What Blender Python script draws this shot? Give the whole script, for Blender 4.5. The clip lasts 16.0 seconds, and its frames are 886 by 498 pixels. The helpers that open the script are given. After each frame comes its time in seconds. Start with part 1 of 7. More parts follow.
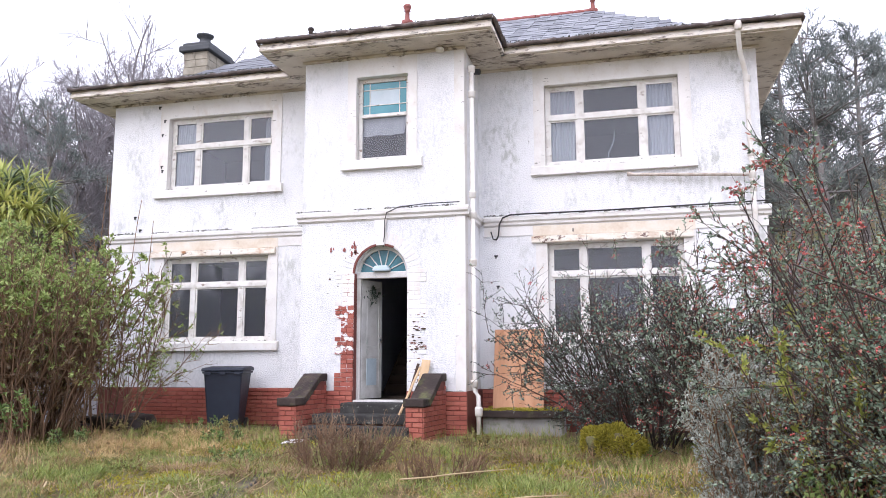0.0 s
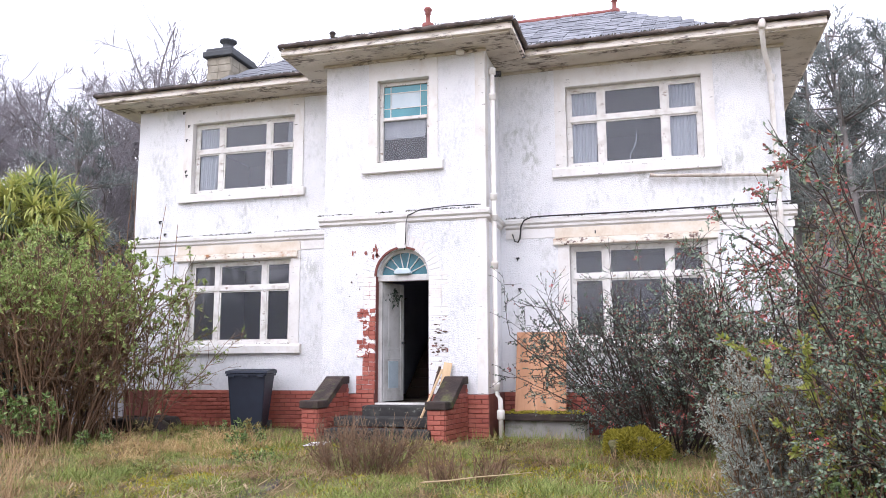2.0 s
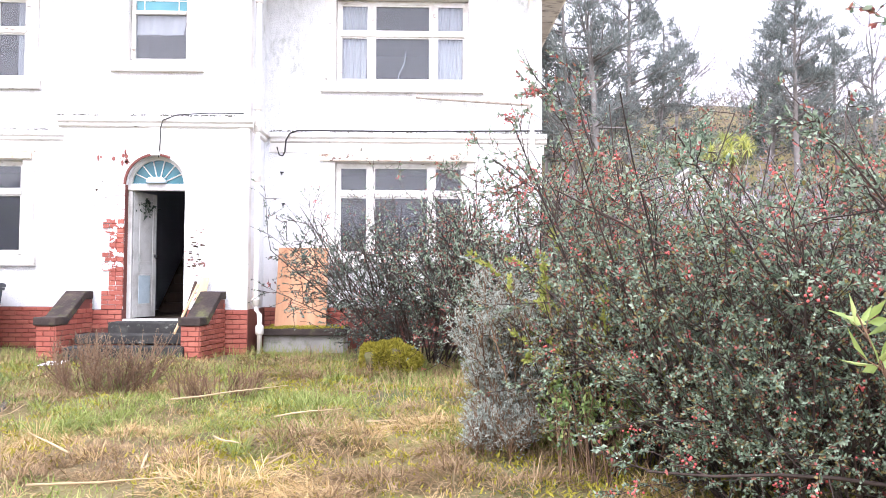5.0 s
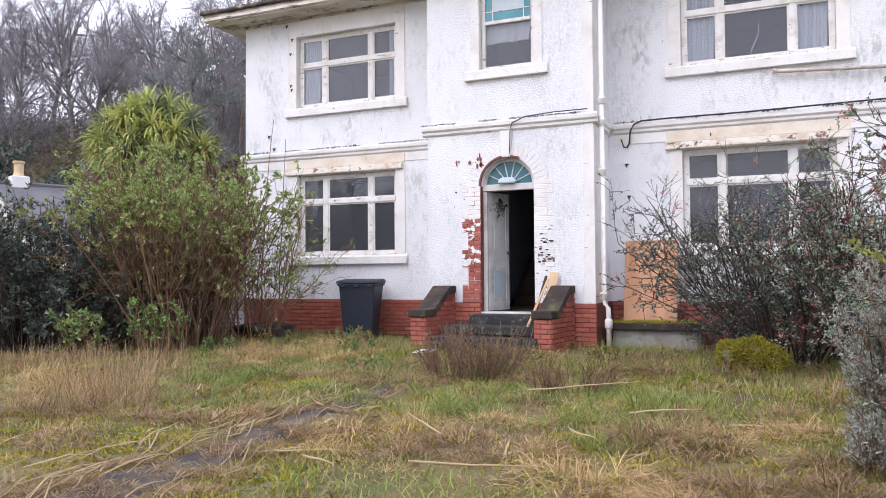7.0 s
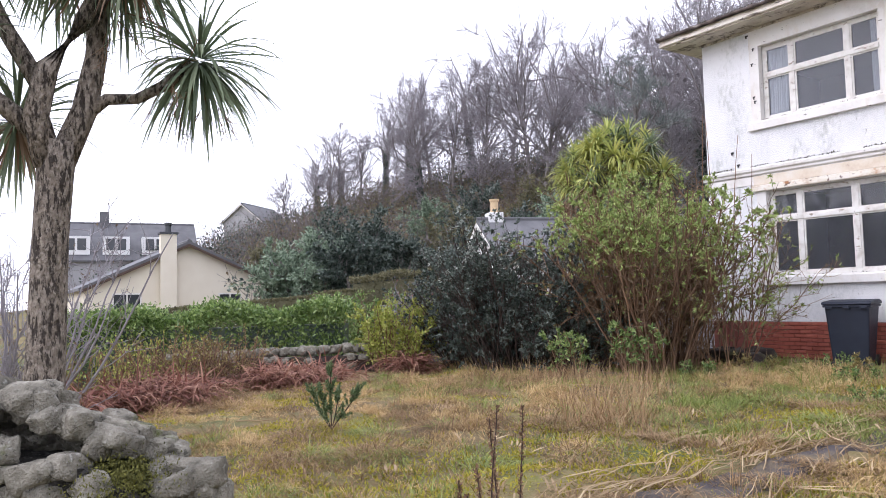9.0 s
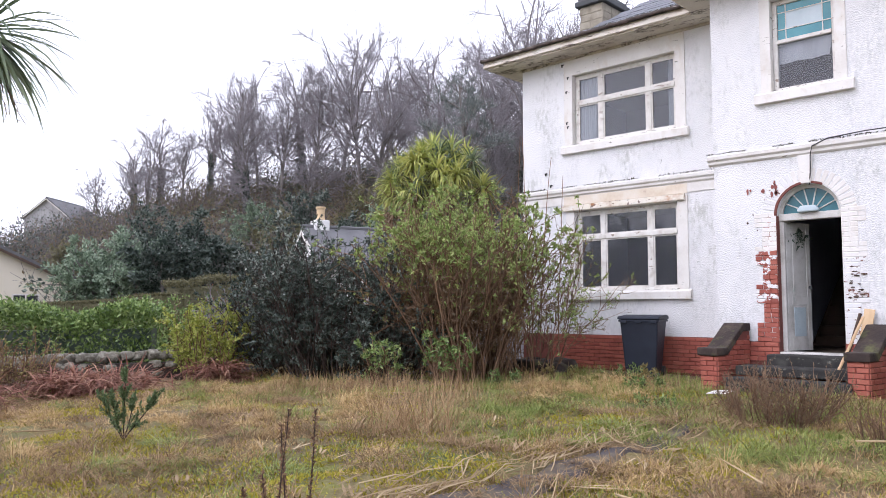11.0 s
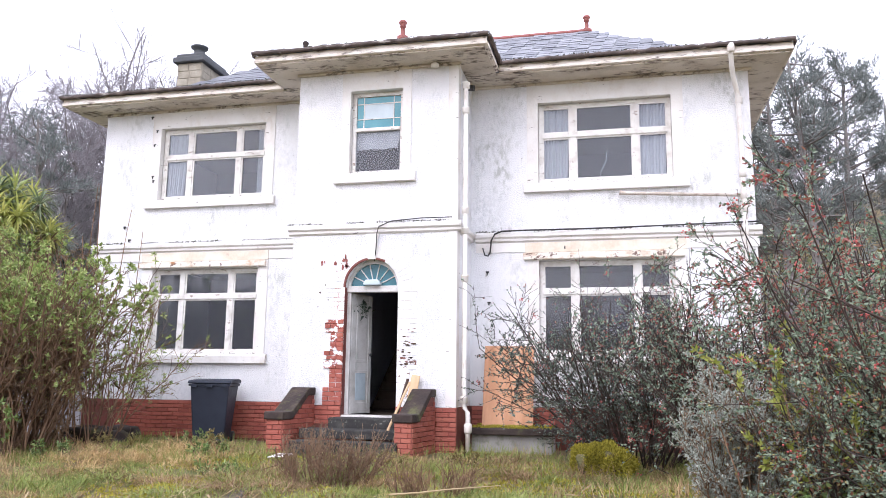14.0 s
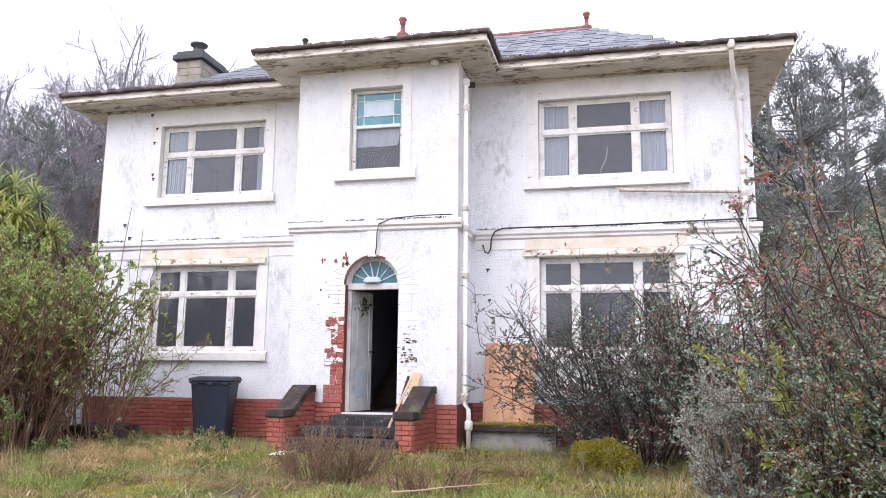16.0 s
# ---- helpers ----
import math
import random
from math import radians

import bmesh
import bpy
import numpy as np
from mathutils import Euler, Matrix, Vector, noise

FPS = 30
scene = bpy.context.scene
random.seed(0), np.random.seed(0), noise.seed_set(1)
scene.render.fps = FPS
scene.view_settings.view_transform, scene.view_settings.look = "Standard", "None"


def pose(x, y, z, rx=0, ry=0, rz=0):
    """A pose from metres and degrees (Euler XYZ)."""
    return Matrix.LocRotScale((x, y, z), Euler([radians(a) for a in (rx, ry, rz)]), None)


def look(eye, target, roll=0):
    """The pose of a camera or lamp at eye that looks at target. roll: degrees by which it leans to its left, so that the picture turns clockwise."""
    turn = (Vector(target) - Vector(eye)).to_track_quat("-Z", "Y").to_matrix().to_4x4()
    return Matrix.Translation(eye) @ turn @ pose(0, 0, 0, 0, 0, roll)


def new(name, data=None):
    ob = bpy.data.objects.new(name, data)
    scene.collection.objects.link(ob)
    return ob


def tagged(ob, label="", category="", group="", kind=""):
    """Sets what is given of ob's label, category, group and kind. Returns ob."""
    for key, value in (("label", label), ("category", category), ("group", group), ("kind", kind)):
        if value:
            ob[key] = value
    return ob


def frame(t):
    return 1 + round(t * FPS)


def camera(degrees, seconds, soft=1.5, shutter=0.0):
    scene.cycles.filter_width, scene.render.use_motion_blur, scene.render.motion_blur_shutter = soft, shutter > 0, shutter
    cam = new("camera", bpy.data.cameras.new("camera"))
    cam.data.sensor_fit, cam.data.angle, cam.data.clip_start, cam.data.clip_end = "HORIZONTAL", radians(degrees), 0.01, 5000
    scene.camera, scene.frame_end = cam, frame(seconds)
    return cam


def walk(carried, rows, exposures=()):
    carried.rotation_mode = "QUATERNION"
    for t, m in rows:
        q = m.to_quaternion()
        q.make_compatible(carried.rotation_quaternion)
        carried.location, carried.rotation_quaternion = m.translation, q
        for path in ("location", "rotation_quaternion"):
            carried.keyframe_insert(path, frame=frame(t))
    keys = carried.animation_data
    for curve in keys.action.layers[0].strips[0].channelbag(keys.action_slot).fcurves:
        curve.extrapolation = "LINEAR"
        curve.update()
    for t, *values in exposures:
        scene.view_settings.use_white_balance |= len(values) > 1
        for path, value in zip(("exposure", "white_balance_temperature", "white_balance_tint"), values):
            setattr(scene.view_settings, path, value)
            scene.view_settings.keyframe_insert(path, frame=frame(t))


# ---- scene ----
cam = camera(59.7, 16.0, soft=0.85)
PATH = [
    (0, (3.13, -13.556, 0.976), (2.649, -11.636, 1.265), -0.2),
    (0.5, (3.145, -13.545, 0.986), (2.651, -11.628, 1.275), -0.2),
    (1, (3.159, -13.547, 0.991), (2.659, -11.632, 1.281), -0.2),
    (1.5, (3.171, -13.539, 0.988), (2.646, -11.631, 1.281), -0.2),
    (2, (3.161, -13.539, 0.983), (2.622, -11.636, 1.278), -0.2),
    (2.5, (3.141, -13.547, 0.982), (2.601, -11.644, 1.277), -0.3),
    (3, (3.1, -13.546, 0.971), (2.655, -11.61, 1.203), 0.1),
    (3.5, (3.097, -13.516, 0.966), (2.952, -11.528, 1.128), -0.1),
    (4, (3.151, -13.514, 0.959), (3.176, -11.519, 1.096), 0.1),
    (4.2, (3.17, -13.509, 0.959), (3.234, -11.514, 1.086), 0.2),
    (6.3, (3.216, -13.48, 0.973), (3.016, -11.49, 1.008), -0.1),
    (6.5, (3.202, -13.46, 0.974), (2.853, -11.491, 1.013), -0.2),
    (7, (3.138, -13.416, 0.973), (2.334, -11.586, 1.04), -0.4),
    (7.5, (3.023, -13.456, 0.984), (1.848, -11.84, 1.084), -0.8),
    (8, (2.899, -13.586, 1.008), (1.439, -12.225, 1.133), -1.5),
    (8.5, (2.779, -13.733, 1.022), (1.158, -12.57, 1.157), -1.4),
    (8.7, (2.758, -13.76, 1.022), (1.112, -12.632, 1.159), -1.3),
    (10.8, (2.828, -13.622, 0.97), (1.349, -12.285, 1.125), -0.4),
    (11, (2.85, -13.606, 0.97), (1.493, -12.146, 1.13), 0.1),
    (11.5, (2.942, -13.563, 0.975), (1.844, -11.904, 1.186), 1.0),
    (12, (3.012, -13.565, 0.976), (2.11, -11.802, 1.253), 0.6),
    (12.5, (3.036, -13.559, 0.973), (2.327, -11.714, 1.277), 0.9),
    (13, (3.038, -13.562, 0.958), (2.471, -11.671, 1.28), 1.1),
    (13.5, (3.052, -13.562, 0.942), (2.562, -11.651, 1.272), 1.0),
    (14, (3.07, -13.528, 0.934), (2.619, -11.608, 1.269), 0.7),
    (14.5, (3.075, -13.523, 0.938), (2.626, -11.604, 1.275), 0.6),
    (15, (3.077, -13.533, 0.942), (2.625, -11.614, 1.281), 0.6),
    (15.5, (3.064, -13.515, 0.946), (2.613, -11.596, 1.281), 0.5),
    (16, (3.057, -13.533, 0.947), (2.607, -11.612, 1.273), 0.6),
]
EXPOSURES = [(0.0, 0.5, 5900, 19), (2.6, 0.5, 5900, 19), (3.2, 0.75, 5900, 19), (3.7, 1.3, 5900, 19), (4.2, 1.35, 5900, 19), (5.2, 1.35, 5900, 19), (6.2, 1.15, 5900, 19), (6.6, 0.75, 5900, 19), (7.2, 0.23, 5900, 19), (8.5, 0.38, 5900, 19), (11.0, 0.3, 5900, 19), (12.0, 0.22, 5900, 19), (13.4, 0.58, 5900, 19), (14.0, 0.68, 5900, 19), (15.0, 0.57, 5900, 19), (16.0, 0.53, 5900, 19)]
walk(cam, [(t, look(eye, target, roll)) for t, eye, target, roll in PATH], EXPOSURES)

# ---- world, sun, exposure ----
world = bpy.data.worlds.new("overcast_sky")
scene.world = world
world.use_nodes = True
wn, wl = world.node_tree.nodes, world.node_tree.links
wn.clear()
sky = wn.new("ShaderNodeTexSky")
sky.sky_type, sky.sun_disc = "NISHITA", False
sky.sun_elevation, sky.sun_rotation, sky.dust_density = radians(38), radians(200), 5.0
cloud = wn.new("ShaderNodeMix")
cloud.data_type = "RGBA"
cloud.inputs[0].default_value = 0.985
cloud.inputs[7].default_value = (1.0, 1.0, 1.03, 1)
wbg, wout = wn.new("ShaderNodeBackground"), wn.new("ShaderNodeOutputWorld")
wbg.inputs[1].default_value = 1.35
wl.new(sky.outputs[0], cloud.inputs[6])
wl.new(cloud.outputs[2], wbg.inputs[0])
wl.new(wbg.outputs[0], wout.inputs[0])
sun = new("sun", bpy.data.lights.new("sun", "SUN"))
sun.data.energy, sun.data.angle, sun.data.color = 1.0, radians(40), (1.0, 0.97, 0.93)
sun.matrix_world = look((-6, -22, 24), (0, 0, 0))


# ---- mesh helpers ----
class Geo:
    """Collects vertices and faces of one part."""

    def __init__(self):
        self.v, self.f = [], []

    def poly(self, pts):
        n = len(self.v)
        self.v += [tuple(q) for q in pts]
        self.f.append(tuple(range(n, n + len(pts))))
        return self

    def box(self, x0, x1, y0, y1, z0, z1):
        n = len(self.v)
        self.v += [(x, y, z) for z in (z0, z1) for x, y in ((x0, y0), (x1, y0), (x1, y1), (x0, y1))]
        self.f += [tuple(n + i for i in q) for q in ((3, 2, 1, 0), (4, 5, 6, 7), (0, 1, 5, 4), (1, 2, 6, 5), (2, 3, 7, 6), (3, 0, 4, 7))]
        return self

    def prism(self, outline, axis, a, b):
        """An outline (two coordinates a point) drawn out along an axis from a to b."""
        k = "xyz".index(axis)
        n, m = len(self.v), len(outline)
        for w in (a, b):
            for p, q in outline:
                c = [p, q]
                c.insert(k, w)
                self.v.append(tuple(c))
        self.f.append(tuple(range(n, n + m)))
        self.f.append(tuple(range(n + 2 * m - 1, n + m - 1, -1)))
        for i in range(m):
            j = (i + 1) % m
            self.f.append((n + j, n + i, n + m + i, n + m + j))
        return self

    def tube(self, pts, radii, sides=8):
        pts = [Vector(q) for q in pts]
        if not hasattr(radii, "__len__"):
            radii = [radii] * len(pts)
        n = len(self.v)
        for i, q in enumerate(pts):
            d = (pts[min(i + 1, len(pts) - 1)] - pts[max(i - 1, 0)]).normalized()
            u = d.cross((0.31, 0.17, 0.93) if abs(d.z) < 0.9 else (0, 1, 0)).normalized()
            w = d.cross(u)
            for s in range(sides):
                a = 2 * math.pi * s / sides
                self.v.append(tuple(q + radii[i] * (math.cos(a) * u + math.sin(a) * w)))
        for i in range(len(pts) - 1):
            for s in range(sides):
                a, b = n + i * sides + s, n + i * sides + (s + 1) % sides
                self.f.append((a, b, b + sides, a + sides))
        self.f.append(tuple(range(n + sides - 1, n - 1, -1)))
        m = n + (len(pts) - 1) * sides
        self.f.append(tuple(range(m, m + sides)))
        return self

    def lathe(self, cx, cy, profile, sides=14):
        self.tube([(cx, cy, z) for r, z in profile], [r for r, z in profile], sides)
        return self

    def rock(self, c, size, rng, flat=1.0):
        """A rounded lump."""
        bm = bmesh.new()
        bmesh.ops.create_icosphere(bm, subdivisions=3, radius=1.0)
        o = Vector((rng.uniform(-50, 50), rng.uniform(-50, 50), rng.uniform(-50, 50)))
        sx, sy, sz = size
        n = len(self.v)
        for q in bm.verts:
            s = 1.05 + 0.36 * noise.noise(q.co * 1.1 + o) - 0.22 * abs(noise.noise(q.co * 2.3 + o)) + 0.1 * noise.noise(q.co * 5 + o)
            e = Vector([math.copysign(abs(k) ** 0.62, k) for k in q.co]) * 0.92
            self.v.append((c[0] + e.x * s * sx, c[1] + e.y * s * sy, c[2] + e.z * s * sz * flat))
        self.f += [tuple(n + q.index for q in face.verts) for face in bm.faces]
        bm.free()
        return self

    def mesh(self, name):
        me = bpy.data.meshes.new(name)
        me.from_pydata(self.v, [], self.f)
        bm = bmesh.new()
        bm.from_mesh(me)
        bmesh.ops.recalc_face_normals(bm, faces=bm.faces)
        bm.to_mesh(me)
        bm.free()
        return me


def soup(name, verts, faces):
    """A mesh from arrays of vertices and equal-sized faces."""
    me = bpy.data.meshes.new(name)
    verts, faces = np.asarray(verts, np.float32), np.asarray(faces, np.int32)
    me.vertices.add(len(verts))
    me.vertices.foreach_set("co", verts.ravel())
    k = faces.shape[1]
    me.loops.add(faces.size)
    me.loops.foreach_set("vertex_index", faces.ravel())
    me.polygons.add(len(faces))
    me.polygons.foreach_set("loop_start", np.arange(len(faces), dtype=np.int32) * k)
    me.update(calc_edges=True)
    return me


def part(name, geo, material, parent, label="", bevel=0.0, smooth=False):
    me = geo.mesh(name) if isinstance(geo, Geo) else geo
    ob = new(name, me)
    me.materials.append(material)
    ob.parent = parent
    if label:
        tagged(ob, label)
    if bevel:
        m = ob.modifiers.new("edge", "BEVEL")
        m.width, m.segments, m.limit_method = bevel, 2, "ANGLE"
    if smooth:
        me.polygons.foreach_set("use_smooth", [True] * len(me.polygons))
    return ob


def thing(name, label, category, at=(0, 0, 0), group="", kind=""):
    ob = new(name)
    ob.location = at
    ob.empty_display_size = 0.2
    return tagged(ob, label, category, group, kind)


def whole(name, geo, material, label, category, group="", kind="", bevel=0.0, smooth=False):
    return tagged(part(name, geo, material, None, "", bevel, smooth), label, category, group, kind)


# ---- materials ----
def mat(name, stops, rough=0.8, scale=4.0, fine=60.0, bump=0.3, metal=0.0, island=0.0, detail=6.0, dist=0.02, spec=0.5, stretch=(1, 1, 1), objrand=0.0):
    """stops: colours from dark to light, chosen by noise at two sizes, or by the piece."""
    m = bpy.data.materials.new(name)
    m.use_nodes = True
    nt = m.node_tree
    N, L = nt.nodes, nt.links
    b = N["Principled BSDF"]
    b.inputs["Roughness"].default_value, b.inputs["Metallic"].default_value = rough, metal
    b.inputs["Specular IOR Level"].default_value = spec
    co = N.new("ShaderNodeNewGeometry")
    mp = N.new("ShaderNodeMapping")
    mp.inputs["Scale"].default_value = stretch
    L.new(co.outputs["Position"], mp.inputs[0])
    n1, n2 = N.new("ShaderNodeTexNoise"), N.new("ShaderNodeTexNoise")
    n1.inputs["Scale"].default_value, n2.inputs["Scale"].default_value = scale, fine
    n1.inputs["Detail"].default_value, n2.inputs["Detail"].default_value = detail, 3
    L.new(mp.outputs[0], n1.inputs[0])
    L.new(mp.outputs[0], n2.inputs[0])
    mix = N.new("ShaderNodeMath")
    mix.operation = "MULTIPLY_ADD"
    L.new(n2.outputs[0], mix.inputs[0])
    mix.inputs[1].default_value = 0.35
    sub = N.new("ShaderNodeMath")
    sub.operation = "MULTIPLY_ADD"
    L.new(n1.outputs[0], sub.inputs[0])
    sub.inputs[1].default_value, sub.inputs[2].default_value = 1.5, -0.42
    L.new(sub.outputs[0], mix.inputs[2])
    fac = mix.outputs[0]
    if island:
        gi = N.new("ShaderNodeNewGeometry")
        mx = N.new("ShaderNodeMix")
        mx.inputs[0].default_value = island
        L.new(fac, mx.inputs[2])
        L.new(gi.outputs["Random Per Island"], mx.inputs[3])
        fac = mx.outputs[0]
    if objrand:
        oi = N.new("ShaderNodeObjectInfo")
        mx = N.new("ShaderNodeMix")
        mx.inputs[0].default_value = objrand
        L.new(fac, mx.inputs[2])
        L.new(oi.outputs["Random"], mx.inputs[3])
        fac = mx.outputs[0]
    ramp = N.new("ShaderNodeValToRGB")
    els = ramp.color_ramp.elements
    for i, c in enumerate(stops):
        pos = i / max(1, len(stops) - 1)
        e = els[i] if i < 2 else els.new(pos)
        e.position, e.color = pos, (*c, 1)
    if len(stops) > 2:
        for i, c in enumerate(stops):
            els[i].position, els[i].color = i / (len(stops) - 1), (*c, 1)
    L.new(fac, ramp.inputs[0])
    L.new(ramp.outputs[0], b.inputs["Base Color"])
    if bump:
        bp = N.new("ShaderNodeBump")
        bp.inputs["Strength"].default_value, bp.inputs["Distance"].default_value = bump, dist
        L.new(n2.outputs[0], bp.inputs["Height"])
        L.new(bp.outputs[0], b.inputs["Normal"])
    return m


def overlay(m, colour, scale, lo, hi, stretch=(1, 1, 1), amount=1.0, seed=0.0, grain=0.0):
    """Lays patches of another colour (stains, moss, flaked paint) over a material; grain breaks them into specks of that size."""
    N, L = m.node_tree.nodes, m.node_tree.links
    b = N["Principled BSDF"]
    old = b.inputs["Base Color"].links[0].from_socket
    co, mp, n = N.new("ShaderNodeNewGeometry"), N.new("ShaderNodeMapping"), N.new("ShaderNodeTexNoise")
    mp.inputs["Scale"].default_value, mp.inputs["Location"].default_value = stretch, (seed, seed * 1.7, seed * 0.6)
    L.new(co.outputs["Position"], mp.inputs[0])
    L.new(mp.outputs[0], n.inputs[0])
    n.inputs["Scale"].default_value, n.inputs["Detail"].default_value, n.inputs["Roughness"].default_value = scale, 9, 0.68
    r = N.new("ShaderNodeMapRange")
    r.inputs[1].default_value, r.inputs[2].default_value, r.inputs[4].default_value = lo, hi, amount
    L.new(n.outputs[0], r.inputs[0])
    fac = r.outputs[0]
    if grain:
        n2, r2, mu = N.new("ShaderNodeTexNoise"), N.new("ShaderNodeMapRange"), N.new("ShaderNodeMath")
        n2.inputs["Scale"].default_value, n2.inputs["Detail"].default_value = grain, 4
        r2.inputs[1].default_value, r2.inputs[2].default_value = 0.42, 0.6
        mu.operation = "MULTIPLY"
        L.new(mp.outputs[0], n2.inputs[0])
        L.new(n2.outputs[0], r2.inputs[0])
        L.new(fac, mu.inputs[0])
        L.new(r2.outputs[0], mu.inputs[1])
        fac = mu.outputs[0]
    mx = N.new("ShaderNodeMix")
    mx.data_type = "RGBA"
    L.new(fac, mx.inputs[0])
    L.new(old, mx.inputs[6])
    mx.inputs[7].default_value = (*colour, 1)
    L.new(mx.outputs[2], b.inputs["Base Color"])
    return m


RENDER = mat("white_roughcast", [(0.68, 0.69, 0.7), (0.78, 0.78, 0.785), (0.81, 0.81, 0.81)], 0.85, 1.3, 45, 0.7, dist=0.03)
overlay(RENDER, (0.4, 0.42, 0.43), 1.1, 0.48, 0.66, (1, 1, 0.6), amount=0.4, seed=2, grain=22)
overlay(RENDER, (0.26, 0.28, 0.22), 1.7, 0.51, 0.68, (1, 1, 0.5), amount=0.5, seed=7, grain=16)
overlay(RENDER, (0.2, 0.2, 0.16), 9.0, 0.66, 0.7, (1, 1, 0.4), amount=0.7, seed=17)
SMOOTH = mat("white_painted_stone", [(0.6, 0.57, 0.53), (0.74, 0.72, 0.69), (0.79, 0.78, 0.76)], 0.75, 2.2, 30, 0.15)
overlay(SMOOTH, (0.5, 0.4, 0.28), 2.2, 0.5, 0.7, (1, 1, 0.6), amount=0.4, seed=3, grain=9)
overlay(SMOOTH, (0.14, 0.13, 0.11), 10.0, 0.64, 0.67, (0.5, 1, 1.6), amount=0.85, seed=33)
RUSTY = mat("rust_stained_lintel", [(0.5, 0.38, 0.26), (0.66, 0.58, 0.47), (0.74, 0.71, 0.65)], 0.75, 3.0, 25, 0.25)
overlay(RUSTY, (0.2, 0.07, 0.03), 6.0, 0.64, 0.74, (1, 1, 0.5), seed=5)
STRIP = mat("peeling_rusted_strip", [(0.4, 0.22, 0.11), (0.74, 0.68, 0.58), (0.8, 0.78, 0.73)], 0.7, 4.0, 30, 0.4, stretch=(1, 1, 2))
overlay(STRIP, (0.1, 0.04, 0.025), 7.0, 0.58, 0.62, (0.7, 1, 1), amount=0.9, seed=51)
overlay(STRIP, (0.45, 0.2, 0.06), 4.0, 0.56, 0.66, (0.7, 1, 1), amount=0.7, seed=53)
FASCIA = mat("flaking_cream_fascia", [(0.5, 0.43, 0.35), (0.72, 0.66, 0.58), (0.78, 0.75, 0.7)], 0.65, 3.0, 40, 0.2)
overlay(FASCIA, (0.1, 0.075, 0.06), 5.0, 0.51, 0.57, (0.45, 0.45, 2.5), amount=0.9, seed=11, grain=18)
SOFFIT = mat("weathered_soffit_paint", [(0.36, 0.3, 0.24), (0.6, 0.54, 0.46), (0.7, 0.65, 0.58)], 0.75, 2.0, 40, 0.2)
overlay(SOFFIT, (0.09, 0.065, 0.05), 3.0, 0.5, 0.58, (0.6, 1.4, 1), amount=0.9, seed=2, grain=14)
GUTTER = mat("mossy_black_gutter", [(0.03, 0.024, 0.022), (0.08, 0.06, 0.052), (0.2, 0.16, 0.135)], 0.8, 5, 50, 0.6)
overlay(GUTTER, (0.5, 0.46, 0.42), 6.0, 0.6, 0.66, (0.5, 0.5, 2), amount=0.8, seed=27)
# Slate colour raised to include the sky's sheen on wet slates.
SLATE = mat("wet_sheen_blue_slate", [(0.06, 0.065, 0.075), (0.14, 0.147, 0.165), (0.27, 0.277, 0.3)], 0.5, 3, 14, 0.3, objrand=0.6)
RIDGE = mat("red_ridge_tile", [(0.18, 0.05, 0.04), (0.3, 0.09, 0.07)], 0.6, 5, 50, 0.3)
BRICK = mat("red_painted_brick", [(0.2, 0.048, 0.034), (0.34, 0.092, 0.062), (0.43, 0.15, 0.1)], 0.6, 3, 50, 0.35, objrand=0.35)
overlay(BRICK, (0.13, 0.1, 0.07), 2.0, 0.6, 0.8, amount=0.6, seed=9)
MORTAR = mat("red_painted_joint", [(0.13, 0.04, 0.03), (0.2, 0.06, 0.045)], 0.8, 4, 60, 0.3)
COPING = mat("dark_weathered_coping", [(0.015, 0.012, 0.011), (0.04, 0.028, 0.024), (0.085, 0.062, 0.048)], 0.9, 4, 40, 0.5)
overlay(COPING, (0.13, 0.14, 0.05), 3.0, 0.55, 0.72, amount=0.8, seed=4)
STEP = mat("dark_wet_step_stone", [(0.01, 0.01, 0.01), (0.028, 0.027, 0.025), (0.075, 0.073, 0.065)], 0.85, 6, 60, 0.4)
overlay(STEP, (0.32, 0.33, 0.28), 12, 0.6, 0.72, amount=0.8, seed=6)
FRAME = mat("peeling_white_window_paint", [(0.48, 0.44, 0.39), (0.7, 0.68, 0.64), (0.78, 0.77, 0.74)], 0.6, 7, 50, 0.15)
overlay(FRAME, (0.26, 0.2, 0.15), 14, 0.6, 0.64, (0.4, 1, 1), amount=0.9, seed=8)
TEAL = mat("teal_leaded_glass", [(0.05, 0.21, 0.26), (0.1, 0.33, 0.39)], 0.2, 3, 40, 0.1)
FANBLUE = mat("blue_fanlight_glass", [(0.025, 0.1, 0.13), (0.06, 0.2, 0.24)], 0.15, 3, 40, 0.1)
FROST = mat("pale_obscured_glass", [(0.42, 0.52, 0.57), (0.56, 0.65, 0.69)], 0.25, 6, 90, 0.3)
LACE = mat("white_lace_cloth", [(0.62, 0.62, 0.62), (0.76, 0.76, 0.76)], 0.9, 5, 70, 0.2)
NET = mat("grey_net_curtain", [(0.66, 0.67, 0.69), (0.78, 0.79, 0.8)], 0.9, 3, 60, 0.2)
HALLW = mat("dim_blue_grey_hall_wall", [(0.56, 0.58, 0.66), (0.7, 0.72, 0.78)], 0.9, 1.5, 30, 0.1)
# Near-black on purpose: the gloom of unlit rooms is put into this colour.
ROOM = mat("interior_gloom_plaster", [(0.1, 0.1, 0.1), (0.16, 0.15, 0.14)], 0.9, 1.5, 30, 0.1)
FLOORB = mat("dark_floor_boards", [(0.04, 0.03, 0.02), (0.09, 0.06, 0.04)], 0.6, 3, 30, 0.1)
DOORP = mat("dirty_white_door_paint", [(0.34, 0.33, 0.3), (0.58, 0.57, 0.54), (0.68, 0.68, 0.66)], 0.6, 4, 40, 0.15)
overlay(DOORP, (0.2, 0.28, 0.22), 3.5, 0.62, 0.72, (1, 1, 0.6), amount=0.7, seed=12)
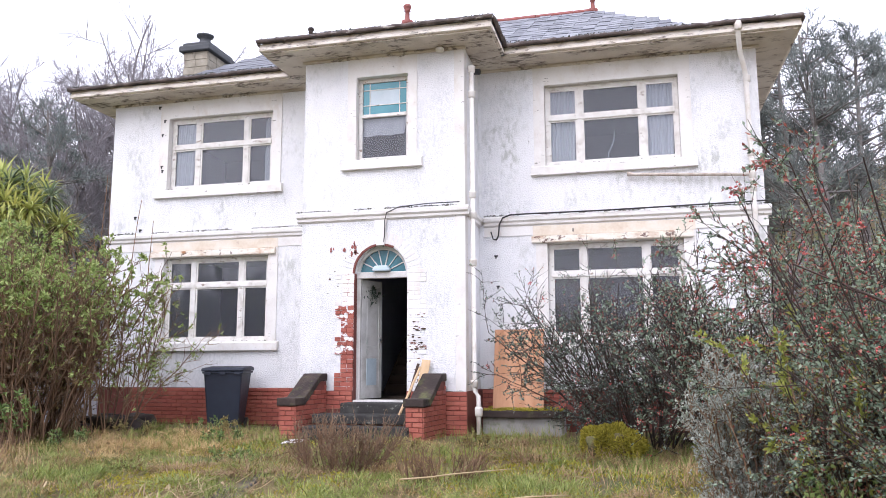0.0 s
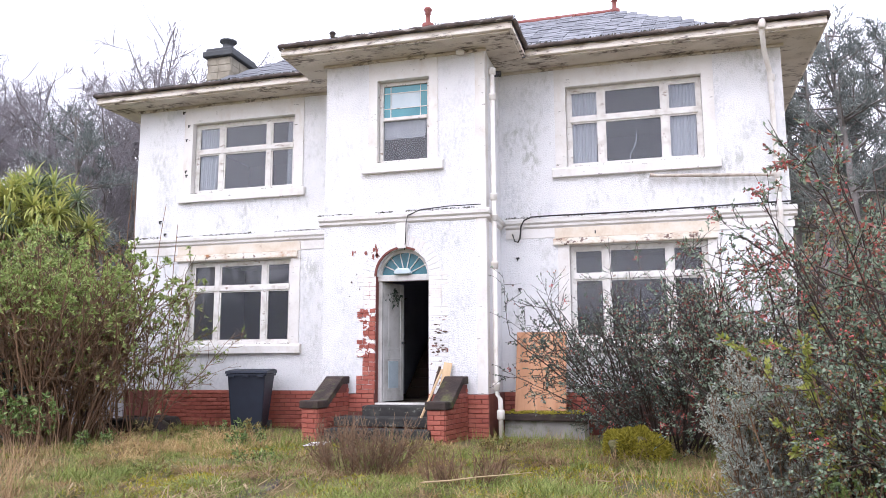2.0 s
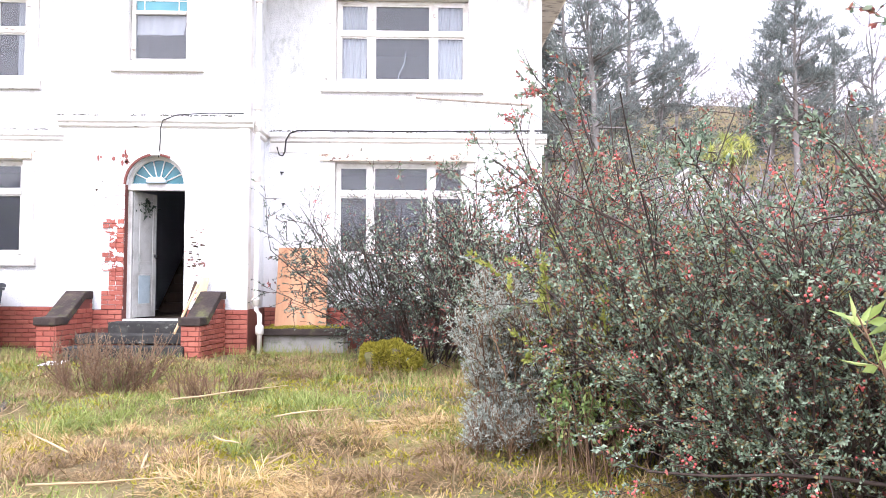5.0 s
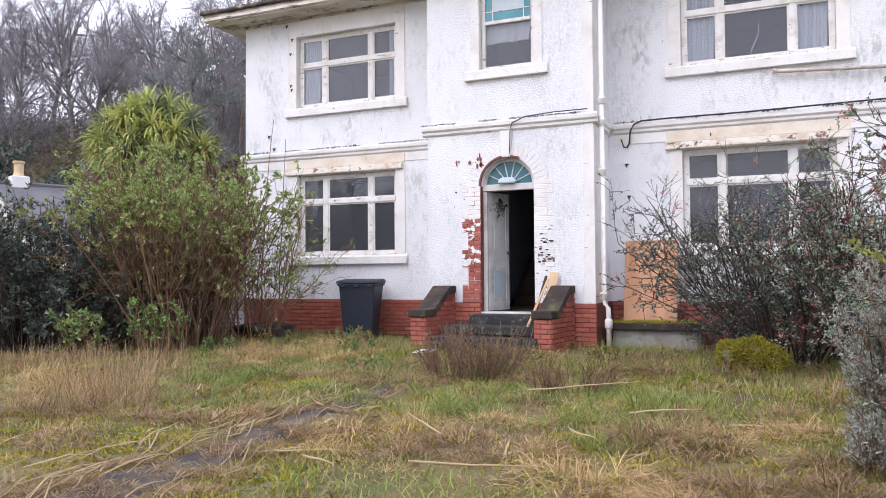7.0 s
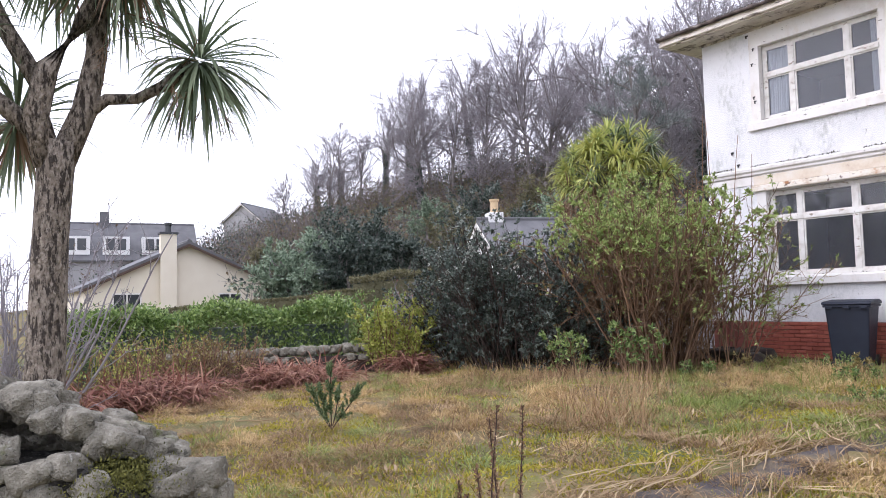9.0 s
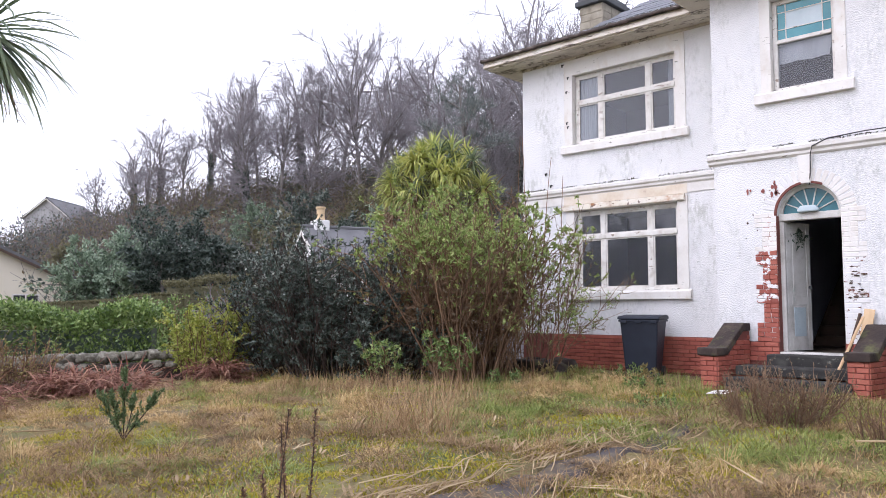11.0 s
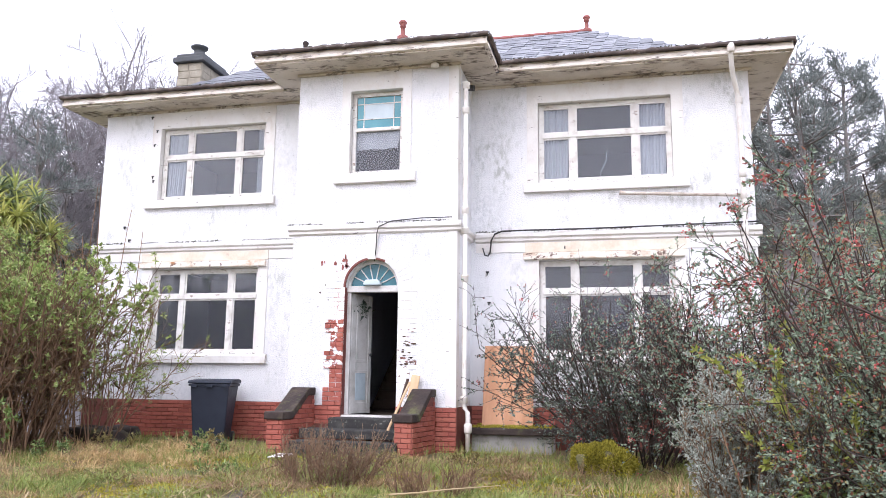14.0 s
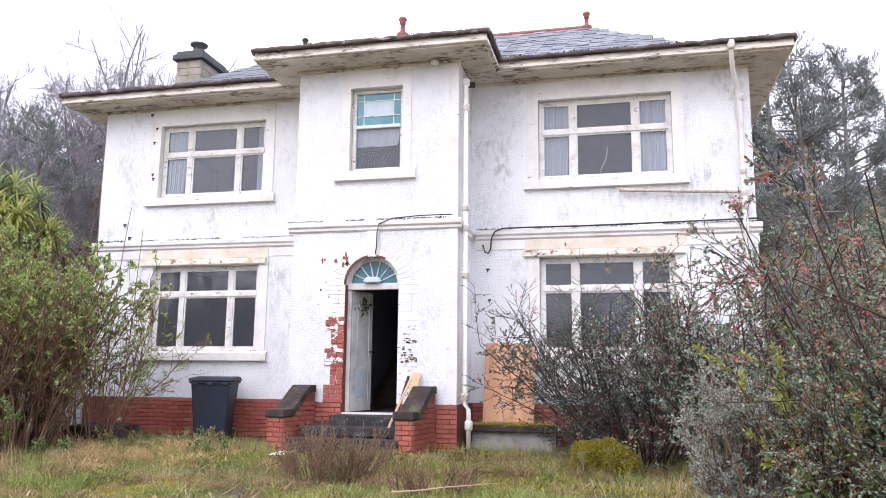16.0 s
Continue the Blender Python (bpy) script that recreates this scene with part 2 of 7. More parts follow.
PIPE = mat("cream_painted_iron_pipe", [(0.55, 0.48, 0.4), (0.74, 0.71, 0.66), (0.78, 0.76, 0.72)], 0.5, 4, 50, 0.2)
overlay(PIPE, (0.22, 0.1, 0.05), 6, 0.63, 0.72, amount=0.8, seed=13)
CORRODED = mat("corroded_cream_pipe", [(0.14, 0.09, 0.06), (0.5, 0.43, 0.36), (0.7, 0.66, 0.6)], 0.7, 7, 50, 0.4)
CABLE = mat("black_cable", [(0.015, 0.015, 0.015), (0.03, 0.03, 0.03)], 0.5, 5, 50, 0.1)
BINP = mat("charcoal_bin_plastic", [(0.009, 0.013, 0.026), (0.017, 0.024, 0.042)], 0.6, 4, 90, 0.15)
PLY = mat("orange_plywood", [(0.42, 0.2, 0.1), (0.58, 0.31, 0.17), (0.66, 0.4, 0.24)], 0.7, 2.2, 30, 0.1, stretch=(3, 1, 0.35))
PLANK = mat("fresh_sawn_plank", [(0.5, 0.33, 0.18), (0.68, 0.5, 0.3)], 0.7, 3, 30, 0.1, stretch=(4, 4, 0.4))
DARKWOOD = mat("dark_stained_batten", [(0.05, 0.03, 0.02), (0.1, 0.06, 0.04)], 0.7, 3, 30, 0.2)
CONCRETE = mat("pale_concrete", [(0.25, 0.24, 0.22), (0.4, 0.39, 0.37)], 0.85, 3, 60, 0.3)
overlay(CONCRETE, (0.1, 0.12, 0.05), 3, 0.5, 0.65, amount=0.8, seed=1)
STONE = mat("lichen_grey_rubble", [(0.035, 0.032, 0.024), (0.2, 0.185, 0.145), (0.42, 0.4, 0.33)], 0.95, 15, 80, 0.9, dist=0.025, objrand=0.25)
overlay(STONE, (0.03, 0.028, 0.02), 20.0, 0.58, 0.64, amount=0.8, seed=23)
overlay(STONE, (0.42, 0.42, 0.38), 16.0, 0.6, 0.66, amount=0.6, seed=22)
overlay(STONE, (0.1, 0.12, 0.025), 2.6, 0.6, 0.68, amount=0.9, seed=21)
# Core coloured black to paint the shade deep between the stones; pale grit on top.
RUBBLECORE = mat("gap_shade_black_with_pale_grit", [(0.008, 0.008, 0.007), (0.03, 0.028, 0.025), (0.09, 0.085, 0.075)], 0.95, 12, 60, 1.0, dist=0.05)
overlay(RUBBLECORE, (0.34, 0.33, 0.29), 24.0, 0.6, 0.66, amount=0.9, seed=37)
DARKMOSS = mat("dark_olive_moss", [(0.03, 0.034, 0.006), (0.1, 0.1, 0.018), (0.2, 0.19, 0.04)], 0.95, 6, 60, 0.0, island=0.6)
CHIMSTONE = mat("buff_chimney_stone", [(0.16, 0.14, 0.11), (0.3, 0.27, 0.21), (0.4, 0.37, 0.3)], 0.9, 4, 40, 0.5)
LEAD = mat("black_chimney_cap", [(0.03, 0.035, 0.04), (0.07, 0.075, 0.08)], 0.6, 4, 40, 0.3)
CREAM = mat("cream_render", [(0.66, 0.6, 0.48), (0.74, 0.69, 0.57)], 0.85, 1, 30, 0.2)
GREYW = mat("far_grey_harling", [(0.28, 0.28, 0.29), (0.4, 0.4, 0.4)], 0.85, 1, 30, 0.2)
WHITEW = mat("far_white_render", [(0.68, 0.68, 0.67), (0.78, 0.78, 0.77)], 0.85, 1, 30, 0.2)
FARSLATE = mat("grey_slate_far", [(0.075, 0.075, 0.08), (0.14, 0.14, 0.145)], 0.65, 1.5, 12, 0.3)
BUFF = mat("buff_chimney_pot", [(0.5, 0.36, 0.2), (0.62, 0.48, 0.3)], 0.7, 4, 40, 0.2)
ASPHALT = mat("wet_dark_path", [(0.022, 0.018, 0.019), (0.05, 0.041, 0.042), (0.1, 0.08, 0.068)], 0.75, 3, 70, 0.4)
overlay(ASPHALT, (0.16, 0.12, 0.06), 2.4, 0.5, 0.66, amount=0.9, seed=31)
BRUSH = mat("dark_brushwood_twigs", [(0.1, 0.085, 0.085), (0.22, 0.19, 0.185)], 0.9, 3, 40, 0.0, island=0.5)
# Bark lightened: distance haze over the woodland is mixed into its colour.
BARK = mat("haze_paled_grey_brown_bark", [(0.13, 0.118, 0.11), (0.26, 0.235, 0.22)], 0.9, 3, 40, 0.5)
PALMBARK = mat("corky_palm_bark", [(0.06, 0.048, 0.038), (0.25, 0.21, 0.165), (0.44, 0.39, 0.32)], 0.95, 30, 50, 1.0, stretch=(1, 1, 0.55), dist=0.06)
overlay(PALMBARK, (0.02, 0.014, 0.01), 26, 0.5, 0.56, (1, 1, 0.3), amount=0.9, seed=41)
# Twigs paled towards lilac-grey to paint in the hill's haze.
TWIG = mat("haze_paled_purple_brown_twigs", [(0.19, 0.172, 0.182), (0.345, 0.322, 0.338)], 0.9, 3, 40, 0.0)
STEM = mat("red_brown_stems", [(0.06, 0.034, 0.022), (0.19, 0.11, 0.062), (0.36, 0.235, 0.14)], 0.85, 5, 50, 0.0, island=0.6)
DARKSTEM = mat("dark_thorny_stems", [(0.025, 0.018, 0.015), (0.07, 0.045, 0.035)], 0.85, 5, 50, 0.0, island=0.6)
DRY = mat("dry_straw_stems", [(0.17, 0.095, 0.045), (0.36, 0.235, 0.12), (0.5, 0.37, 0.2)], 0.85, 5, 50, 0.0, island=0.7)


def leafmat(name, stops, rough=0.5):
    m = mat(name, stops, rough, 1.2, 20, 0.0, island=0.7)
    N, L = m.node_tree.nodes, m.node_tree.links
    b = N["Principled BSDF"]
    src = b.inputs["Base Color"].links[0].from_socket
    tr, mx = N.new("ShaderNodeBsdfTranslucent"), N.new("ShaderNodeMixShader")
    L.new(src, tr.inputs[0])
    mx.inputs[0].default_value = 0.3
    L.new(b.outputs[0], mx.inputs[1])
    L.new(tr.outputs[0], mx.inputs[2])
    L.new(mx.outputs[0], N["Material Output"].inputs[0])
    return m


LEAF_LIGHT = leafmat("fresh_green_leaf", [(0.09, 0.12, 0.03), (0.3, 0.4, 0.11), (0.56, 0.62, 0.25)])
LEAF_OLIVE = leafmat("olive_autumn_leaf", [(0.075, 0.05, 0.018), (0.25, 0.2, 0.065), (0.44, 0.38, 0.15)])
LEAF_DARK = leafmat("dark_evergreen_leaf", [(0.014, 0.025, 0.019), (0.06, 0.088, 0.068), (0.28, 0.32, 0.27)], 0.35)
# Wide spread of leaf tones paints glints and dark gaps as well as leaf colour.
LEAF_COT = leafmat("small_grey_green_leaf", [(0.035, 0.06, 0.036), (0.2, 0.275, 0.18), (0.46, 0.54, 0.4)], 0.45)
LEAF_RED = leafmat("reddening_leaf", [(0.12, 0.03, 0.03), (0.34, 0.1, 0.08), (0.46, 0.24, 0.15)])
LEAF_GREY = leafmat("silver_grey_leaf", [(0.15, 0.175, 0.15), (0.38, 0.42, 0.365), (0.58, 0.61, 0.54)], 0.8)
LEAF_YEL = leafmat("yellow_green_leaf", [(0.16, 0.2, 0.03), (0.34, 0.38, 0.07), (0.5, 0.5, 0.13)])
LEAF_HEDGE = leafmat("laurel_hedge_leaf", [(0.035, 0.065, 0.018), (0.16, 0.25, 0.065), (0.46, 0.55, 0.21)], 0.35)
LEAF_BROWN = leafmat("brown_green_hedge_leaf", [(0.08, 0.07, 0.04), (0.16, 0.15, 0.08), (0.23, 0.22, 0.11)])
LEAF_DRY = leafmat("withered_brown_leaf", [(0.09, 0.06, 0.04), (0.19, 0.14, 0.09), (0.28, 0.22, 0.14)], 0.8)
FROND = leafmat("sword_leaf", [(0.055, 0.08, 0.045), (0.16, 0.21, 0.12), (0.38, 0.44, 0.28)], 0.45)
FROND_Y = leafmat("yellowing_sword_leaf", [(0.17, 0.23, 0.06), (0.36, 0.42, 0.13), (0.55, 0.52, 0.18)], 0.5)
# Brighter leaf copy: skylight on upturned rosettes is painted into the colour.
FROND_SKYLIT = leafmat("skylit_yellow_green_sword_leaf", [(0.22, 0.27, 0.07), (0.46, 0.49, 0.14), (0.66, 0.6, 0.2)], 0.5)
FROND_DEAD = leafmat("dead_sword_leaf", [(0.12, 0.07, 0.04), (0.26, 0.17, 0.11), (0.36, 0.26, 0.18)], 0.8)
FERN = leafmat("collapsed_red_brown_fern", [(0.08, 0.03, 0.022), (0.27, 0.115, 0.08), (0.48, 0.3, 0.2)], 0.8)
# Needle colours greyed and lightened as painted haze.
PINE = leafmat("haze_paled_pine_needles", [(0.1, 0.118, 0.112), (0.19, 0.215, 0.2), (0.31, 0.33, 0.305)], 0.7)
GRASS_G = leafmat("damp_green_grass", [(0.08, 0.11, 0.02), (0.235, 0.29, 0.062), (0.44, 0.46, 0.15)], 0.6)
GRASS_S = leafmat("straw_grass", [(0.22, 0.135, 0.06), (0.53, 0.37, 0.165), (0.74, 0.58, 0.31)], 0.8)
GRASS_B = leafmat("brown_dead_grass", [(0.11, 0.065, 0.03), (0.31, 0.205, 0.105), (0.52, 0.39, 0.225)], 0.8)
SEEDLING = leafmat("dark_green_needle", [(0.045, 0.075, 0.03), (0.12, 0.18, 0.07), (0.22, 0.29, 0.13)], 0.5)
GRIME = mat("black_moss_grime", [(0.02, 0.02, 0.015), (0.06, 0.06, 0.04), (0.12, 0.11, 0.06)], 0.95, 8, 60, 0.0, island=0.6)
TIMBER = mat("weathered_lilac_grey_timber", [(0.24, 0.23, 0.25), (0.36, 0.35, 0.38), (0.46, 0.45, 0.47)], 0.8, 3, 40, 0.2, stretch=(3, 3, 0.3), objrand=0.4)
STRAW = mat("grey_brown_flattened_straw", [(0.18, 0.115, 0.055), (0.38, 0.28, 0.155), (0.56, 0.45, 0.28)], 0.9, 5, 50, 0.0, objrand=0.7)
MOSS = leafmat("yellow_moss_tuft", [(0.13, 0.115, 0.012), (0.37, 0.325, 0.035), (0.54, 0.49, 0.08)], 0.9)
BERRY = mat("red_berry", [(0.4, 0.045, 0.045), (0.66, 0.16, 0.14)], 0.45, 5, 50, 0.0, island=0.7)
SOIL = mat("mossy_rough_ground", [(0.06, 0.042, 0.024), (0.14, 0.098, 0.052), (0.18, 0.145, 0.055), (0.3, 0.215, 0.115)], 0.95, 0.9, 22, 0.9, dist=0.06)
overlay(SOIL, (0.2, 0.21, 0.03), 0.8, 0.55, 0.66, amount=0.8, seed=14)
overlay(SOIL, (0.08, 0.12, 0.03), 0.35, 0.52, 0.62, amount=0.7, seed=24)

PANE = bpy.data.materials.new("window_glass")
PANE.use_nodes = True
pn, pl = PANE.node_tree.nodes, PANE.node_tree.links
pn.clear()
gl, tp, mxs, lw, po = (pn.new(k) for k in ("ShaderNodeBsdfGlossy", "ShaderNodeBsdfTransparent", "ShaderNodeMixShader", "ShaderNodeFresnel", "ShaderNodeOutputMaterial"))
gl.inputs["Roughness"].default_value = 0.0
tp.inputs[0].default_value = (0.8, 0.82, 0.84, 1)
lw.inputs[0].default_value = 1.5
pl.new(lw.outputs[0], mxs.inputs[0])
pl.new(tp.outputs[0], mxs.inputs[1])
pl.new(gl.outputs[0], mxs.inputs[2])
# Bluish film: some dust on the glass, some painted sky reflection.
dust_and_sky, dmx = pn.new("ShaderNodeBsdfDiffuse"), pn.new("ShaderNodeMixShader")
dust_and_sky.inputs[0].default_value, dmx.inputs[0].default_value = (0.5, 0.52, 0.6, 1), 0.055
pl.new(mxs.outputs[0], dmx.inputs[1])
pl.new(dust_and_sky.outputs[0], dmx.inputs[2])
pl.new(dmx.outputs[0], po.inputs[0])

# ---- ground ----
GATE = Vector((3.0, -13.5, 0.0))


def lerp_table(x, table):
    return float(np.interp(x, [a for a, b in table], [b for a, b in table]))


def ground_z(x, y):
    """The lawn falls gently from the house; a wooded hill rises behind it."""
    z = -0.2 + 0.034 * min(0.0, max(y, -16) + 2.2)
    if x < -6:
        z -= 0.03 * min(14.0, -6 - x)
    dx, dy = x - GATE.x, y - GATE.y
    r, az = math.hypot(dx, dy), math.degrees(math.atan2(dx, dy))
    high = lerp_table(az, ((-180, 0), (-95, 0), (-80, 2.5), (-70, 8.5), (-60, 14.5), (-52, 16.5), (-40, 19), (0, 22), (22, 21), (45, 15), (90, 0), (180, 0)))
    k = min(1.0, max(0.0, (r - 26) / 70))
    z += high * k * k * (3 - 2 * k)
    if -16 < x < 12 and -16 < y < 0:
        rough = min(1.0, max(0.0, (-2.5 - y) / 2))
        z += (0.05 + 0.03 * rough) * noise.noise((x * 0.8, y * 0.8, 0)) + (0.03 + 0.035 * rough) * noise.noise((x * 2.3, y * 2.3, 4))
    return z


def spread_axis(lo, hi, step):
    mid = list(np.arange(lo, hi + step / 2, step))
    out, d = [], step
    while sum(out) < 2600:
        d *= 1.28
        out.append(d)
    far = np.cumsum(out)
    return list(lo - far[::-1]) + mid + list(hi + far)


def build_ground():
    xs, ys = spread_axis(-17, 12, 0.28), spread_axis(-17, 4, 0.28)
    V = [(x, y, ground_z(x, y)) for y in ys for x in xs]
    n = len(xs)
    F = [(j * n + i, j * n + i + 1, (j + 1) * n + i + 1, (j + 1) * n + i) for j in range(len(ys) - 1) for i in range(n - 1)]
    me = soup("ground", V, F)
    ob = part("ground", me, SOIL, None, smooth=True)
    tagged(ob, "rough mossy lawn sloping up to a wooded hill", "ground", kind="structure")


build_ground()
PATHLINE = ((-1.1, -4.9), (-1.0, -6.0), (-0.95, -7.3), (-0.92, -9.6), (-0.9, -11.6), (-0.8, -13.4))


def path_distance(x, y):
    best = 9.0
    for (ax, ay), (bx, by) in zip(PATHLINE, PATHLINE[1:]):
        ux, uy = bx - ax, by - ay
        t = min(1, max(0, ((x - ax) * ux + (y - ay) * uy) / (ux * ux + uy * uy)))
        best = min(best, math.hypot(x - ax - t * ux, y - ay - t * uy))
    return best


def build_path():
    g, rng = Geo(), random.Random(5)
    pts = []
    for (ax, ay), (bx, by) in zip(PATHLINE, PATHLINE[1:]):
        for k in range(8):
            pts.append((ax + (bx - ax) * k / 8 + 0.06 * noise.noise((k, ay, 0)), ay + (by - ay) * k / 8))
    rows = []
    for i, (x, y) in enumerate(pts[:-1]):
        d = Vector((pts[i + 1][0] - x, pts[i + 1][1] - y)).normalized()
        s = Vector((-d.y, d.x))
        row = []
        for k in range(7):
            w = (k / 3 - 1) * (0.27 + 0.2 * noise.noise((i * 0.35, 3.0 if k > 3 else 8.0, 0))) * min(1.0, 0.12 + i / 14)
            px, py = x + s.x * w, y + s.y * w
            row.append((px, py, ground_z(px, py) + (0.03 if 0 < k < 6 else -0.03)))
        rows.append(row)
    for a, b in zip(rows, rows[1:]):
        for k in range(6):
            g.poly((a[k], a[k + 1], b[k + 1], b[k]))
    whole("garden_path", g, ASPHALT, "wet dark asphalt garden path strewn with straw", "path", kind="structure", smooth=True)


build_path()

# ---- the house ----
XL, XR, DEEP, P = -7.37, 5.28, 6.8, 1.22
MID = (XL + XR) / 2
PL, PR = -2.5, 0.41
TOP, EAVE, OVER = 6.33, 6.54, 0.62
house = thing("house", "derelict two-storey white roughcast house with red brick plinth", "house", (MID, 0, -0.2))


def hp(name, geo, material, label="", bevel=0.0, smooth=False, parent=None):
    """A part of the house, drawn in world coordinates."""
    parent = parent or house
    ob = part(name, geo, material, parent, label, bevel, smooth)
    ob.matrix_parent_inverse = Matrix.Translation((-MID, 0, 0.2))
    return ob


def slab_with_holes(x0, x1, z0, z1, y, thick, holes):
    """An upright wall facing -y with openings (x0, x1, z0, z1) through it."""
    g = Geo()
    xs = sorted({x0, x1, *(h[0] for h in holes), *(h[1] for h in holes)})
    zs = sorted({z0, z1, *(h[2] for h in holes), *(h[3] for h in holes)})

    def solid(i, j):
        if not (0 <= i < len(xs) - 1 and 0 <= j < len(zs) - 1):
            return False
        cx, cz = (xs[i] + xs[i + 1]) / 2, (zs[j] + zs[j + 1]) / 2
        return not any(h[0] < cx < h[1] and h[2] < cz < h[3] for h in holes)

    index = {}

    def v(i, j, k):
        key = (i, j, k)
        if key not in index:
            index[key] = len(g.v)
            g.v.append((xs[i], y + k * thick, zs[j]))
        return index[key]

    for i in range(len(xs) - 1):
        for j in range(len(zs) - 1):
            if not solid(i, j):
                continue
            g.f.append((v(i, j, 0), v(i + 1, j, 0), v(i + 1, j + 1, 0), v(i, j + 1, 0)))
            g.f.append((v(i, j + 1, 1), v(i + 1, j + 1, 1), v(i + 1, j, 1), v(i, j, 1)))
            for di, dj, a, b in ((-1, 0, (i, j), (i, j + 1)), (1, 0, (i + 1, j + 1), (i + 1, j)), (0, -1, (i + 1, j), (i, j)), (0, 1, (i, j + 1), (i + 1, j + 1))):
                if not solid(i + di, j + dj):
                    g.f.append((v(*a, 0), v(*b, 0), v(*b, 1), v(*a, 1)))
    return g


W_LU, W_RU = (-6.06, -3.74, 4.45, 5.95), (1.64, 3.98, 4.45, 5.95)
W_LL, W_RL = (-6.04, -3.75, 1.38, 3.04), (1.64, 3.95, 1.38, 3.04)
W_C = (-1.52, -0.57, 4.45, 5.95)
ARCH_X, ARCH_R, SPRING, SILLZ = -1.05, 0.47, 2.47, 0.35
BASE = 0.5  # top of the brick plinth



def grown(w, e=0.012):
    return (w[0] - e, w[1] + e, w[2] - e, w[3] + e)


hp("wall", slab_with_holes(XL, PL, BASE, TOP, 0, 0.3, [grown(W_LU), grown(W_LL)]), RENDER)
hp("wall", slab_with_holes(PR, XR, BASE, TOP, 0, 0.3, [grown(W_RU), grown(W_RL)]), RENDER)
porch_wall = slab_with_holes(PL, PR, BASE, TOP, -P, 0.25, [grown(W_C), (ARCH_X - ARCH_R, ARCH_X + ARCH_R, BASE, SPRING + ARCH_R)])
hp("wall", porch_wall, RENDER)
g = Geo()
arc = [(ARCH_X + ARCH_R * math.cos(a), SPRING + ARCH_R * math.sin(a)) for a in np.linspace(0, math.pi, 25)]
t = SPRING + ARCH_R + 0.002
for k in (0, 1):
    y = -P + 0.25 * k
    n = len(g.v)
    g.v += [(x, y, z) for x, z in arc] + [(x, y, t) for x, z in arc]
    g.f += [(n + i, n + i + 1, n + 26 + i, n + 25 + i) for i in range(24)]
g.f += [(i, i + 1, 51 + i, 50 + i) for i in range(24)]
hp("arch_spandrel", g, RENDER)
for x0, x1 in ((PL, PL + 0.25), (PR - 0.25, PR)):
    hp("wall", Geo().box(x0, x1, -P + 0.25, 0.0, BASE, TOP), RENDER)
for x0, x1 in ((XL, XL + 0.3), (XR - 0.3, XR)):
    hp("wall", Geo().box(x0, x1, 0.3, DEEP, BASE, TOP), RENDER)
hp("wall", Geo().box(XL + 0.3, XR - 0.3, DEEP - 0.3, DEEP, -0.3, TOP), RENDER)
# inside: floors, partitions
hp("interior_floor", Geo().box(XL + 0.3, XR - 0.3, 0.3, DEEP - 0.3, 0.25, 0.34), FLOORB)
hp("interior_floor", Geo().box(PL + 0.25, PR - 0.25, -P + 0.25, 0.3, 0.25, 0.336), FLOORB)
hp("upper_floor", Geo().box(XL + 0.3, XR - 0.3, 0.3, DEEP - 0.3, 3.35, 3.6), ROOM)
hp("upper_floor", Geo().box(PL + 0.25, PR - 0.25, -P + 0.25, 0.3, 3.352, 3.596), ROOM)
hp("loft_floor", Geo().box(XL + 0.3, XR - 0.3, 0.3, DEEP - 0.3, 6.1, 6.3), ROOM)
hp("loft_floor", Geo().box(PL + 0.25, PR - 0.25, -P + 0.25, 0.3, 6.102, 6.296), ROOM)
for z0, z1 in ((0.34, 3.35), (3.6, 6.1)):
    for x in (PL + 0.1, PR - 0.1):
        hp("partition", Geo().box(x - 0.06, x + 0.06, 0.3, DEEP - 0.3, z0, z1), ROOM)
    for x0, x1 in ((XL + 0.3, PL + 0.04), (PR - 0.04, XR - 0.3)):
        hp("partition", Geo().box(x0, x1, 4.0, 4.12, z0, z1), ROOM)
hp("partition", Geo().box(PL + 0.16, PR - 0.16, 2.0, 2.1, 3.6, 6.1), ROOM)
stair = hp("staircase", Geo().prism([(1.6, 0.34), (1.6, 0.4), (5.0, 2.9), (5.0, 0.34)], "x", -1.92, -1.88), DARKWOOD, "dim painted staircase in the hall")
for k in range(13):
    part("stair_tread", Geo().box(-1.87, -0.6, 1.6 + 0.25 * k, 1.9 + 0.25 * k, 0.34 + 0.185 * k, 0.34 + 0.185 * (k + 1)), DARKWOOD, stair, bevel=0.012)
for x in (PL + 0.17, PR - 0.17):
    hp("hall_lining", Geo().box(x - 0.008, x + 0.008, 0.305, 5.0, 0.345, 3.34), HALLW)

# plinth core
for x0, x1, y0, y1 in ((XL + 0.0, PL, -0.03, 0.3), (PR, XR, -0.03, 0.3)):
    hp("plinth", Geo().box(x0, x1, y0, y1, -0.45, BASE - 0.004), MORTAR)
hp("plinth", Geo().box(PL - 0.03, ARCH_X - ARCH_R, -P - 0.03, -P + 0.25, -0.45, BASE - 0.004), MORTAR)
hp("plinth", Geo().box(ARCH_X + ARCH_R, PR + 0.03, -P - 0.03, -P + 0.25, -0.45, BASE - 0.004), MORTAR)
hp("plinth", Geo().box(ARCH_X - ARCH_R, ARCH_X + ARCH_R, -P, -P + 0.25, -0.45, SILLZ - 0.06), MORTAR)
for x0, x1 in ((PL - 0.03, PL + 0.25), (PR - 0.25, PR + 0.03)):
    hp("plinth", Geo().box(x0, x1, -P + 0.25, -0.03, -0.45, BASE - 0.004), MORTAR)
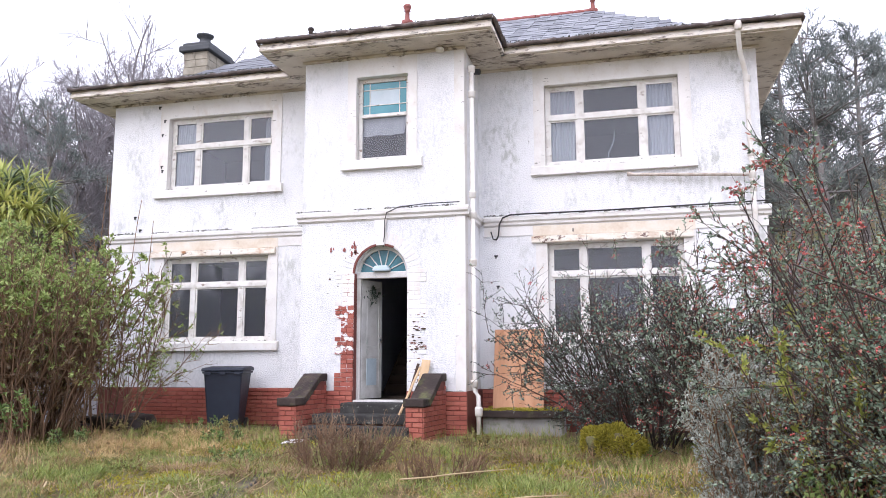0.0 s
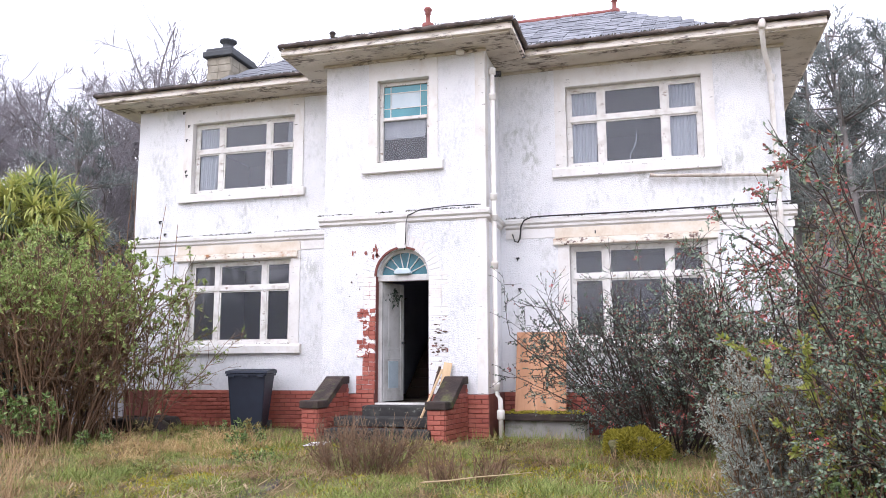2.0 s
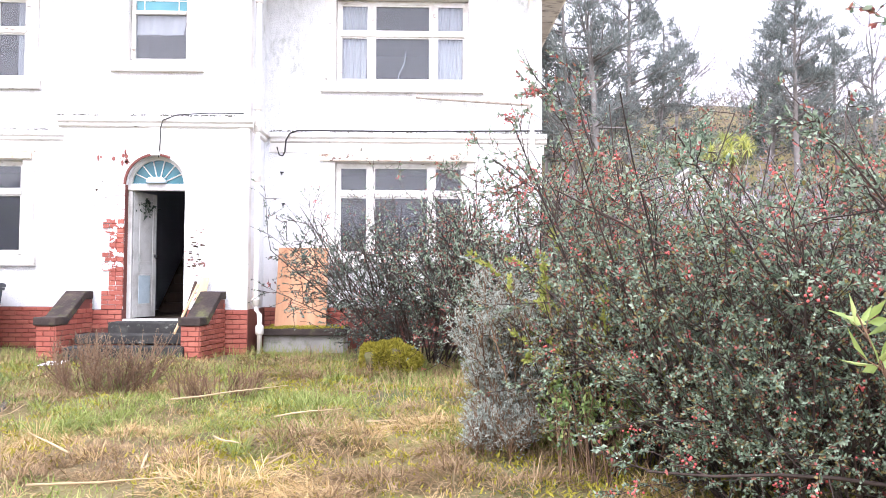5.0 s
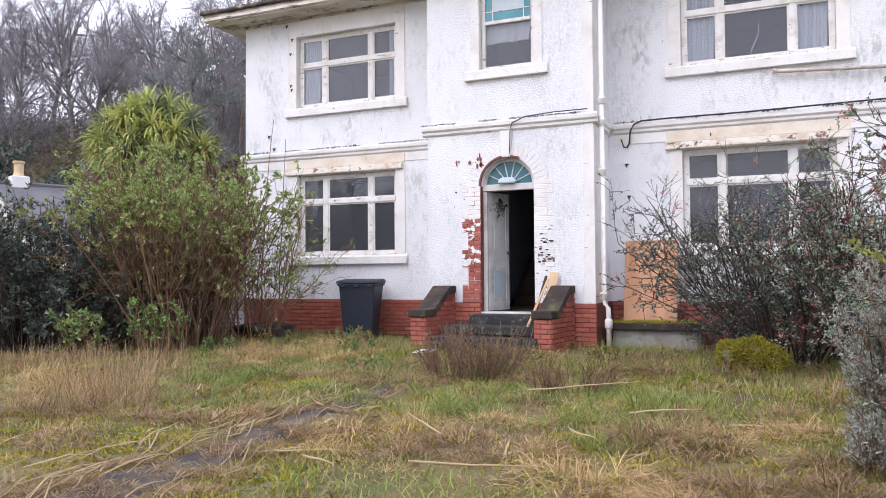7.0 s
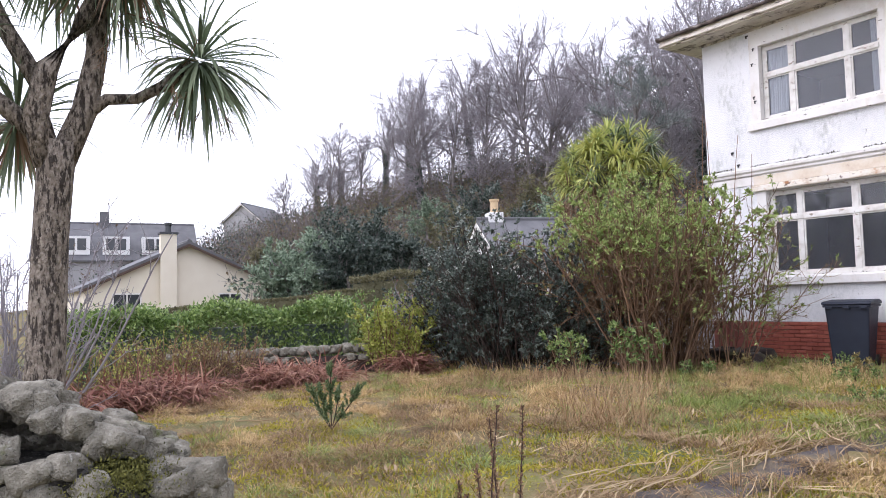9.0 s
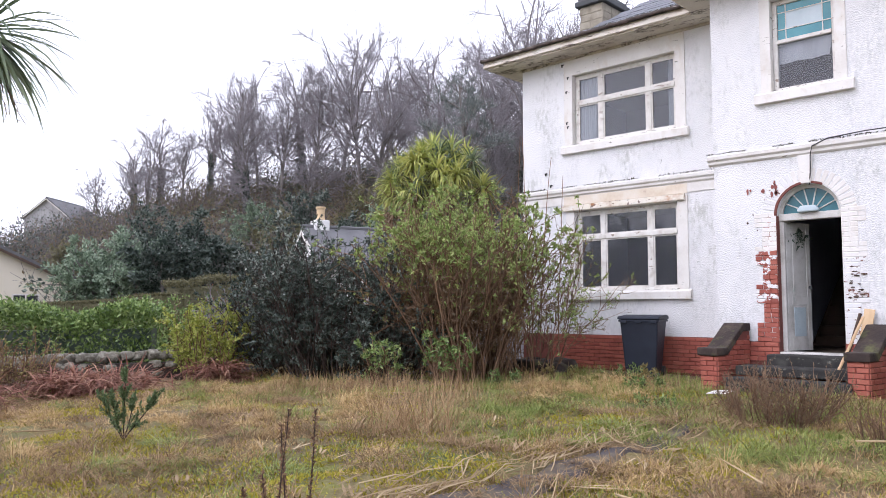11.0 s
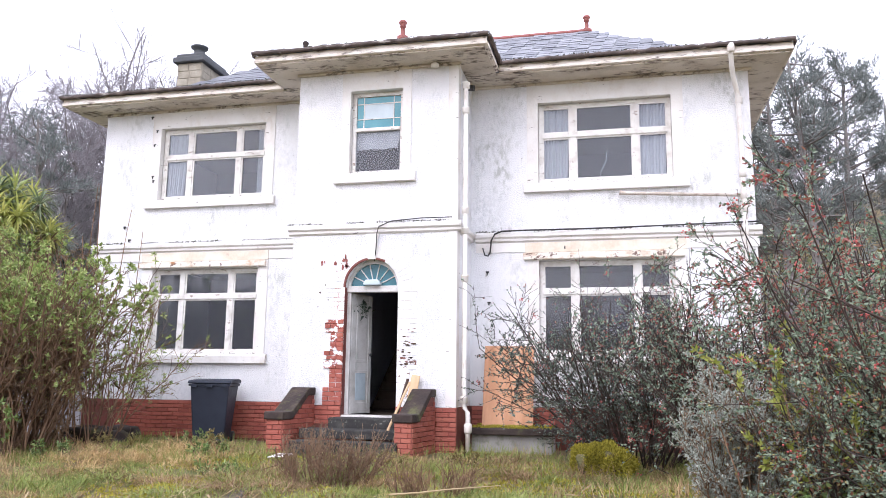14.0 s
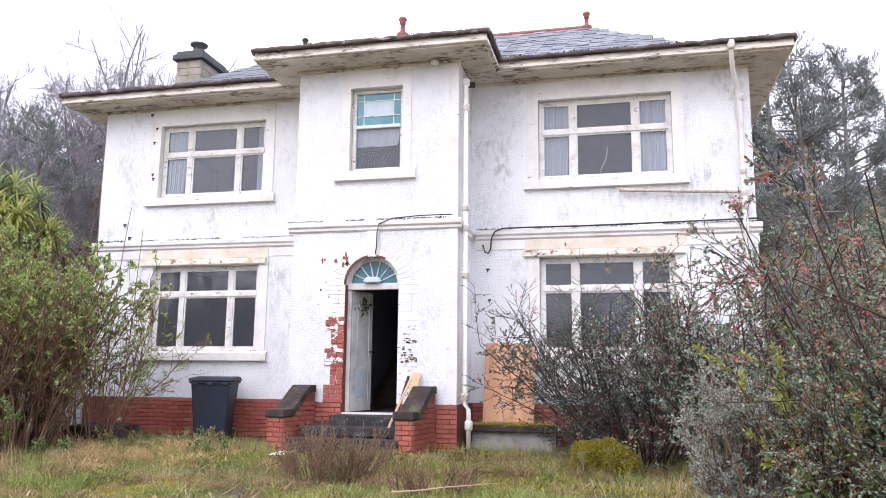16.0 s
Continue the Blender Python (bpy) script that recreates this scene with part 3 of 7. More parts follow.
for x0, x1 in ((XL, XL + 0.3), (XR - 0.3, XR)):
    hp("plinth", Geo().box(x0, x1, 0.3, DEEP, -0.45, BASE - 0.004), MORTAR)

# corner margins, string course, surrounds
hp("porch_margin", Geo().box(PR - 0.16, PR + 0.012, -P - 0.014, -P + 0.2, BASE, TOP), SMOOTH)
hp("corner_margin", Geo().box(PL - 0.17, PL - 0.002, -0.014, 0.1, BASE, 3.38), SMOOTH)


def string_course():
    prof = [(0.0, 3.37), (-0.045, 3.40), (-0.05, 3.44), (-0.085, 3.47), (-0.09, 3.52), (-0.03, 3.56), (0.0, 3.565)]
    for x0, x1, y in ((XL - 0.08, PL - 0.002, 0), (PR + 0.095, XR + 0.08, 0), (PL - 0.08, PR + 0.08, -P)):
        hp("string_course", Geo().prism([(y + a, b) for a, b in prof], "x", x0, x1), SMOOTH)
    hp("string_course", Geo().prism([(PR - a, b) for a, b in prof], "y", -P + 0.003, -0.002), SMOOTH)
    for x0, x1 in ((XL - 0.03, PL - 0.003), (PR + 0.1, XR + 0.03)):
        hp("render_band", Geo().box(x0, x1, -0.016, 0.05, 3.2, 3.368), SMOOTH)


string_course()


def window(w, y, kind):
    """A timber window with stone surround and sill. kind: 'six' (three lights over three) or 'sash'."""
    x0, x1, z0, z1 = w
    win = part("window", Geo().box(x0 - 0.01, x1 + 0.01, y + 0.2, y + 0.215, z0 - 0.02, z0), FRAME, house)
    win.matrix_parent_inverse = Matrix.Translation((-MID, 0, 0.2))

    def wp(name, geo, material, label="", bevel=0.0):
        ob = part(name, geo, material, win, label, bevel)
        return ob

    upper = z0 > 4
    head = TOP - 0.003 if upper else 3.18
    sw = 0.2 if kind == "six" else 0.16
    wp("surround", Geo().box(x0 - sw, x0, y - 0.022, y + 0.1, z0, head), SMOOTH)
    wp("surround", Geo().box(x1, x1 + sw, y - 0.022, y + 0.1, z0, head), SMOOTH)
    wp("surround", Geo().box(x0, x1, y - 0.022, y + 0.1, z1, head), SMOOTH)
    wp("sill", Geo().prism([(y - 0.085, z0 - 0.18), (y - 0.085, z0 - 0.035), (y - 0.03, z0), (y + 0.12, z0 + 0.004), (y + 0.12, z0 - 0.18)], "x", x0 - 0.26, x1 + 0.26), SMOOTH, "weathered white stone sill", 0.008)
    fy, fd, t = y + 0.11, 0.07, 0.07
    wp("frame", Geo().box(x0, x0 + t, fy, fy + fd, z0 + 0.004, z1), FRAME, bevel=0.006)
    wp("frame", Geo().box(x1 - t, x1, fy, fy + fd, z0 + 0.004, z1), FRAME, bevel=0.006)
    wp("frame", Geo().box(x0 + t, x1 - t, fy, fy + fd, z1 - t, z1), FRAME, bevel=0.006)
    wp("frame", Geo().box(x0 + t, x1 - t, fy, fy + fd, z0 + 0.004, z0 + t), FRAME, bevel=0.006)
    if kind == "six":
        zt = z1 - 0.6 if upper else z1 - 0.55
        m1, m2 = x0 + 0.62, x1 - 0.62
        wp("transom", Geo().box(x0 + t, x1 - t, fy - 0.02, fy + fd, zt - 0.045, zt + 0.045), FRAME, bevel=0.006)
        for m in (m1, m2):
            for a, b in ((z0 + t, zt - 0.045), (zt + 0.045, z1 - t)):
                wp("mullion", Geo().box(m - 0.05, m + 0.05, fy - 0.012, fy + fd, a, b), FRAME, bevel=0.006)
        for a, b in ((x0 + t, m1 - 0.05), (m1 + 0.05, m2 - 0.05), (m2 + 0.05, x1 - t)):
            for c, d in ((z0 + t, zt - 0.045), (zt + 0.045, z1 - t)):
                pane = wp("pane", Geo().box(a, b, fy + 0.03, fy + 0.034, c, d), PANE)
                pane.visible_shadow = False
                s = 0.028
                g = Geo().box(a, a + s, fy + 0.008, fy + 0.03, c, d).box(b - s, b, fy + 0.008, fy + 0.03, c, d)
                g.box(a + s, b - s, fy + 0.008, fy + 0.03, c, c + s).box(a + s, b - s, fy + 0.008, fy + 0.03, d - s, d)
                wp("casement", g, FRAME)
    else:
        zm = (z0 + z1) / 2 + 0.07
        wp("meeting_rail", Geo().box(x0 + t, x1 - t, fy - 0.02, fy + fd, zm - 0.03, zm + 0.03), FRAME, bevel=0.006)
        pane = wp("pane", Geo().box(x0 + t, x1 - t, fy + 0.03, fy + 0.034, z0 + t, zm - 0.03), PANE)
        pane.visible_shadow = False
        # leaded upper sash with a coloured border
        a, b, c, d = x0 + t, x1 - t, zm + 0.03, z1 - t
        u, lo, hi = 0.13, c + 0.17, d - 0.13
        wp("leaded_pane", Geo().box(a + u, b - u, fy + 0.03, fy + 0.034, lo, hi), FROST, "pale obscured glass light")
        for q in ((a, a + u, c, lo), (a, a + u, lo, hi), (a, a + u, hi, d), (b - u, b, c, lo), (b - u, b, lo, hi), (b - u, b, hi, d), (a + u, b - u, c, lo), (a + u, b - u, hi, d)):
            wp("leaded_pane", Geo().box(q[0] + 0.006, q[1] - 0.006, fy + 0.03, fy + 0.034, q[2] + 0.006, q[3] - 0.006), TEAL, "teal coloured glass light")
        for q in ((a + u - 0.007, a + u + 0.007, c, d), (b - u - 0.007, b - u + 0.007, c, d)):
            wp("lead_came", Geo().box(q[0], q[1], fy + 0.022, fy + 0.03, q[2], q[3]), FRAME)
        for z in (lo, hi):
            wp("lead_came", Geo().box(a, b, fy + 0.018, fy + 0.029, z - 0.007, z + 0.007), FRAME)
    if not upper:
        wp("lintel", Geo().box(x0 - 0.25, x1 + 0.2, y - 0.03, y + 0.02, 3.183, 3.36), RUSTY, "rust-stained painted stone lintel")
        wp("head_strip", Geo().prism([(y - 0.075, 3.05), (y - 0.085, 3.065), (y - 0.085, 3.16), (y - 0.023, 3.18), (y - 0.023, 3.05)], "x", x0 - 0.27, x1 + 0.16), STRIP, "peeling rusted metal drip strip")
    return win


for w, y, kind in ((W_LU, 0, "six"), (W_RU, 0, "six"), (W_LL, 0, "six"), (W_RL, 0, "six"), (W_C, -P, "sash")):
    window(w, y, kind)


def curtain(x0, x1, z0, z1, y, label, material=NET, gather=9, low=None):
    g, n = Geo(), 40
    top, bot = [], []
    for i in range(n + 1):
        s = i / n
        d = 0.025 * math.sin(s * gather * 2 * math.pi) + 0.012 * math.sin(s * 31)
        top.append((x0 + (x1 - x0) * s, y + 0.5 * d, z1))
        bot.append((x0 + (x1 - x0) * s * (0.92 if low is None else low), y + d, z0))
    for i in range(n):
        g.poly((bot[i], bot[i + 1], top[i + 1], top[i]))
        g.poly([(p[0], p[1] + 0.006, p[2]) for p in (top[i], top[i + 1], bot[i + 1], bot[i])])
    whole("curtain", g, material, label, "curtain", group="net curtains", smooth=True)


curtain(-5.98, -5.5, 4.5, 5.88, 0.185, "grey-white net curtain hanging in an upper window", low=0.8)
curtain(-3.98, -3.8, 4.5, 5.88, 0.185, "narrow net curtain hanging in an upper window")
curtain(1.7, 2.2, 4.5, 5.88, 0.185, "grey-white net curtain hanging in an upper window")
curtain(3.38, 3.91, 4.5, 5.88, 0.185, "grey-white net curtain hanging in an upper window")
curtain(-1.45, -0.64, 4.93, 5.3, -P + 0.19, "white lace half-curtain behind the sash window", LACE, 2)
whole("hanging_cord", Geo().tube([(2.86, 0.32, 5.1), (2.84, 0.33, 4.9), (2.74, 0.34, 4.7), (2.72, 0.34, 4.52)], 0.008, 6), NET, "loose white cord hanging behind upper window glass", "cord")

# ---- door in the arch ----
door_frame = hp("door_frame", Geo().box(ARCH_X - ARCH_R, ARCH_X - ARCH_R + 0.07, -P + 0.13, -P + 0.23, SILLZ, SPRING), DOORP, bevel=0.006)
hp("door_frame", Geo().box(ARCH_X + ARCH_R - 0.03, ARCH_X + ARCH_R, -P + 0.13, -P + 0.23, SILLZ, SPRING), DOORP, bevel=0.006)
hp("door_transom", Geo().box(ARCH_X - ARCH_R, ARCH_X + ARCH_R, -P + 0.1, -P + 0.23, 2.39, 2.5), DOORP, bevel=0.01)
hp("threshold", Geo().box(ARCH_X - ARCH_R, ARCH_X + ARCH_R, -P - 0.02, -P + 0.25, SILLZ - 0.058, SILLZ), DOORP, bevel=0.01)
g = Geo()
turns = np.linspace(0, math.pi, 25)
ring = [(ARCH_X + ARCH_R * math.cos(a), SPRING + ARCH_R * math.sin(a)) for a in turns] + [(ARCH_X + (ARCH_R - 0.06) * math.cos(a), SPRING + (ARCH_R - 0.06) * math.sin(a)) for a in turns]
for y in (-P + 0.12, -P + 0.22):
    g.v += [(x, y, z) for x, z in ring]
for i in range(24):
    g.f += [(i, i + 1, i + 26, i + 25), (50 + i, 51 + i, 76 + i, 75 + i), (25 + i, 26 + i, 76 + i, 75 + i)]
fan = hp("fanlight", g, DOORP, "arched fanlight with radiating white bars")
for k in range(7):
    a0, a1 = math.pi * k / 7, math.pi * (k + 1) / 7
    seg = [(ARCH_X + 0.1 * math.cos(a0), SPRING + 0.035 + 0.06 * math.sin(a0))] + [(ARCH_X + 0.408 * math.cos(a), SPRING + 0.03 + 0.378 * math.sin(a)) for a in np.linspace(a0, a1, 5)] + [(ARCH_X + 0.1 * math.cos(a1), SPRING + 0.035 + 0.06 * math.sin(a1))]
    part("pane", Geo().prism(seg, "y", -P + 0.165, -P + 0.17), FANBLUE, fan, "blue fanlight glass")
for k in range(1, 7):
    a = math.pi * k / 7
    part("glazing_bar", Geo().tube([(ARCH_X + 0.08 * math.cos(a), -P + 0.155, SPRING + 0.03 + 0.05 * math.sin(a)), (ARCH_X + 0.41 * math.cos(a), -P + 0.155, SPRING + 0.03 + 0.38 * math.sin(a))], 0.011, 6), DOORP, fan)
hp("porch_light", Geo().prism([(-1.2, 2.5), (-1.22, 2.53), (-1.17, 2.6), (-0.95, 2.6), (-0.9, 2.53), (-0.92, 2.5)], "y", -P + 0.02, -P + 0.13), FROST, "grimy bulkhead porch light", bevel=0.02)


def door_sprig():
    """A few dark leaves hung at the head of the door: vertices and triangles."""
    rng = np.random.default_rng(3)
    n = 60
    at = np.array((0.3, -0.02, 1.82)) + rng.normal(size=(n, 3)) * (0.09, 0.006, 0.07)
    V = np.stack([at, at + rng.normal(size=(n, 3)) * (0.04, 0.004, 0.03) + (0, -0.01, -0.03), at + rng.normal(size=(n, 3)) * (0.04, 0.004, 0.03) + (0, -0.01, -0.05)], 1)
    return V.reshape(-1, 3), np.arange(3 * n).reshape(-1, 3)


def door_leaf():
    """A narrow panelled leaf, standing open into the hall."""
    w, h, t = 0.6, 2.03, 0.045
    leaf = hp("front_door", Geo().box(0, w, 0.008, t - 0.008, 0, h), DOORP, "dirty white panelled front door standing open inwards")
    leaf.location, leaf.rotation_euler = (ARCH_X - ARCH_R + 0.075, -P + 0.2, SILLZ + 0.008), (0, 0, radians(74))
    for q in ((0, 0.1, 0, h), (w - 0.1, w, 0, h), (0.1, w - 0.1, 0, 0.18), (0.1, w - 0.1, h - 0.12, h), (0.1, w - 0.1, 0.72, 0.86)):
        part("rail", Geo().box(q[0], q[1], 0, t, q[2], q[3]), DOORP, leaf, bevel=0.005)
    for a, b in ((0.22, 0.68), (0.9, 1.86)):
        part("panel", Geo().box(0.15, w - 0.15, 0.002, t - 0.002, a, b), FROST if a < 0.5 else DOORP, leaf, bevel=0.01)
    part("hanging_leaves", soup("hanging_leaves", *door_sprig()), LEAF_DARK, leaf, "withered green sprig hung on the door")
    part("door_handle", Geo().tube([(w - 0.05, -0.05, 1.0), (w - 0.05, 0.0, 1.0)], 0.022, 10), LEAD, leaf, "dark door knob")


door_leaf()

# ---- brick quoins beside the door, keystone ----
QBRICK = mat("half_painted_quoin_brick", [(0.25, 0.06, 0.04), (0.36, 0.1, 0.07)], 0.65, 3, 50, 0.3)
overlay(QBRICK, (0.78, 0.78, 0.78), 7.0, 0.5, 0.53, (1, 1, 1.3), seed=16)
brick_meshes = {}


def brick_mesh(w, h, d, material):
    key = (round(w, 3), round(h, 3), round(d, 3), material.name)
    if key not in brick_meshes:
        c = 0.006
        g = Geo()
        o = [(-w / 2, 0, 0), (w / 2, 0, 0), (w / 2, 0, h), (-w / 2, 0, h)]
        n = [(-w / 2 + c, -d, c), (w / 2 - c, -d, c), (w / 2 - c, -d, h - c), (-w / 2 + c, -d, h - c)]
        g.v = o + n
        g.f = [(4, 5, 6, 7), (0, 1, 5, 4), (1, 2, 6, 5), (2, 3, 7, 6), (3, 0, 4, 7)]
        me = g.mesh("brick")
        me.materials.append(material)
        brick_meshes[key] = me
    return brick_meshes[key]


def brick(parent, x, y, z, w, h, d, material, turn=0.0):
    ob = new("brick", brick_mesh(w, h, d, material))
    ob.parent = parent
    ob.location, ob.rotation_euler = (x, y, z), (0, 0, turn)
    return ob


# bare red arris round the arch and the inner jamb
g = Geo()
turns = np.linspace(radians(62), math.pi, 22)
for y in (-P - 0.011, -P + 0.02):
    for r in (ARCH_R - 0.006, ARCH_R + 0.03):
        g.v += [(ARCH_X + (r + 0.005 * noise.noise((a * 5, r * 9, 0))) * math.cos(a), y, SPRING + (r + 0.006 * noise.noise((a * 7, r * 9, 3))) * math.sin(a)) for a in turns]
for i in range(21):
    g.f += [(i, i + 1, i + 23, i + 22), (i + 44, i + 45, i + 1, i), (i + 22, i + 23, i + 67, i + 66)]
hp("arch_arris", g, MORTAR, "bare dark red brick edge of the arch")
# keystone over the arch
hp("keystone", Geo().prism([(-1.12, 2.93), (-1.16, 3.37), (-0.94, 3.37), (-0.98, 2.93)], "y", -P - 0.05, -P), SMOOTH, bevel=0.01)

# ---- steps and cheek walls ----
hp("step", Geo().box(-1.6, -0.22, -P - 0.38, -P + 0.0, 0.13, SILLZ - 0.06 + 0.03), STEP, "speckled wet stone step", bevel=0.02)
hp("step", Geo().box(-1.92, -0.24, -P - 0.78, -P - 0.33, 0.02, 0.16), STEP, "dark wet stone step", bevel=0.02)
hp("step", Geo().box(-1.95, -0.24, -P - 1.08, -P - 0.7, -0.3, 0.0), STEP, "dark wet stone step", bevel=0.02)


CHEEK_W, CHEEK_L, CHEEK_Y = 0.28, 0.97, -P - 1.0


def cheek(x0):
    """A sloping brick wall beside the steps, running back to the porch a little askew."""
    n = CHEEK_L
    g = Geo().prism([(0, -0.4), (0, 0.3), (0.25, 0.3), (n - 0.22, 0.66), (n, 0.66), (n, -0.4)], "x", 0, CHEEK_W)
    wall = hp("cheek_wall", g, MORTAR, "red brick cheek wall beside the steps")
    wall.location, wall.rotation_euler = (x0, CHEEK_Y, 0), (0, 0, radians(-6.5))
    g = Geo().prism([(-0.05, 0.303), (-0.05, 0.425), (0.24, 0.425), (n - 0.22, 0.79), (n - 0.004, 0.79), (n - 0.004, 0.664), (n - 0.22, 0.664), (0.26, 0.305)], "x", -0.03, CHEEK_W + 0.03)
    part("coping", g, COPING, wall, "dark mossy stone coping", bevel=0.018)
    return wall


cheeks = [cheek(-2.36), cheek(-0.3)]

# ---- roof ----
EX0, EX1, EY0, EY1 = XL - OVER - 0.02, XR + OVER + 0.02, -OVER, DEEP + OVER
RY, RZ, RX0, RX1 = 3.4, 8.84, -4.5, 2.42
ET = EAVE + 0.01
QY0, QX0, QX1 = -P - OVER, PL - OVER - 0.01, PR + OVER - 0.01
QRY, QRZ = 0.31, 7.58
QC = (QX0 + QX1) / 2
IX0, IX1, IY0, IY1, IZ = EX0 + 0.8, EX1 - 0.8, EY0 + 0.8, EY1 - 0.8, ET + 0.1  # where the bell-cast eaves meet the main slopes


def roof_shell():
    g = Geo()
    e = [(EX0, EY0, ET), (EX1, EY0, ET), (EX1, EY1, ET), (EX0, EY1, ET)]
    m = [(IX0, IY0, IZ), (IX1, IY0, IZ), (IX1, IY1, IZ), (IX0, IY1, IZ)]
    for k in range(4):
        g.poly((e[k], e[(k + 1) % 4], m[(k + 1) % 4], m[k]))
    a, b = (RX0, RY, RZ), (RX1, RY, RZ)
    g.poly((m[0], m[1], b, a)).poly((m[1], m[2], b)).poly((m[2], m[3], a, b)).poly((m[3], m[0], a))
    return g.poly(e[::-1])


roof = hp("roof", roof_shell(), SLATE, "hipped blue slate roof with bell-cast eaves")
back = IY0 + (QRZ - IZ) / (RZ - IZ) * (RY - IY0)
hp("porch_roof", Geo().poly(((QX0, QY0, ET + 0.003), (QX1, QY0, ET + 0.003), (QC, QRY, QRZ))).poly(((QX1, QY0, ET + 0.003), (QX1, EY0, ET + 0.003), (QC, back, QRZ), (QC, QRY, QRZ))).poly(((QC, QRY, QRZ), (QC, back, QRZ), (QX0, EY0, ET + 0.003), (QX0, QY0, ET + 0.003))), SLATE, "small hipped slate roof over the porch bay")


def eaves(x0, x1, y, side=None, ya=None, yb=None):
    """Fascia, soffit board and gutter along one eave."""
    if side is None:
        pr = [(y + 0.035, 6.36), (y + 0.0, 6.37), (y - 0.005, 6.42), (y + 0.03, 6.43), (y + 0.03, 6.5), (y + 0.06, 6.5), (y + 0.06, 6.36)]
        hp("fascia", Geo().prism(pr, "x", x0, x1), FASCIA)
        gut = Geo()
        n = max(6, int((x1 - x0) / 0.06))
        pts = [(x0 - 0.03 + (x1 - x0 + 0.06) * i / n, y - 0.03 + 0.008 * noise.noise((i * 0.7, y, 1)), 6.525 + 0.02 * noise.noise((i * 0.37, y, 2))) for i in range(n + 1)]
        gut.tube(pts, [0.038 + 0.02 * noise.noise((i * 0.63, 5, y)) for i in range(n + 1)], 8)
        hp("gutter", gut, GUTTER, "mossy black cast-iron gutter", smooth=True)
    else:
        x = x0
        pr = [(x - side * 0.035, 6.36), (x, 6.37), (x + side * 0.005, 6.42), (x - side * 0.03, 6.43), (x - side * 0.03, 6.5), (x - side * 0.06, 6.5), (x - side * 0.06, 6.36)]
        hp("fascia", Geo().prism(pr, "y", ya, yb), FASCIA)
        n = max(6, int((yb - ya) / 0.15))
        pts = [(x + side * 0.03, ya + (yb - ya) * i / n, 6.525 + 0.012 * noise.noise((i * 0.5, x, 2))) for i in range(n + 1)]
        hp("gutter", Geo().tube(pts, [0.038 + 0.015 * noise.noise((i * 1.3, 5, x)) for i in range(n + 1)], 8), GUTTER, "mossy black cast-iron gutter", smooth=True)


eaves(EX0 + 0.01, QX0, EY0)
eaves(QX1, EX1 - 0.01, EY0)
eaves(QX0 + 0.01, QX1 - 0.01, QY0)
eaves(QX0, 0, 0, -1, QY0 + 0.06, EY0)
eaves(QX1, 0, 0, 1, QY0 + 0.06, EY0)
eaves(EX0, 0, 0, -1, EY0 + 0.06, EY1)
eaves(EX1, 0, 0, 1, EY0 + 0.06, EY1)
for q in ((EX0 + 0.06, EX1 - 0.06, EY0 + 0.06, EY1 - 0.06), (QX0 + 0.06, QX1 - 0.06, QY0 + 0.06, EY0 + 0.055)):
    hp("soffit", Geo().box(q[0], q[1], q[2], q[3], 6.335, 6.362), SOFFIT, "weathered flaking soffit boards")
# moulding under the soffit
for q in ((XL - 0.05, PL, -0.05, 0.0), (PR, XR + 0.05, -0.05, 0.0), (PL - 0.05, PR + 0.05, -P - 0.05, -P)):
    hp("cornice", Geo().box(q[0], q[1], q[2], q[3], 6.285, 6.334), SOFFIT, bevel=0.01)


def ridge(a, b, r=0.085):
    a, b = Vector(a), Vector(b)
    n = max(2, int((b - a).length / 0.42))
    g = Geo()
    for i in range(n):
        p, q = a.lerp(b, i / n), a.lerp(b, (i + 0.985) / n)
        g.tube([p, p.lerp(q, 0.9), q], [r, r, r * 1.12], 8)
    hp("ridge_tiles", g, RIDGE, "red clay ridge tiles")


ridge((RX0, RY, RZ), (RX1, RY, RZ))
for e, m, t in (((EX1, EY0, ET), (IX1, IY0, IZ), (RX1, RY, RZ)), ((EX0, EY0, ET), (IX0, IY0, IZ), (RX0, RY, RZ))):
    hp("hip_flashing", Geo().tube([e, m, t], 0.035, 6), SLATE)
hp("hip_flashing", Geo().tube([(QX0, QY0, ET), (QC, QRY, QRZ)], 0.03, 6), SLATE)
hp("hip_flashing", Geo().tube([(QX1, QY0, ET), (QC, QRY, QRZ)], 0.03, 6), SLATE)


def finial(x, y, z, h=0.36, material=RIDGE, base=True):
    g = Geo()
    prof = ([(0.12, z - 0.05), (0.12, z + 0.06), (0.07, z + 0.08)] if base else [(0.03, z - 0.1)]) + [(0.05, z + 0.1), (0.045, z + h * 0.62), (0.07, z + h * 0.66), (0.045, z + h * 0.7), (0.075, z + h * 0.8), (0.085, z + h * 0.88), (0.06, z + h * 0.97), (0.01, z + h)]
    hp("finial", g.lathe(x, y, prof, 12), material, "red clay ball finial", smooth=True)


finial(RX1, RY, RZ, 0.42)
finial(RX0, RY, RZ, 0.42, COPING)
finial(QC, QRY, QRZ, 0.42)


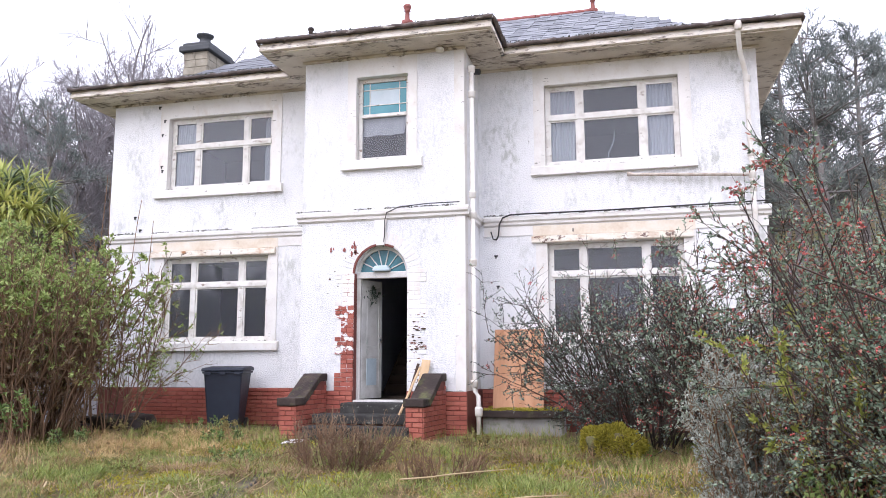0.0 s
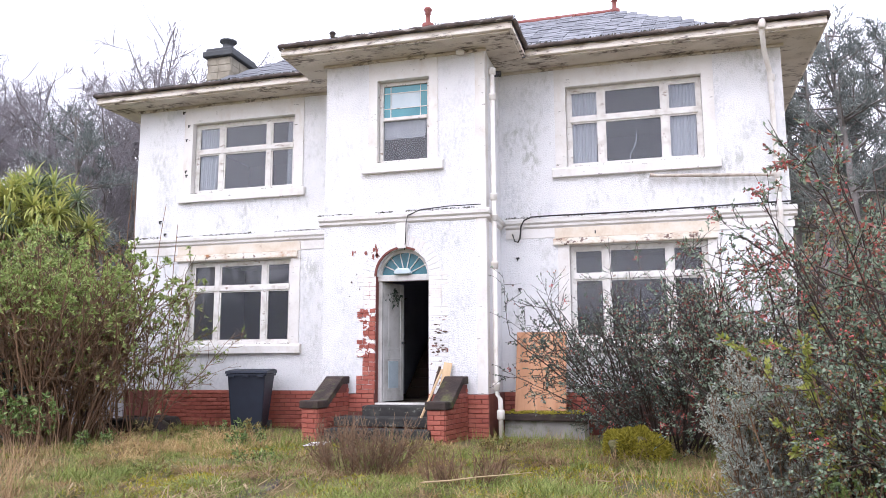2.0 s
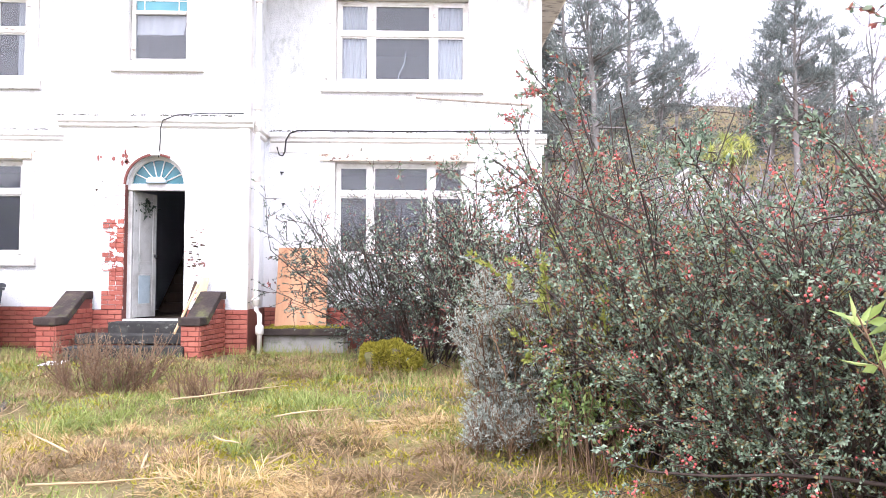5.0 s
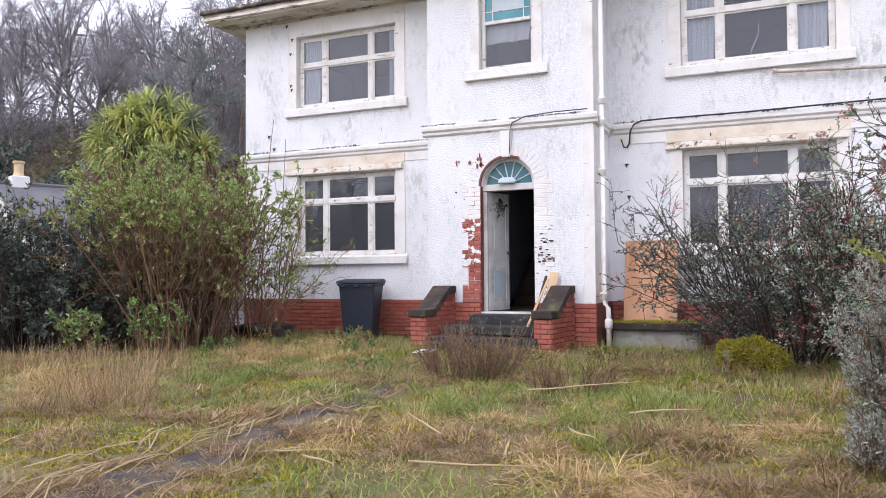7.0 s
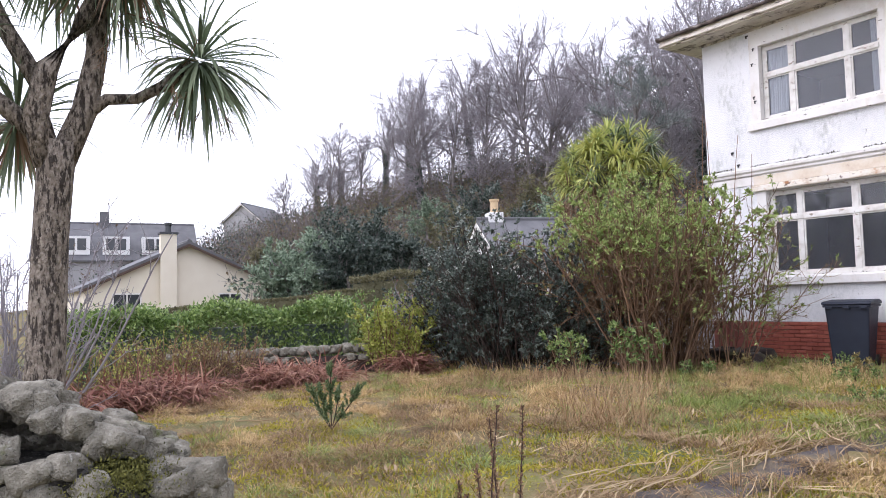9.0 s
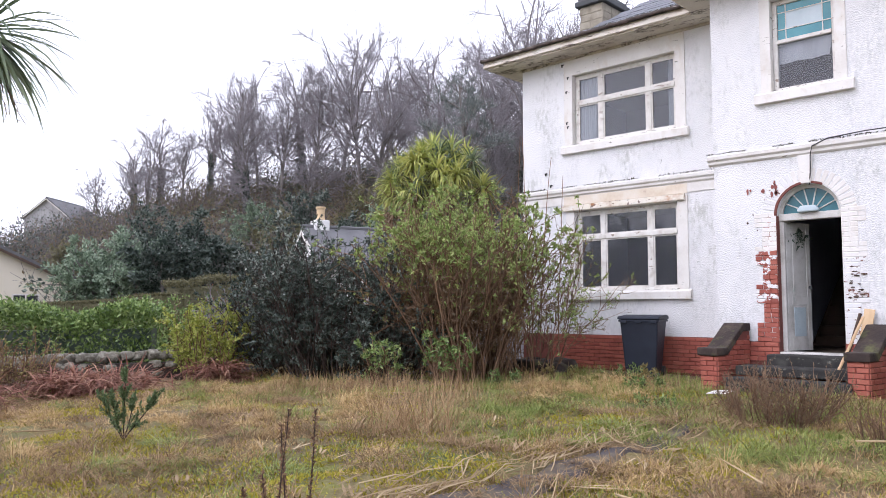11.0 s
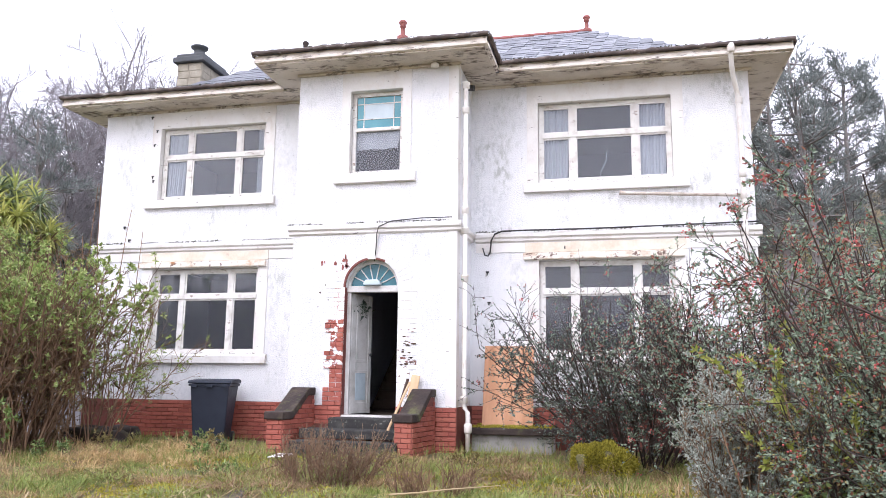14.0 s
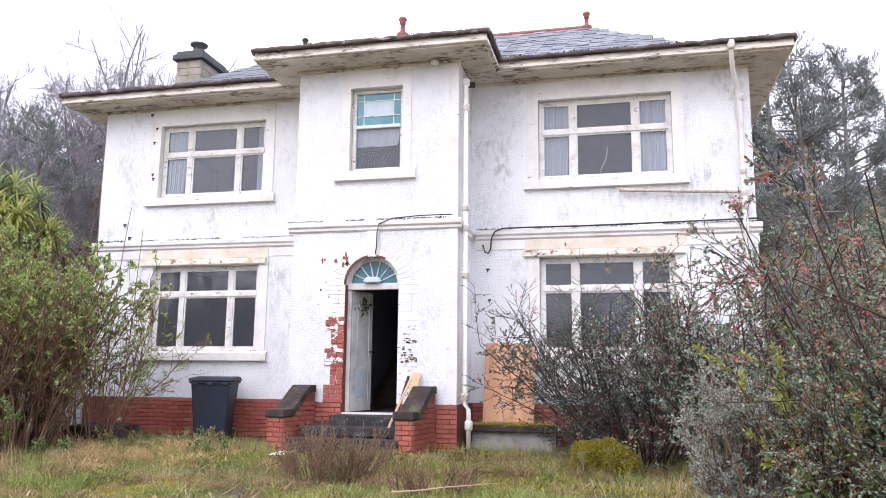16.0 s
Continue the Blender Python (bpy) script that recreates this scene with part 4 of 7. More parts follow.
def slates():
    """Courses of slates on the front slope and the porch sides."""
    rng = random.Random(9)
    run, rise = RY - IY0, RZ - IZ
    L = math.hypot(run, rise)
    ny, nz = rise / L, run / L
    kinds = []
    for k in range(4):
        w, h, t = 0.243, 0.4, 0.02 + 0.004 * k
        g = Geo().box(-w / 2, w / 2, 0, h, 0, t)
        me = g.mesh("slate")
        me.materials.append(SLATE)
        kinds.append(me)
    rest = Geo()
    made = 0
    tilt = math.atan2(rise, run)
    course = 0.21
    for j in range(int(L / course)):
        s = j * course
        y, z = IY0 + s * run / L, IZ + s * rise / L
        k = s / L
        xa, xb = IX0 + (RX0 - IX0) * k, IX1 + (RX1 - IX1) * k
        n = int((xb - xa - 0.1) / 0.25)
        for i in range(n):
            x = xa + 0.2 + 0.25 * i + (0.125 if j % 2 else 0)
            if x > xb - 0.12 or (QX0 - 0.1 < x < QX1 + 0.1 and s < abs(0.8 * L)):
                if x > xb - 0.12 or s < (1 - abs(x - QC) / 2.1) * 0.45 * L:
                    continue
            lift = 0.02 + 0.008 * rng.random()
            if x > 0.2 and made < 290 and z > 6.9:
                ob = new("slate", kinds[rng.randrange(4)])
                ob.parent = roof
                ob.location, ob.rotation_euler = (x, y, z + lift), (tilt - 0.03, 0, rng.uniform(-0.012, 0.012))
                made += 1
            else:
                m = pose(x, y, z + lift, math.degrees(tilt) - 1.7)
                c = len(rest.v)
                b = Geo().box(-0.1225, 0.1225, 0, 0.4, 0, 0.022)
                rest.v += [tuple(m @ Vector(v)) for v in b.v]
                rest.f += [tuple(c + q for q in f) for f in b.f]
    ob = part("slating", rest, SLATE, roof)
    tagged(ob, kind="stuff")


slates()

# ---- chimney ----
chim = hp("chimney", Geo().box(-7.12, -6.5, 2.0, 3.05, 6.4, 8.3), CHIMSTONE, "buff stone chimney stack with a black cap", bevel=0.015)
for k in range(7):
    z = 7.02 + 0.18 * k
    for s in range(2):
        part("stone", Geo().box(-7.13 + 0.31 * s + (0.06 if k % 2 else 0), -6.84 + 0.33 * s + (0.03 if k % 2 else 0), 1.985, 2.05, z, z + 0.165), CHIMSTONE, chim, bevel=0.012)
    for s in range(3):
        part("stone", Geo().box(-6.55, -6.488, 2.06 + 0.34 * s, 2.37 + 0.34 * s, z, z + 0.165), CHIMSTONE, chim, bevel=0.012)
part("cap", Geo().box(-7.22, -6.4, 1.9, 3.15, 8.3, 8.44).box(-7.16, -6.46, 1.96, 3.09, 8.44, 8.53), LEAD, chim, "black painted chimney cap", bevel=0.02)
part("chimney_pot", Geo().lathe(-6.8, 2.35, [(0.19, 8.53), (0.14, 8.64), (0.13, 8.76), (0.2, 8.8), (0.21, 8.84), (0.13, 8.86)], 16), LEAD, chim, "squat dark chimney pot", smooth=True)

# ---- rainwater pipes and cables ----
px, py = PR + 0.12, -P + 0.1
pipe = hp("downpipe", Geo().tube([(px, py, 6.0), (px, py, 0.56), (px + 0.02, py - 0.01, 0.5), (px + 0.07, py - 0.04, 0.42), (px + 0.08, py - 0.05, 0.34), (px + 0.08, py - 0.05, -0.25)], 0.04, 10), PIPE, "cream cast-iron downpipe", smooth=True)
for z in (5.95, 5.5, 3.75, 3.4, 2.6, 0.62):
    part("collar", Geo().lathe(px, py, [(0.046, z - 0.06), (0.062, z - 0.05), (0.062, z + 0.02), (0.068, z + 0.03), (0.068, z + 0.05), (0.046, z + 0.06)], 12), PIPE, pipe, smooth=True)
part("collar", Geo().lathe(px + 0.08, py - 0.05, [(0.046, 0.1), (0.065, 0.12), (0.065, 0.24), (0.046, 0.26)], 12), PIPE, pipe, smooth=True)
hp("overflow_pipe", Geo().tube([(PR + 0.02, -P + 0.45, 6.05), (PR + 0.2, -P + 0.42, 6.02)], 0.055, 10), CABLE, "dark stub of pipe under the eave")
pipe = hp("downpipe", Geo().tube([(4.93, -OVER - 0.02, 6.48), (4.93, -OVER + 0.02, 6.36), (4.97, -0.4, 6.1), (5.06, -0.16, 5.85), (5.08, -0.11, 5.72), (5.09, -0.1, 3.6), (5.09, -0.16, 3.45), (5.09, -0.1, 3.3), (5.09, -0.09, -0.2)], 0.042, 10), PIPE, "rust-streaked cream downpipe", smooth=True)
for z in (5.72, 4.42, 4.05, 3.82, 2.2):
    part("collar", Geo().lathe(5.09, -0.1, [(0.044, z - 0.06), (0.06, z - 0.05), (0.06, z + 0.03), (0.066, z + 0.05), (0.044, z + 0.06)], 12), PIPE, pipe, smooth=True)
part("hopper", Geo().lathe(4.93, -OVER - 0.02, [(0.045, 6.38), (0.06, 6.4), (0.065, 6.52), (0.05, 6.54)], 12), PIPE, pipe, smooth=True)
hp("waste_pipe", Geo().tube([(3.06, -0.1, 4.19), (3.14, -0.1, 4.175), (5.03, -0.1, 4.06)], [0.045, 0.03, 0.027], 10), CORRODED, "corroded sloping waste pipe", smooth=True)
hp("cable", Geo().tube([(XR + 0.02, -0.11, 3.6), (4.0, -0.1, 3.585), (2.5, -0.1, 3.57), (1.4, -0.1, 3.575), (1.0, -0.1, 3.57), (0.86, -0.1, 3.52), (0.8, -0.1, 3.4), (0.78, -0.09, 3.2), (0.74, -0.08, 3.13), (0.68, -0.07, 3.15), (0.64, -0.06, 3.28)], 0.014, 6), CABLE, "black cable drooping along the wall", smooth=True)
hp("cable", Geo().tube([(0.35, -P - 0.1, 3.6), (-0.2, -P - 0.1, 3.6), (-0.7, -P - 0.09, 3.57), (-0.92, -P - 0.1, 3.48), (-0.95, -P - 0.1, 3.35), (-0.97, -P - 0.06, 3.1), (-1.0, -P - 0.03, 2.9)], 0.009, 6), CABLE, "thin cable hanging down to the porch light", smooth=True)
hp("alarm_bell", Geo().lathe(0.02, -P - 0.1, [(0.03, 6.24), (0.07, 6.25), (0.075, 6.3), (0.03, 6.33)], 12), PIPE, "small round fitting under the soffit", smooth=True)
for x, z in ((-6.16, 5.92), (-6.2, 5.62), (-6.19, 4.95), (-6.17, 4.86), (-7.3, 3.42), (-6.75, 3.92), (-6.62, 3.65), (-6.3, 6.22), (0.72, 2.85), (0.75, 2.3), (2.1, 3.28)):
    hp("wall_bracket", Geo().box(x - 0.03, x + 0.03, -0.025, 0, z - 0.012, z + 0.014).box(x - 0.012, x + 0.008, -0.04, -0.012, z - 0.05, z + 0.01), CABLE, "rusty black iron wall bracket", bevel=0.004)

def blades(rng, at, along, length, width, fold=0.25):
    """Folded pointed leaves: two triangles each."""
    n = len(at)
    d = unit(along)
    s = unit(np.cross(d, rng.normal(size=(n, 3))))
    up = np.cross(s, d)
    length, width = np.broadcast_to(length, n)[:, None], np.broadcast_to(width, n)[:, None]
    mid = at + d * length * 0.45
    V = np.stack([at, mid + s * width / 2 + up * width * fold, at + d * length, mid - s * width / 2 + up * width * fold], 1).reshape(-1, 3)
    k = 4 * np.arange(n)[:, None]
    F = np.concatenate([k + np.array((0, 1, 2)), k + np.array((0, 2, 3))], 0)
    return V, F


# ---- grime, moss and lost paint ----
def tufts(name, rows, n, size, material, label, seed):
    """Small tufts along lines (start, end) on ledges and gutters."""
    rng = np.random.default_rng(seed)
    at = []
    for a, b in rows:
        a, b = np.array(a), np.array(b)
        m = int(n * np.linalg.norm(b - a))
        t = rng.random(m)
        keep = np.array([noise.noise((q * 9 * np.linalg.norm(b - a) * 0.2, seed, 0)) for q in t]) > -0.12
        at.append(a + (b - a) * t[keep][:, None] + rng.normal(size=(int(keep.sum()), 3)) * (0.012, 0.012, 0.004))
    at = np.concatenate(at)
    d = unit(rng.normal(size=at.shape) + (0, -0.3, 0.8))
    s = unit(np.cross(d, rng.normal(size=at.shape)))
    L = size * rng.uniform(0.4, 1.3, len(at))[:, None]
    V = np.stack([at - s * L * 0.4, at + s * L * 0.4, at + d * L], 1).reshape(-1, 3)
    ob = hp(name, soup(name, V, np.arange(len(V)).reshape(-1, 3)), material, label)
    tagged(ob, kind="stuff")


def unit(a):
    return a / np.maximum(np.linalg.norm(a, axis=-1, keepdims=True), 1e-9)


tufts("ledge_grime", [((PL - 0.08, -P - 0.05, 3.565), (PR + 0.08, -P - 0.05, 3.565)), ((XL, -0.05, 3.565), (PL, -0.05, 3.565)), ((PR + 0.1, -0.05, 3.565), (XR, -0.05, 3.565))], 130, 0.03, GRIME, "black moss and grime along the ledge", 3)
tufts("gutter_moss", [((EX0, EY0 - 0.03, 6.56), (QX0, EY0 - 0.03, 6.56)), ((QX1, EY0 - 0.03, 6.56), (EX1, EY0 - 0.03, 6.56)), ((QX0, QY0 - 0.03, 6.56), (QX1, QY0 - 0.03, 6.56)), ((QX1 + 0.03, QY0, 6.56), (QX1 + 0.03, EY0, 6.56))], 130, 0.032, GRIME, "moss tufts growing in the gutter", 4)
tufts("sill_grime", [((w[0], y - 0.03, w[2] + 0.006), (w[1], y - 0.03, w[2] + 0.006)) for w, y in ((W_LU, 0), (W_RU, 0), (W_LL, 0), (W_C, -P))], 60, 0.02, GRIME, "flaked paint and moss along the sills", 5)


def chips(spots, material, label, seed):
    """Flakes where the white paint has come away."""
    rng = random.Random(seed)
    for x, y, z, w, h in spots:
        n = 9
        out = [(x + w * (0.6 + 0.5 * rng.random()) * math.cos(6.283 * k / n), z + h * (0.6 + 0.5 * rng.random()) * math.sin(6.283 * k / n)) for k in range(n)]
        hp("paint_chip", Geo().prism(out, "y", y - 0.003, y), material, label)


rc = random.Random(8)
chips([(-1.5 - 0.5 * rc.random() ** 2, -P - 0.012, 2.78 + 0.22 * rc.random(), 0.015 + 0.03 * rc.random(), 0.02 + 0.04 * rc.random()) for _ in range(10)], RIDGE, "bare red patch in flaked paint", 1)
chips([(-2.0 + 0.35 * rc.random(), -P - 0.004, 1.9 + 0.7 * rc.random(), 0.01 + 0.012 * rc.random(), 0.008 + 0.012 * rc.random()) for _ in range(7)], DARKWOOD, "small dark chip in the render", 2)
chips([(-0.5 + 0.22 * rc.random(), -P - 0.013, 1.1 + 0.55 * rc.random(), 0.02 + 0.03 * rc.random(), 0.01 + 0.015 * rc.random()) for _ in range(16)], DARKWOOD, "dark flaked patch on the door jamb", 3)

# ---- loose things by the house ----
def wheelie_bin():
    b = thing("wheelie_bin", "charcoal grey plastic wheelie bin standing against the plinth", "bin", (-4.1, -0.75, -0.23))
    b.scale = (1.08, 1.08, 1.06)
    b.rotation_euler = (0, 0, radians(16))
    g = Geo()
    lo = [(-0.25, -0.27, 0.06), (0.25, -0.27, 0.06), (0.25, 0.2, 0.12), (-0.25, 0.2, 0.12)]
    hi = [(-0.31, -0.38, 0.97), (0.31, -0.38, 0.97), (0.31, 0.36, 0.97), (-0.31, 0.36, 0.97)]
    g.v = lo + hi
    g.f = [(0, 1, 2, 3), (0, 1, 5, 4), (1, 2, 6, 5), (2, 3, 7, 6), (3, 0, 4, 7), (4, 5, 6, 7)]
    part("body", g, BINP, b, bevel=0.025)
    part("rim", Geo().box(-0.335, 0.335, -0.4, 0.38, 0.955, 0.995), BINP, b, bevel=0.015)
    part("lid", Geo().prism([(-0.42, 0.998), (-0.42, 1.02), (-0.38, 1.045), (0.2, 1.075), (0.36, 1.06), (0.4, 1.03), (0.4, 0.998)], "x", -0.345, 0.345), BINP, b, bevel=0.012)
    for x in (-0.24, 0, 0.24):
        part("lid_rib", Geo().box(x - 0.05, x + 0.05, -0.425, -0.395, 0.93, 0.985), BINP, b, bevel=0.01)
    part("handle", Geo().tube([(-0.27, 0.4, 1.0), (-0.27, 0.47, 1.02), (0.27, 0.47, 1.02), (0.27, 0.4, 1.0)], 0.018, 8), BINP, b)
    for x in (-0.27, 0.27):
        w = part("wheel", Geo().tube([(x - 0.025, 0.24, 0.1), (x + 0.025, 0.24, 0.1)], 0.1, 16), CABLE, b)
    part("foot", Geo().box(-0.29, 0.29, -0.31, -0.1, 0.0, 0.1), BINP, b, bevel=0.02)


wheelie_bin()
bd = whole("plywood_board", Geo().box(-0.43, 0.43, 0, 0.014, 0, 1.38), PLY, "orange plywood sheet leaning on the house wall", "board", bevel=0.002)
bd.location, bd.rotation_euler = (1.13, -0.42, 0.185), (radians(-13), 0, 0)
slab = thing("concrete_step", "mossy concrete slab on a pale concrete base", "step", (1.2, -0.5, -0.2))
part("slab", Geo().box(-0.65, 0.75, -0.42, 0.4, 0.27, 0.38), COPING, slab, "moss-covered slab", bevel=0.02)
part("base", Geo().box(-0.6, 0.7, -0.32, 0.4, -0.15, 0.268), CONCRETE, slab, bevel=0.015)
mr = np.random.default_rng(29)
mp_ = mr.uniform(-1, 1, (5200, 3)) * (0.66, 0.4, 0.012) + (0.04, -0.01, 0.385)
mp_ = mp_[np.array([noise.noise((q[0] * 3, q[1] * 3, 5.0)) for q in mp_]) > -0.12]
tagged(part("moss", soup("moss", *blades(mr, mp_, mr.normal(size=mp_.shape) + (0, 0, 0.9), 0.035, 0.016)), MOSS, slab, "yellow-green moss"), kind="stuff")
pk = whole("leaning_plank", Geo().box(-0.032, 0.032, 0, 0.02, 0, 0.82), PLANK, "pale sawn plank leaning on the step wall", "plank", bevel=0.003)
pk.matrix_world = look((-0.47, -P - 0.75, 0.16), (-0.72, -P - 0.95, -0.5)) @ pose(0, 0, 0, 0, 0, 0)
pk = whole("leaning_batten", Geo().box(-0.02, 0.02, 0, 0.03, 0, 0.7), DARKWOOD, "dark batten leaning on the step wall", "batten", bevel=0.003)
pk.matrix_world = look((-0.4, -P - 0.62, 0.28), (-0.56, -P - 0.8, -0.4))
pb = whole("plank_offcut", Geo().box(-0.07, 0.07, 0, 0.018, 0, 0.4), PLANK, "pale plywood offcut leaning beside the door", "plank", bevel=0.003)
pb.location, pb.rotation_euler = (-0.28, -P - 0.16, 0.62), (radians(-12), radians(8), 0)
paper = whole("paper_scrap", Geo().poly(((-0.16, -0.1, 0), (0.14, -0.12, 0.02), (0.18, 0.1, 0.05), (-0.12, 0.11, 0.03))).poly(((-0.12, 0.11, 0.024), (0.18, 0.1, 0.044), (0.14, -0.12, 0.014), (-0.16, -0.1, -0.006))), FRAME, "crumpled white paper lying in the grass", "litter")
paper.location = (-1.58, -3.35, ground_z(-1.58, -3.35) + 0.12)

# ---- bricks of the plinth, the cheek walls and the quoins ----
def lay(parent, x0, x1, y, z0, z1, material, keep=lambda x, z: True, turn=0.0, along="x", seed=0):
    rng = random.Random(seed)
    h, w, joint = 0.075, 0.225, 0.009
    k = 0
    z = z0
    while z + h <= z1 + 0.03:
        hh = min(h, z1 - z) - joint
        x = x0 - (w / 2 if k % 2 else 0)
        while x < x1 - 0.02 and hh > 0.02:
            a, b = max(x, x0), min(x + w, x1)
            if b - a > 0.04 and keep((a + b) / 2, z):
                c, d = (a + b) / 2, 0.012 + 0.003 * rng.random()
                d = round(d * 500) / 500
                if along == "x":
                    brick(parent, c, y, z, round(b - a - joint, 2), round(hh, 3), d, material)
                else:
                    brick(parent, y, c, z, round(b - a - joint, 2), round(hh, 3), d, material, turn)
            x += w
        z += h
        k += 1


plinths = [o for o in house.children if o.name.startswith("plinth")]
lay(plinths[0], -6.6, PL - 0.03, -0.03, -0.17, BASE, BRICK, seed=1)
lay(plinths[1], PR + 0.04, 1.9, -0.03, -0.17, BASE, BRICK, seed=2)
lay(plinths[2], PL - 0.03, ARCH_X - ARCH_R, -P - 0.03, 0.2, BASE, BRICK, seed=3)
lay(plinths[3], ARCH_X + ARCH_R, PR + 0.03, -P - 0.03, -0.25, BASE, BRICK, seed=4)
for ck in cheeks:
    lay(ck, 0.0, CHEEK_W, 0.0, -0.22, 0.3, BRICK, seed=5)
    slope = lambda q, z: z < 0.24 + max(0, min(0.36, (q - 0.22) / 0.75 * 0.36))
    lay(ck, 0.0, CHEEK_L, CHEEK_W, -0.22, 0.66, BRICK, keep=slope, turn=radians(90), along="y", seed=6)
# quoins: toothed brick jambs with flaking white paint, red to the lower left
qj = hp("quoin_backing", Geo().box(ARCH_X - ARCH_R - 0.002, ARCH_X - ARCH_R + 0.003, -P + 0.0, -P + 0.2, BASE, SPRING), MORTAR)


def quoins(side):
    g = hp("brick_jamb", Geo().box(*sorted((ARCH_X + side * (ARCH_R + 0.001), ARCH_X + side * (ARCH_R + 0.2))), -P - 0.006, -P + 0.01, BASE, SPRING), SMOOTH if side > 0 else QBRICK, "toothed brick door jamb with flaking white paint")
    z, k = BASE, 0
    while z < SPRING:
        wide = 0.34 if (k // 4) % 2 == 0 else 0.23
        red = side < 0 and z < 1.9
        for a, b in ((0.0, wide - 0.11), (wide - 0.11, wide)) if k % 2 else ((0.0, 0.11), (0.11, wide)):
            xa, xb = sorted((ARCH_X + side * (ARCH_R + a), ARCH_X + side * (ARCH_R + b)))
            material = (BRICK if (b < 0.13 and z < 1.85) or z < 0.95 else QBRICK) if red else (QBRICK2 if side > 0 and z < 1.7 else SMOOTH)
            brick(g, (xa + xb) / 2, -P - 0.006, z, xb - xa - 0.006, 0.069, 0.012 if red else 0.003, material)
        z += 0.075
        k += 1


QBRICK2 = mat("white_painted_quoin_brick", [(0.66, 0.66, 0.66), (0.78, 0.78, 0.78)], 0.65, 3, 50, 0.3)
overlay(QBRICK2, (0.17, 0.07, 0.05), 7.0, 0.57, 0.6, (1, 1, 2.2), seed=18)
quoins(-1)
quoins(1)
arch = hp("brick_arch", Geo().box(ARCH_X - 0.01, ARCH_X + 0.01, -P - 0.004, -P + 0.01, SPRING + ARCH_R + 0.02, SPRING + ARCH_R + 0.2), SMOOTH, "white painted brick arch")
for k in range(21):
    a = math.pi * (k + 0.5) / 21
    if abs(a - math.pi / 2) < 0.12:
        continue
    ob = brick(arch, ARCH_X + (ARCH_R + 0.012) * math.cos(a), -P - 0.002, SPRING + (ARCH_R + 0.012) * math.sin(a), 0.068, 0.215, 0.004, QBRICK2 if a > 1.9 else SMOOTH)
    ob.rotation_euler = (0, math.pi / 2 - a, 0)

# ---- plants: growth in levels ----
def shoots(rng, P0, D0, length, nseg, wig, up):
    """Wandering lines from the points P0 along D0: an array (n, nseg + 1, 3)."""
    pts, d = [P0], D0
    for _ in range(nseg):
        d = unit(d + wig * rng.normal(size=d.shape) + np.array((0, 0, up)))
        pts.append(pts[-1] + d * (length / nseg)[:, None])
    return np.stack(pts, 1)


def off_shoots(rng, lines, n, lo, hi, spread):
    """Starts and directions of n side shoots between the fractions lo and hi of the lines."""
    i = rng.integers(0, len(lines), n)
    t = rng.uniform(lo, hi, n) * (lines.shape[1] - 1)
    k = np.minimum(t.astype(int), lines.shape[1] - 2)
    a, b = lines[i, k], lines[i, k + 1]
    f = (t - k)[:, None]
    return a + (b - a) * f, unit(unit(b - a) + spread * rng.normal(size=(n, 3)))


def rods(lines, r0, r1, sides=3):
    """Tapering rods along lines: vertices and quads."""
    n, m = lines.shape[:2]
    d = unit(np.diff(lines, axis=1))
    d = np.concatenate([d, d[:, -1:]], 1)
    ref = np.where(np.abs(d[..., 2:]) > 0.9, np.array((1.0, 0, 0)), np.array((0, 0, 1.0)))
    u = unit(np.cross(d, ref))
    w = np.cross(d, u)
    r = (np.asarray(r0).reshape(-1, 1) * np.ones(n)[:, None] * np.linspace(1, 0, m) + np.asarray(r1).reshape(-1, 1) * np.linspace(0, 1, m))[..., None, None]
    a = 2 * np.pi * np.arange(sides) / sides
    V = lines[:, :, None] + r * (np.cos(a)[:, None] * u[:, :, None] + np.sin(a)[:, None] * w[:, :, None])
    idx = np.arange(n * m * sides).reshape(n, m, sides)
    A, B = idx[:, :-1], idx[:, 1:]
    F = np.stack([A, np.roll(A, -1, 2), np.roll(B, -1, 2), B], -1).reshape(-1, 4)
    return V.reshape(-1, 3), F


def merge(*parts_):
    V, F, n = [], [], 0
    for v, f in parts_:
        V.append(v)
        F.append(f + n)
        n += len(v)
    return np.concatenate(V), np.concatenate(F)


def swords(rng, at, along, length, width, droop, nseg=4):
    """Long arching sword leaves."""
    n = len(at)
    d, p = unit(along), at
    side = unit(np.cross(d, np.array((0, 0, 1.0)) + 0.2 * rng.normal(size=(n, 3))))
    rows = []
    for k in range(nseg + 1):
        f = k / nseg
        w = width * (0.6 + 0.8 * f if f < 0.5 else 2.0 * (1 - f) + 0.04)
        w = np.broadcast_to(w, n)[:, None]
        rows.append(np.stack([p - side * w / 2, p + side * w / 2], 1))
        p = p + d * (np.broadcast_to(length, n) / nseg)[:, None]
        d = unit(d + np.array((0, 0, -1.0)) * (np.broadcast_to(droop, n)[:, None]) * (0.5 + f))
    V = np.stack(rows, 1)
    idx = np.arange(n * (nseg + 1) * 2).reshape(n, nseg + 1, 2)
    F = np.stack([idx[:, :-1, 0], idx[:, :-1, 1], idx[:, 1:, 1], idx[:, 1:, 0]], -1).reshape(-1, 4)
    return V.reshape(-1, 3), F


def spot(az, r):
    """A place on the ground by bearing and distance from the garden gate."""
    x, y = GATE.x + r * math.sin(radians(az)), GATE.y + r * math.cos(radians(az))
    return x, y, ground_z(x, y)


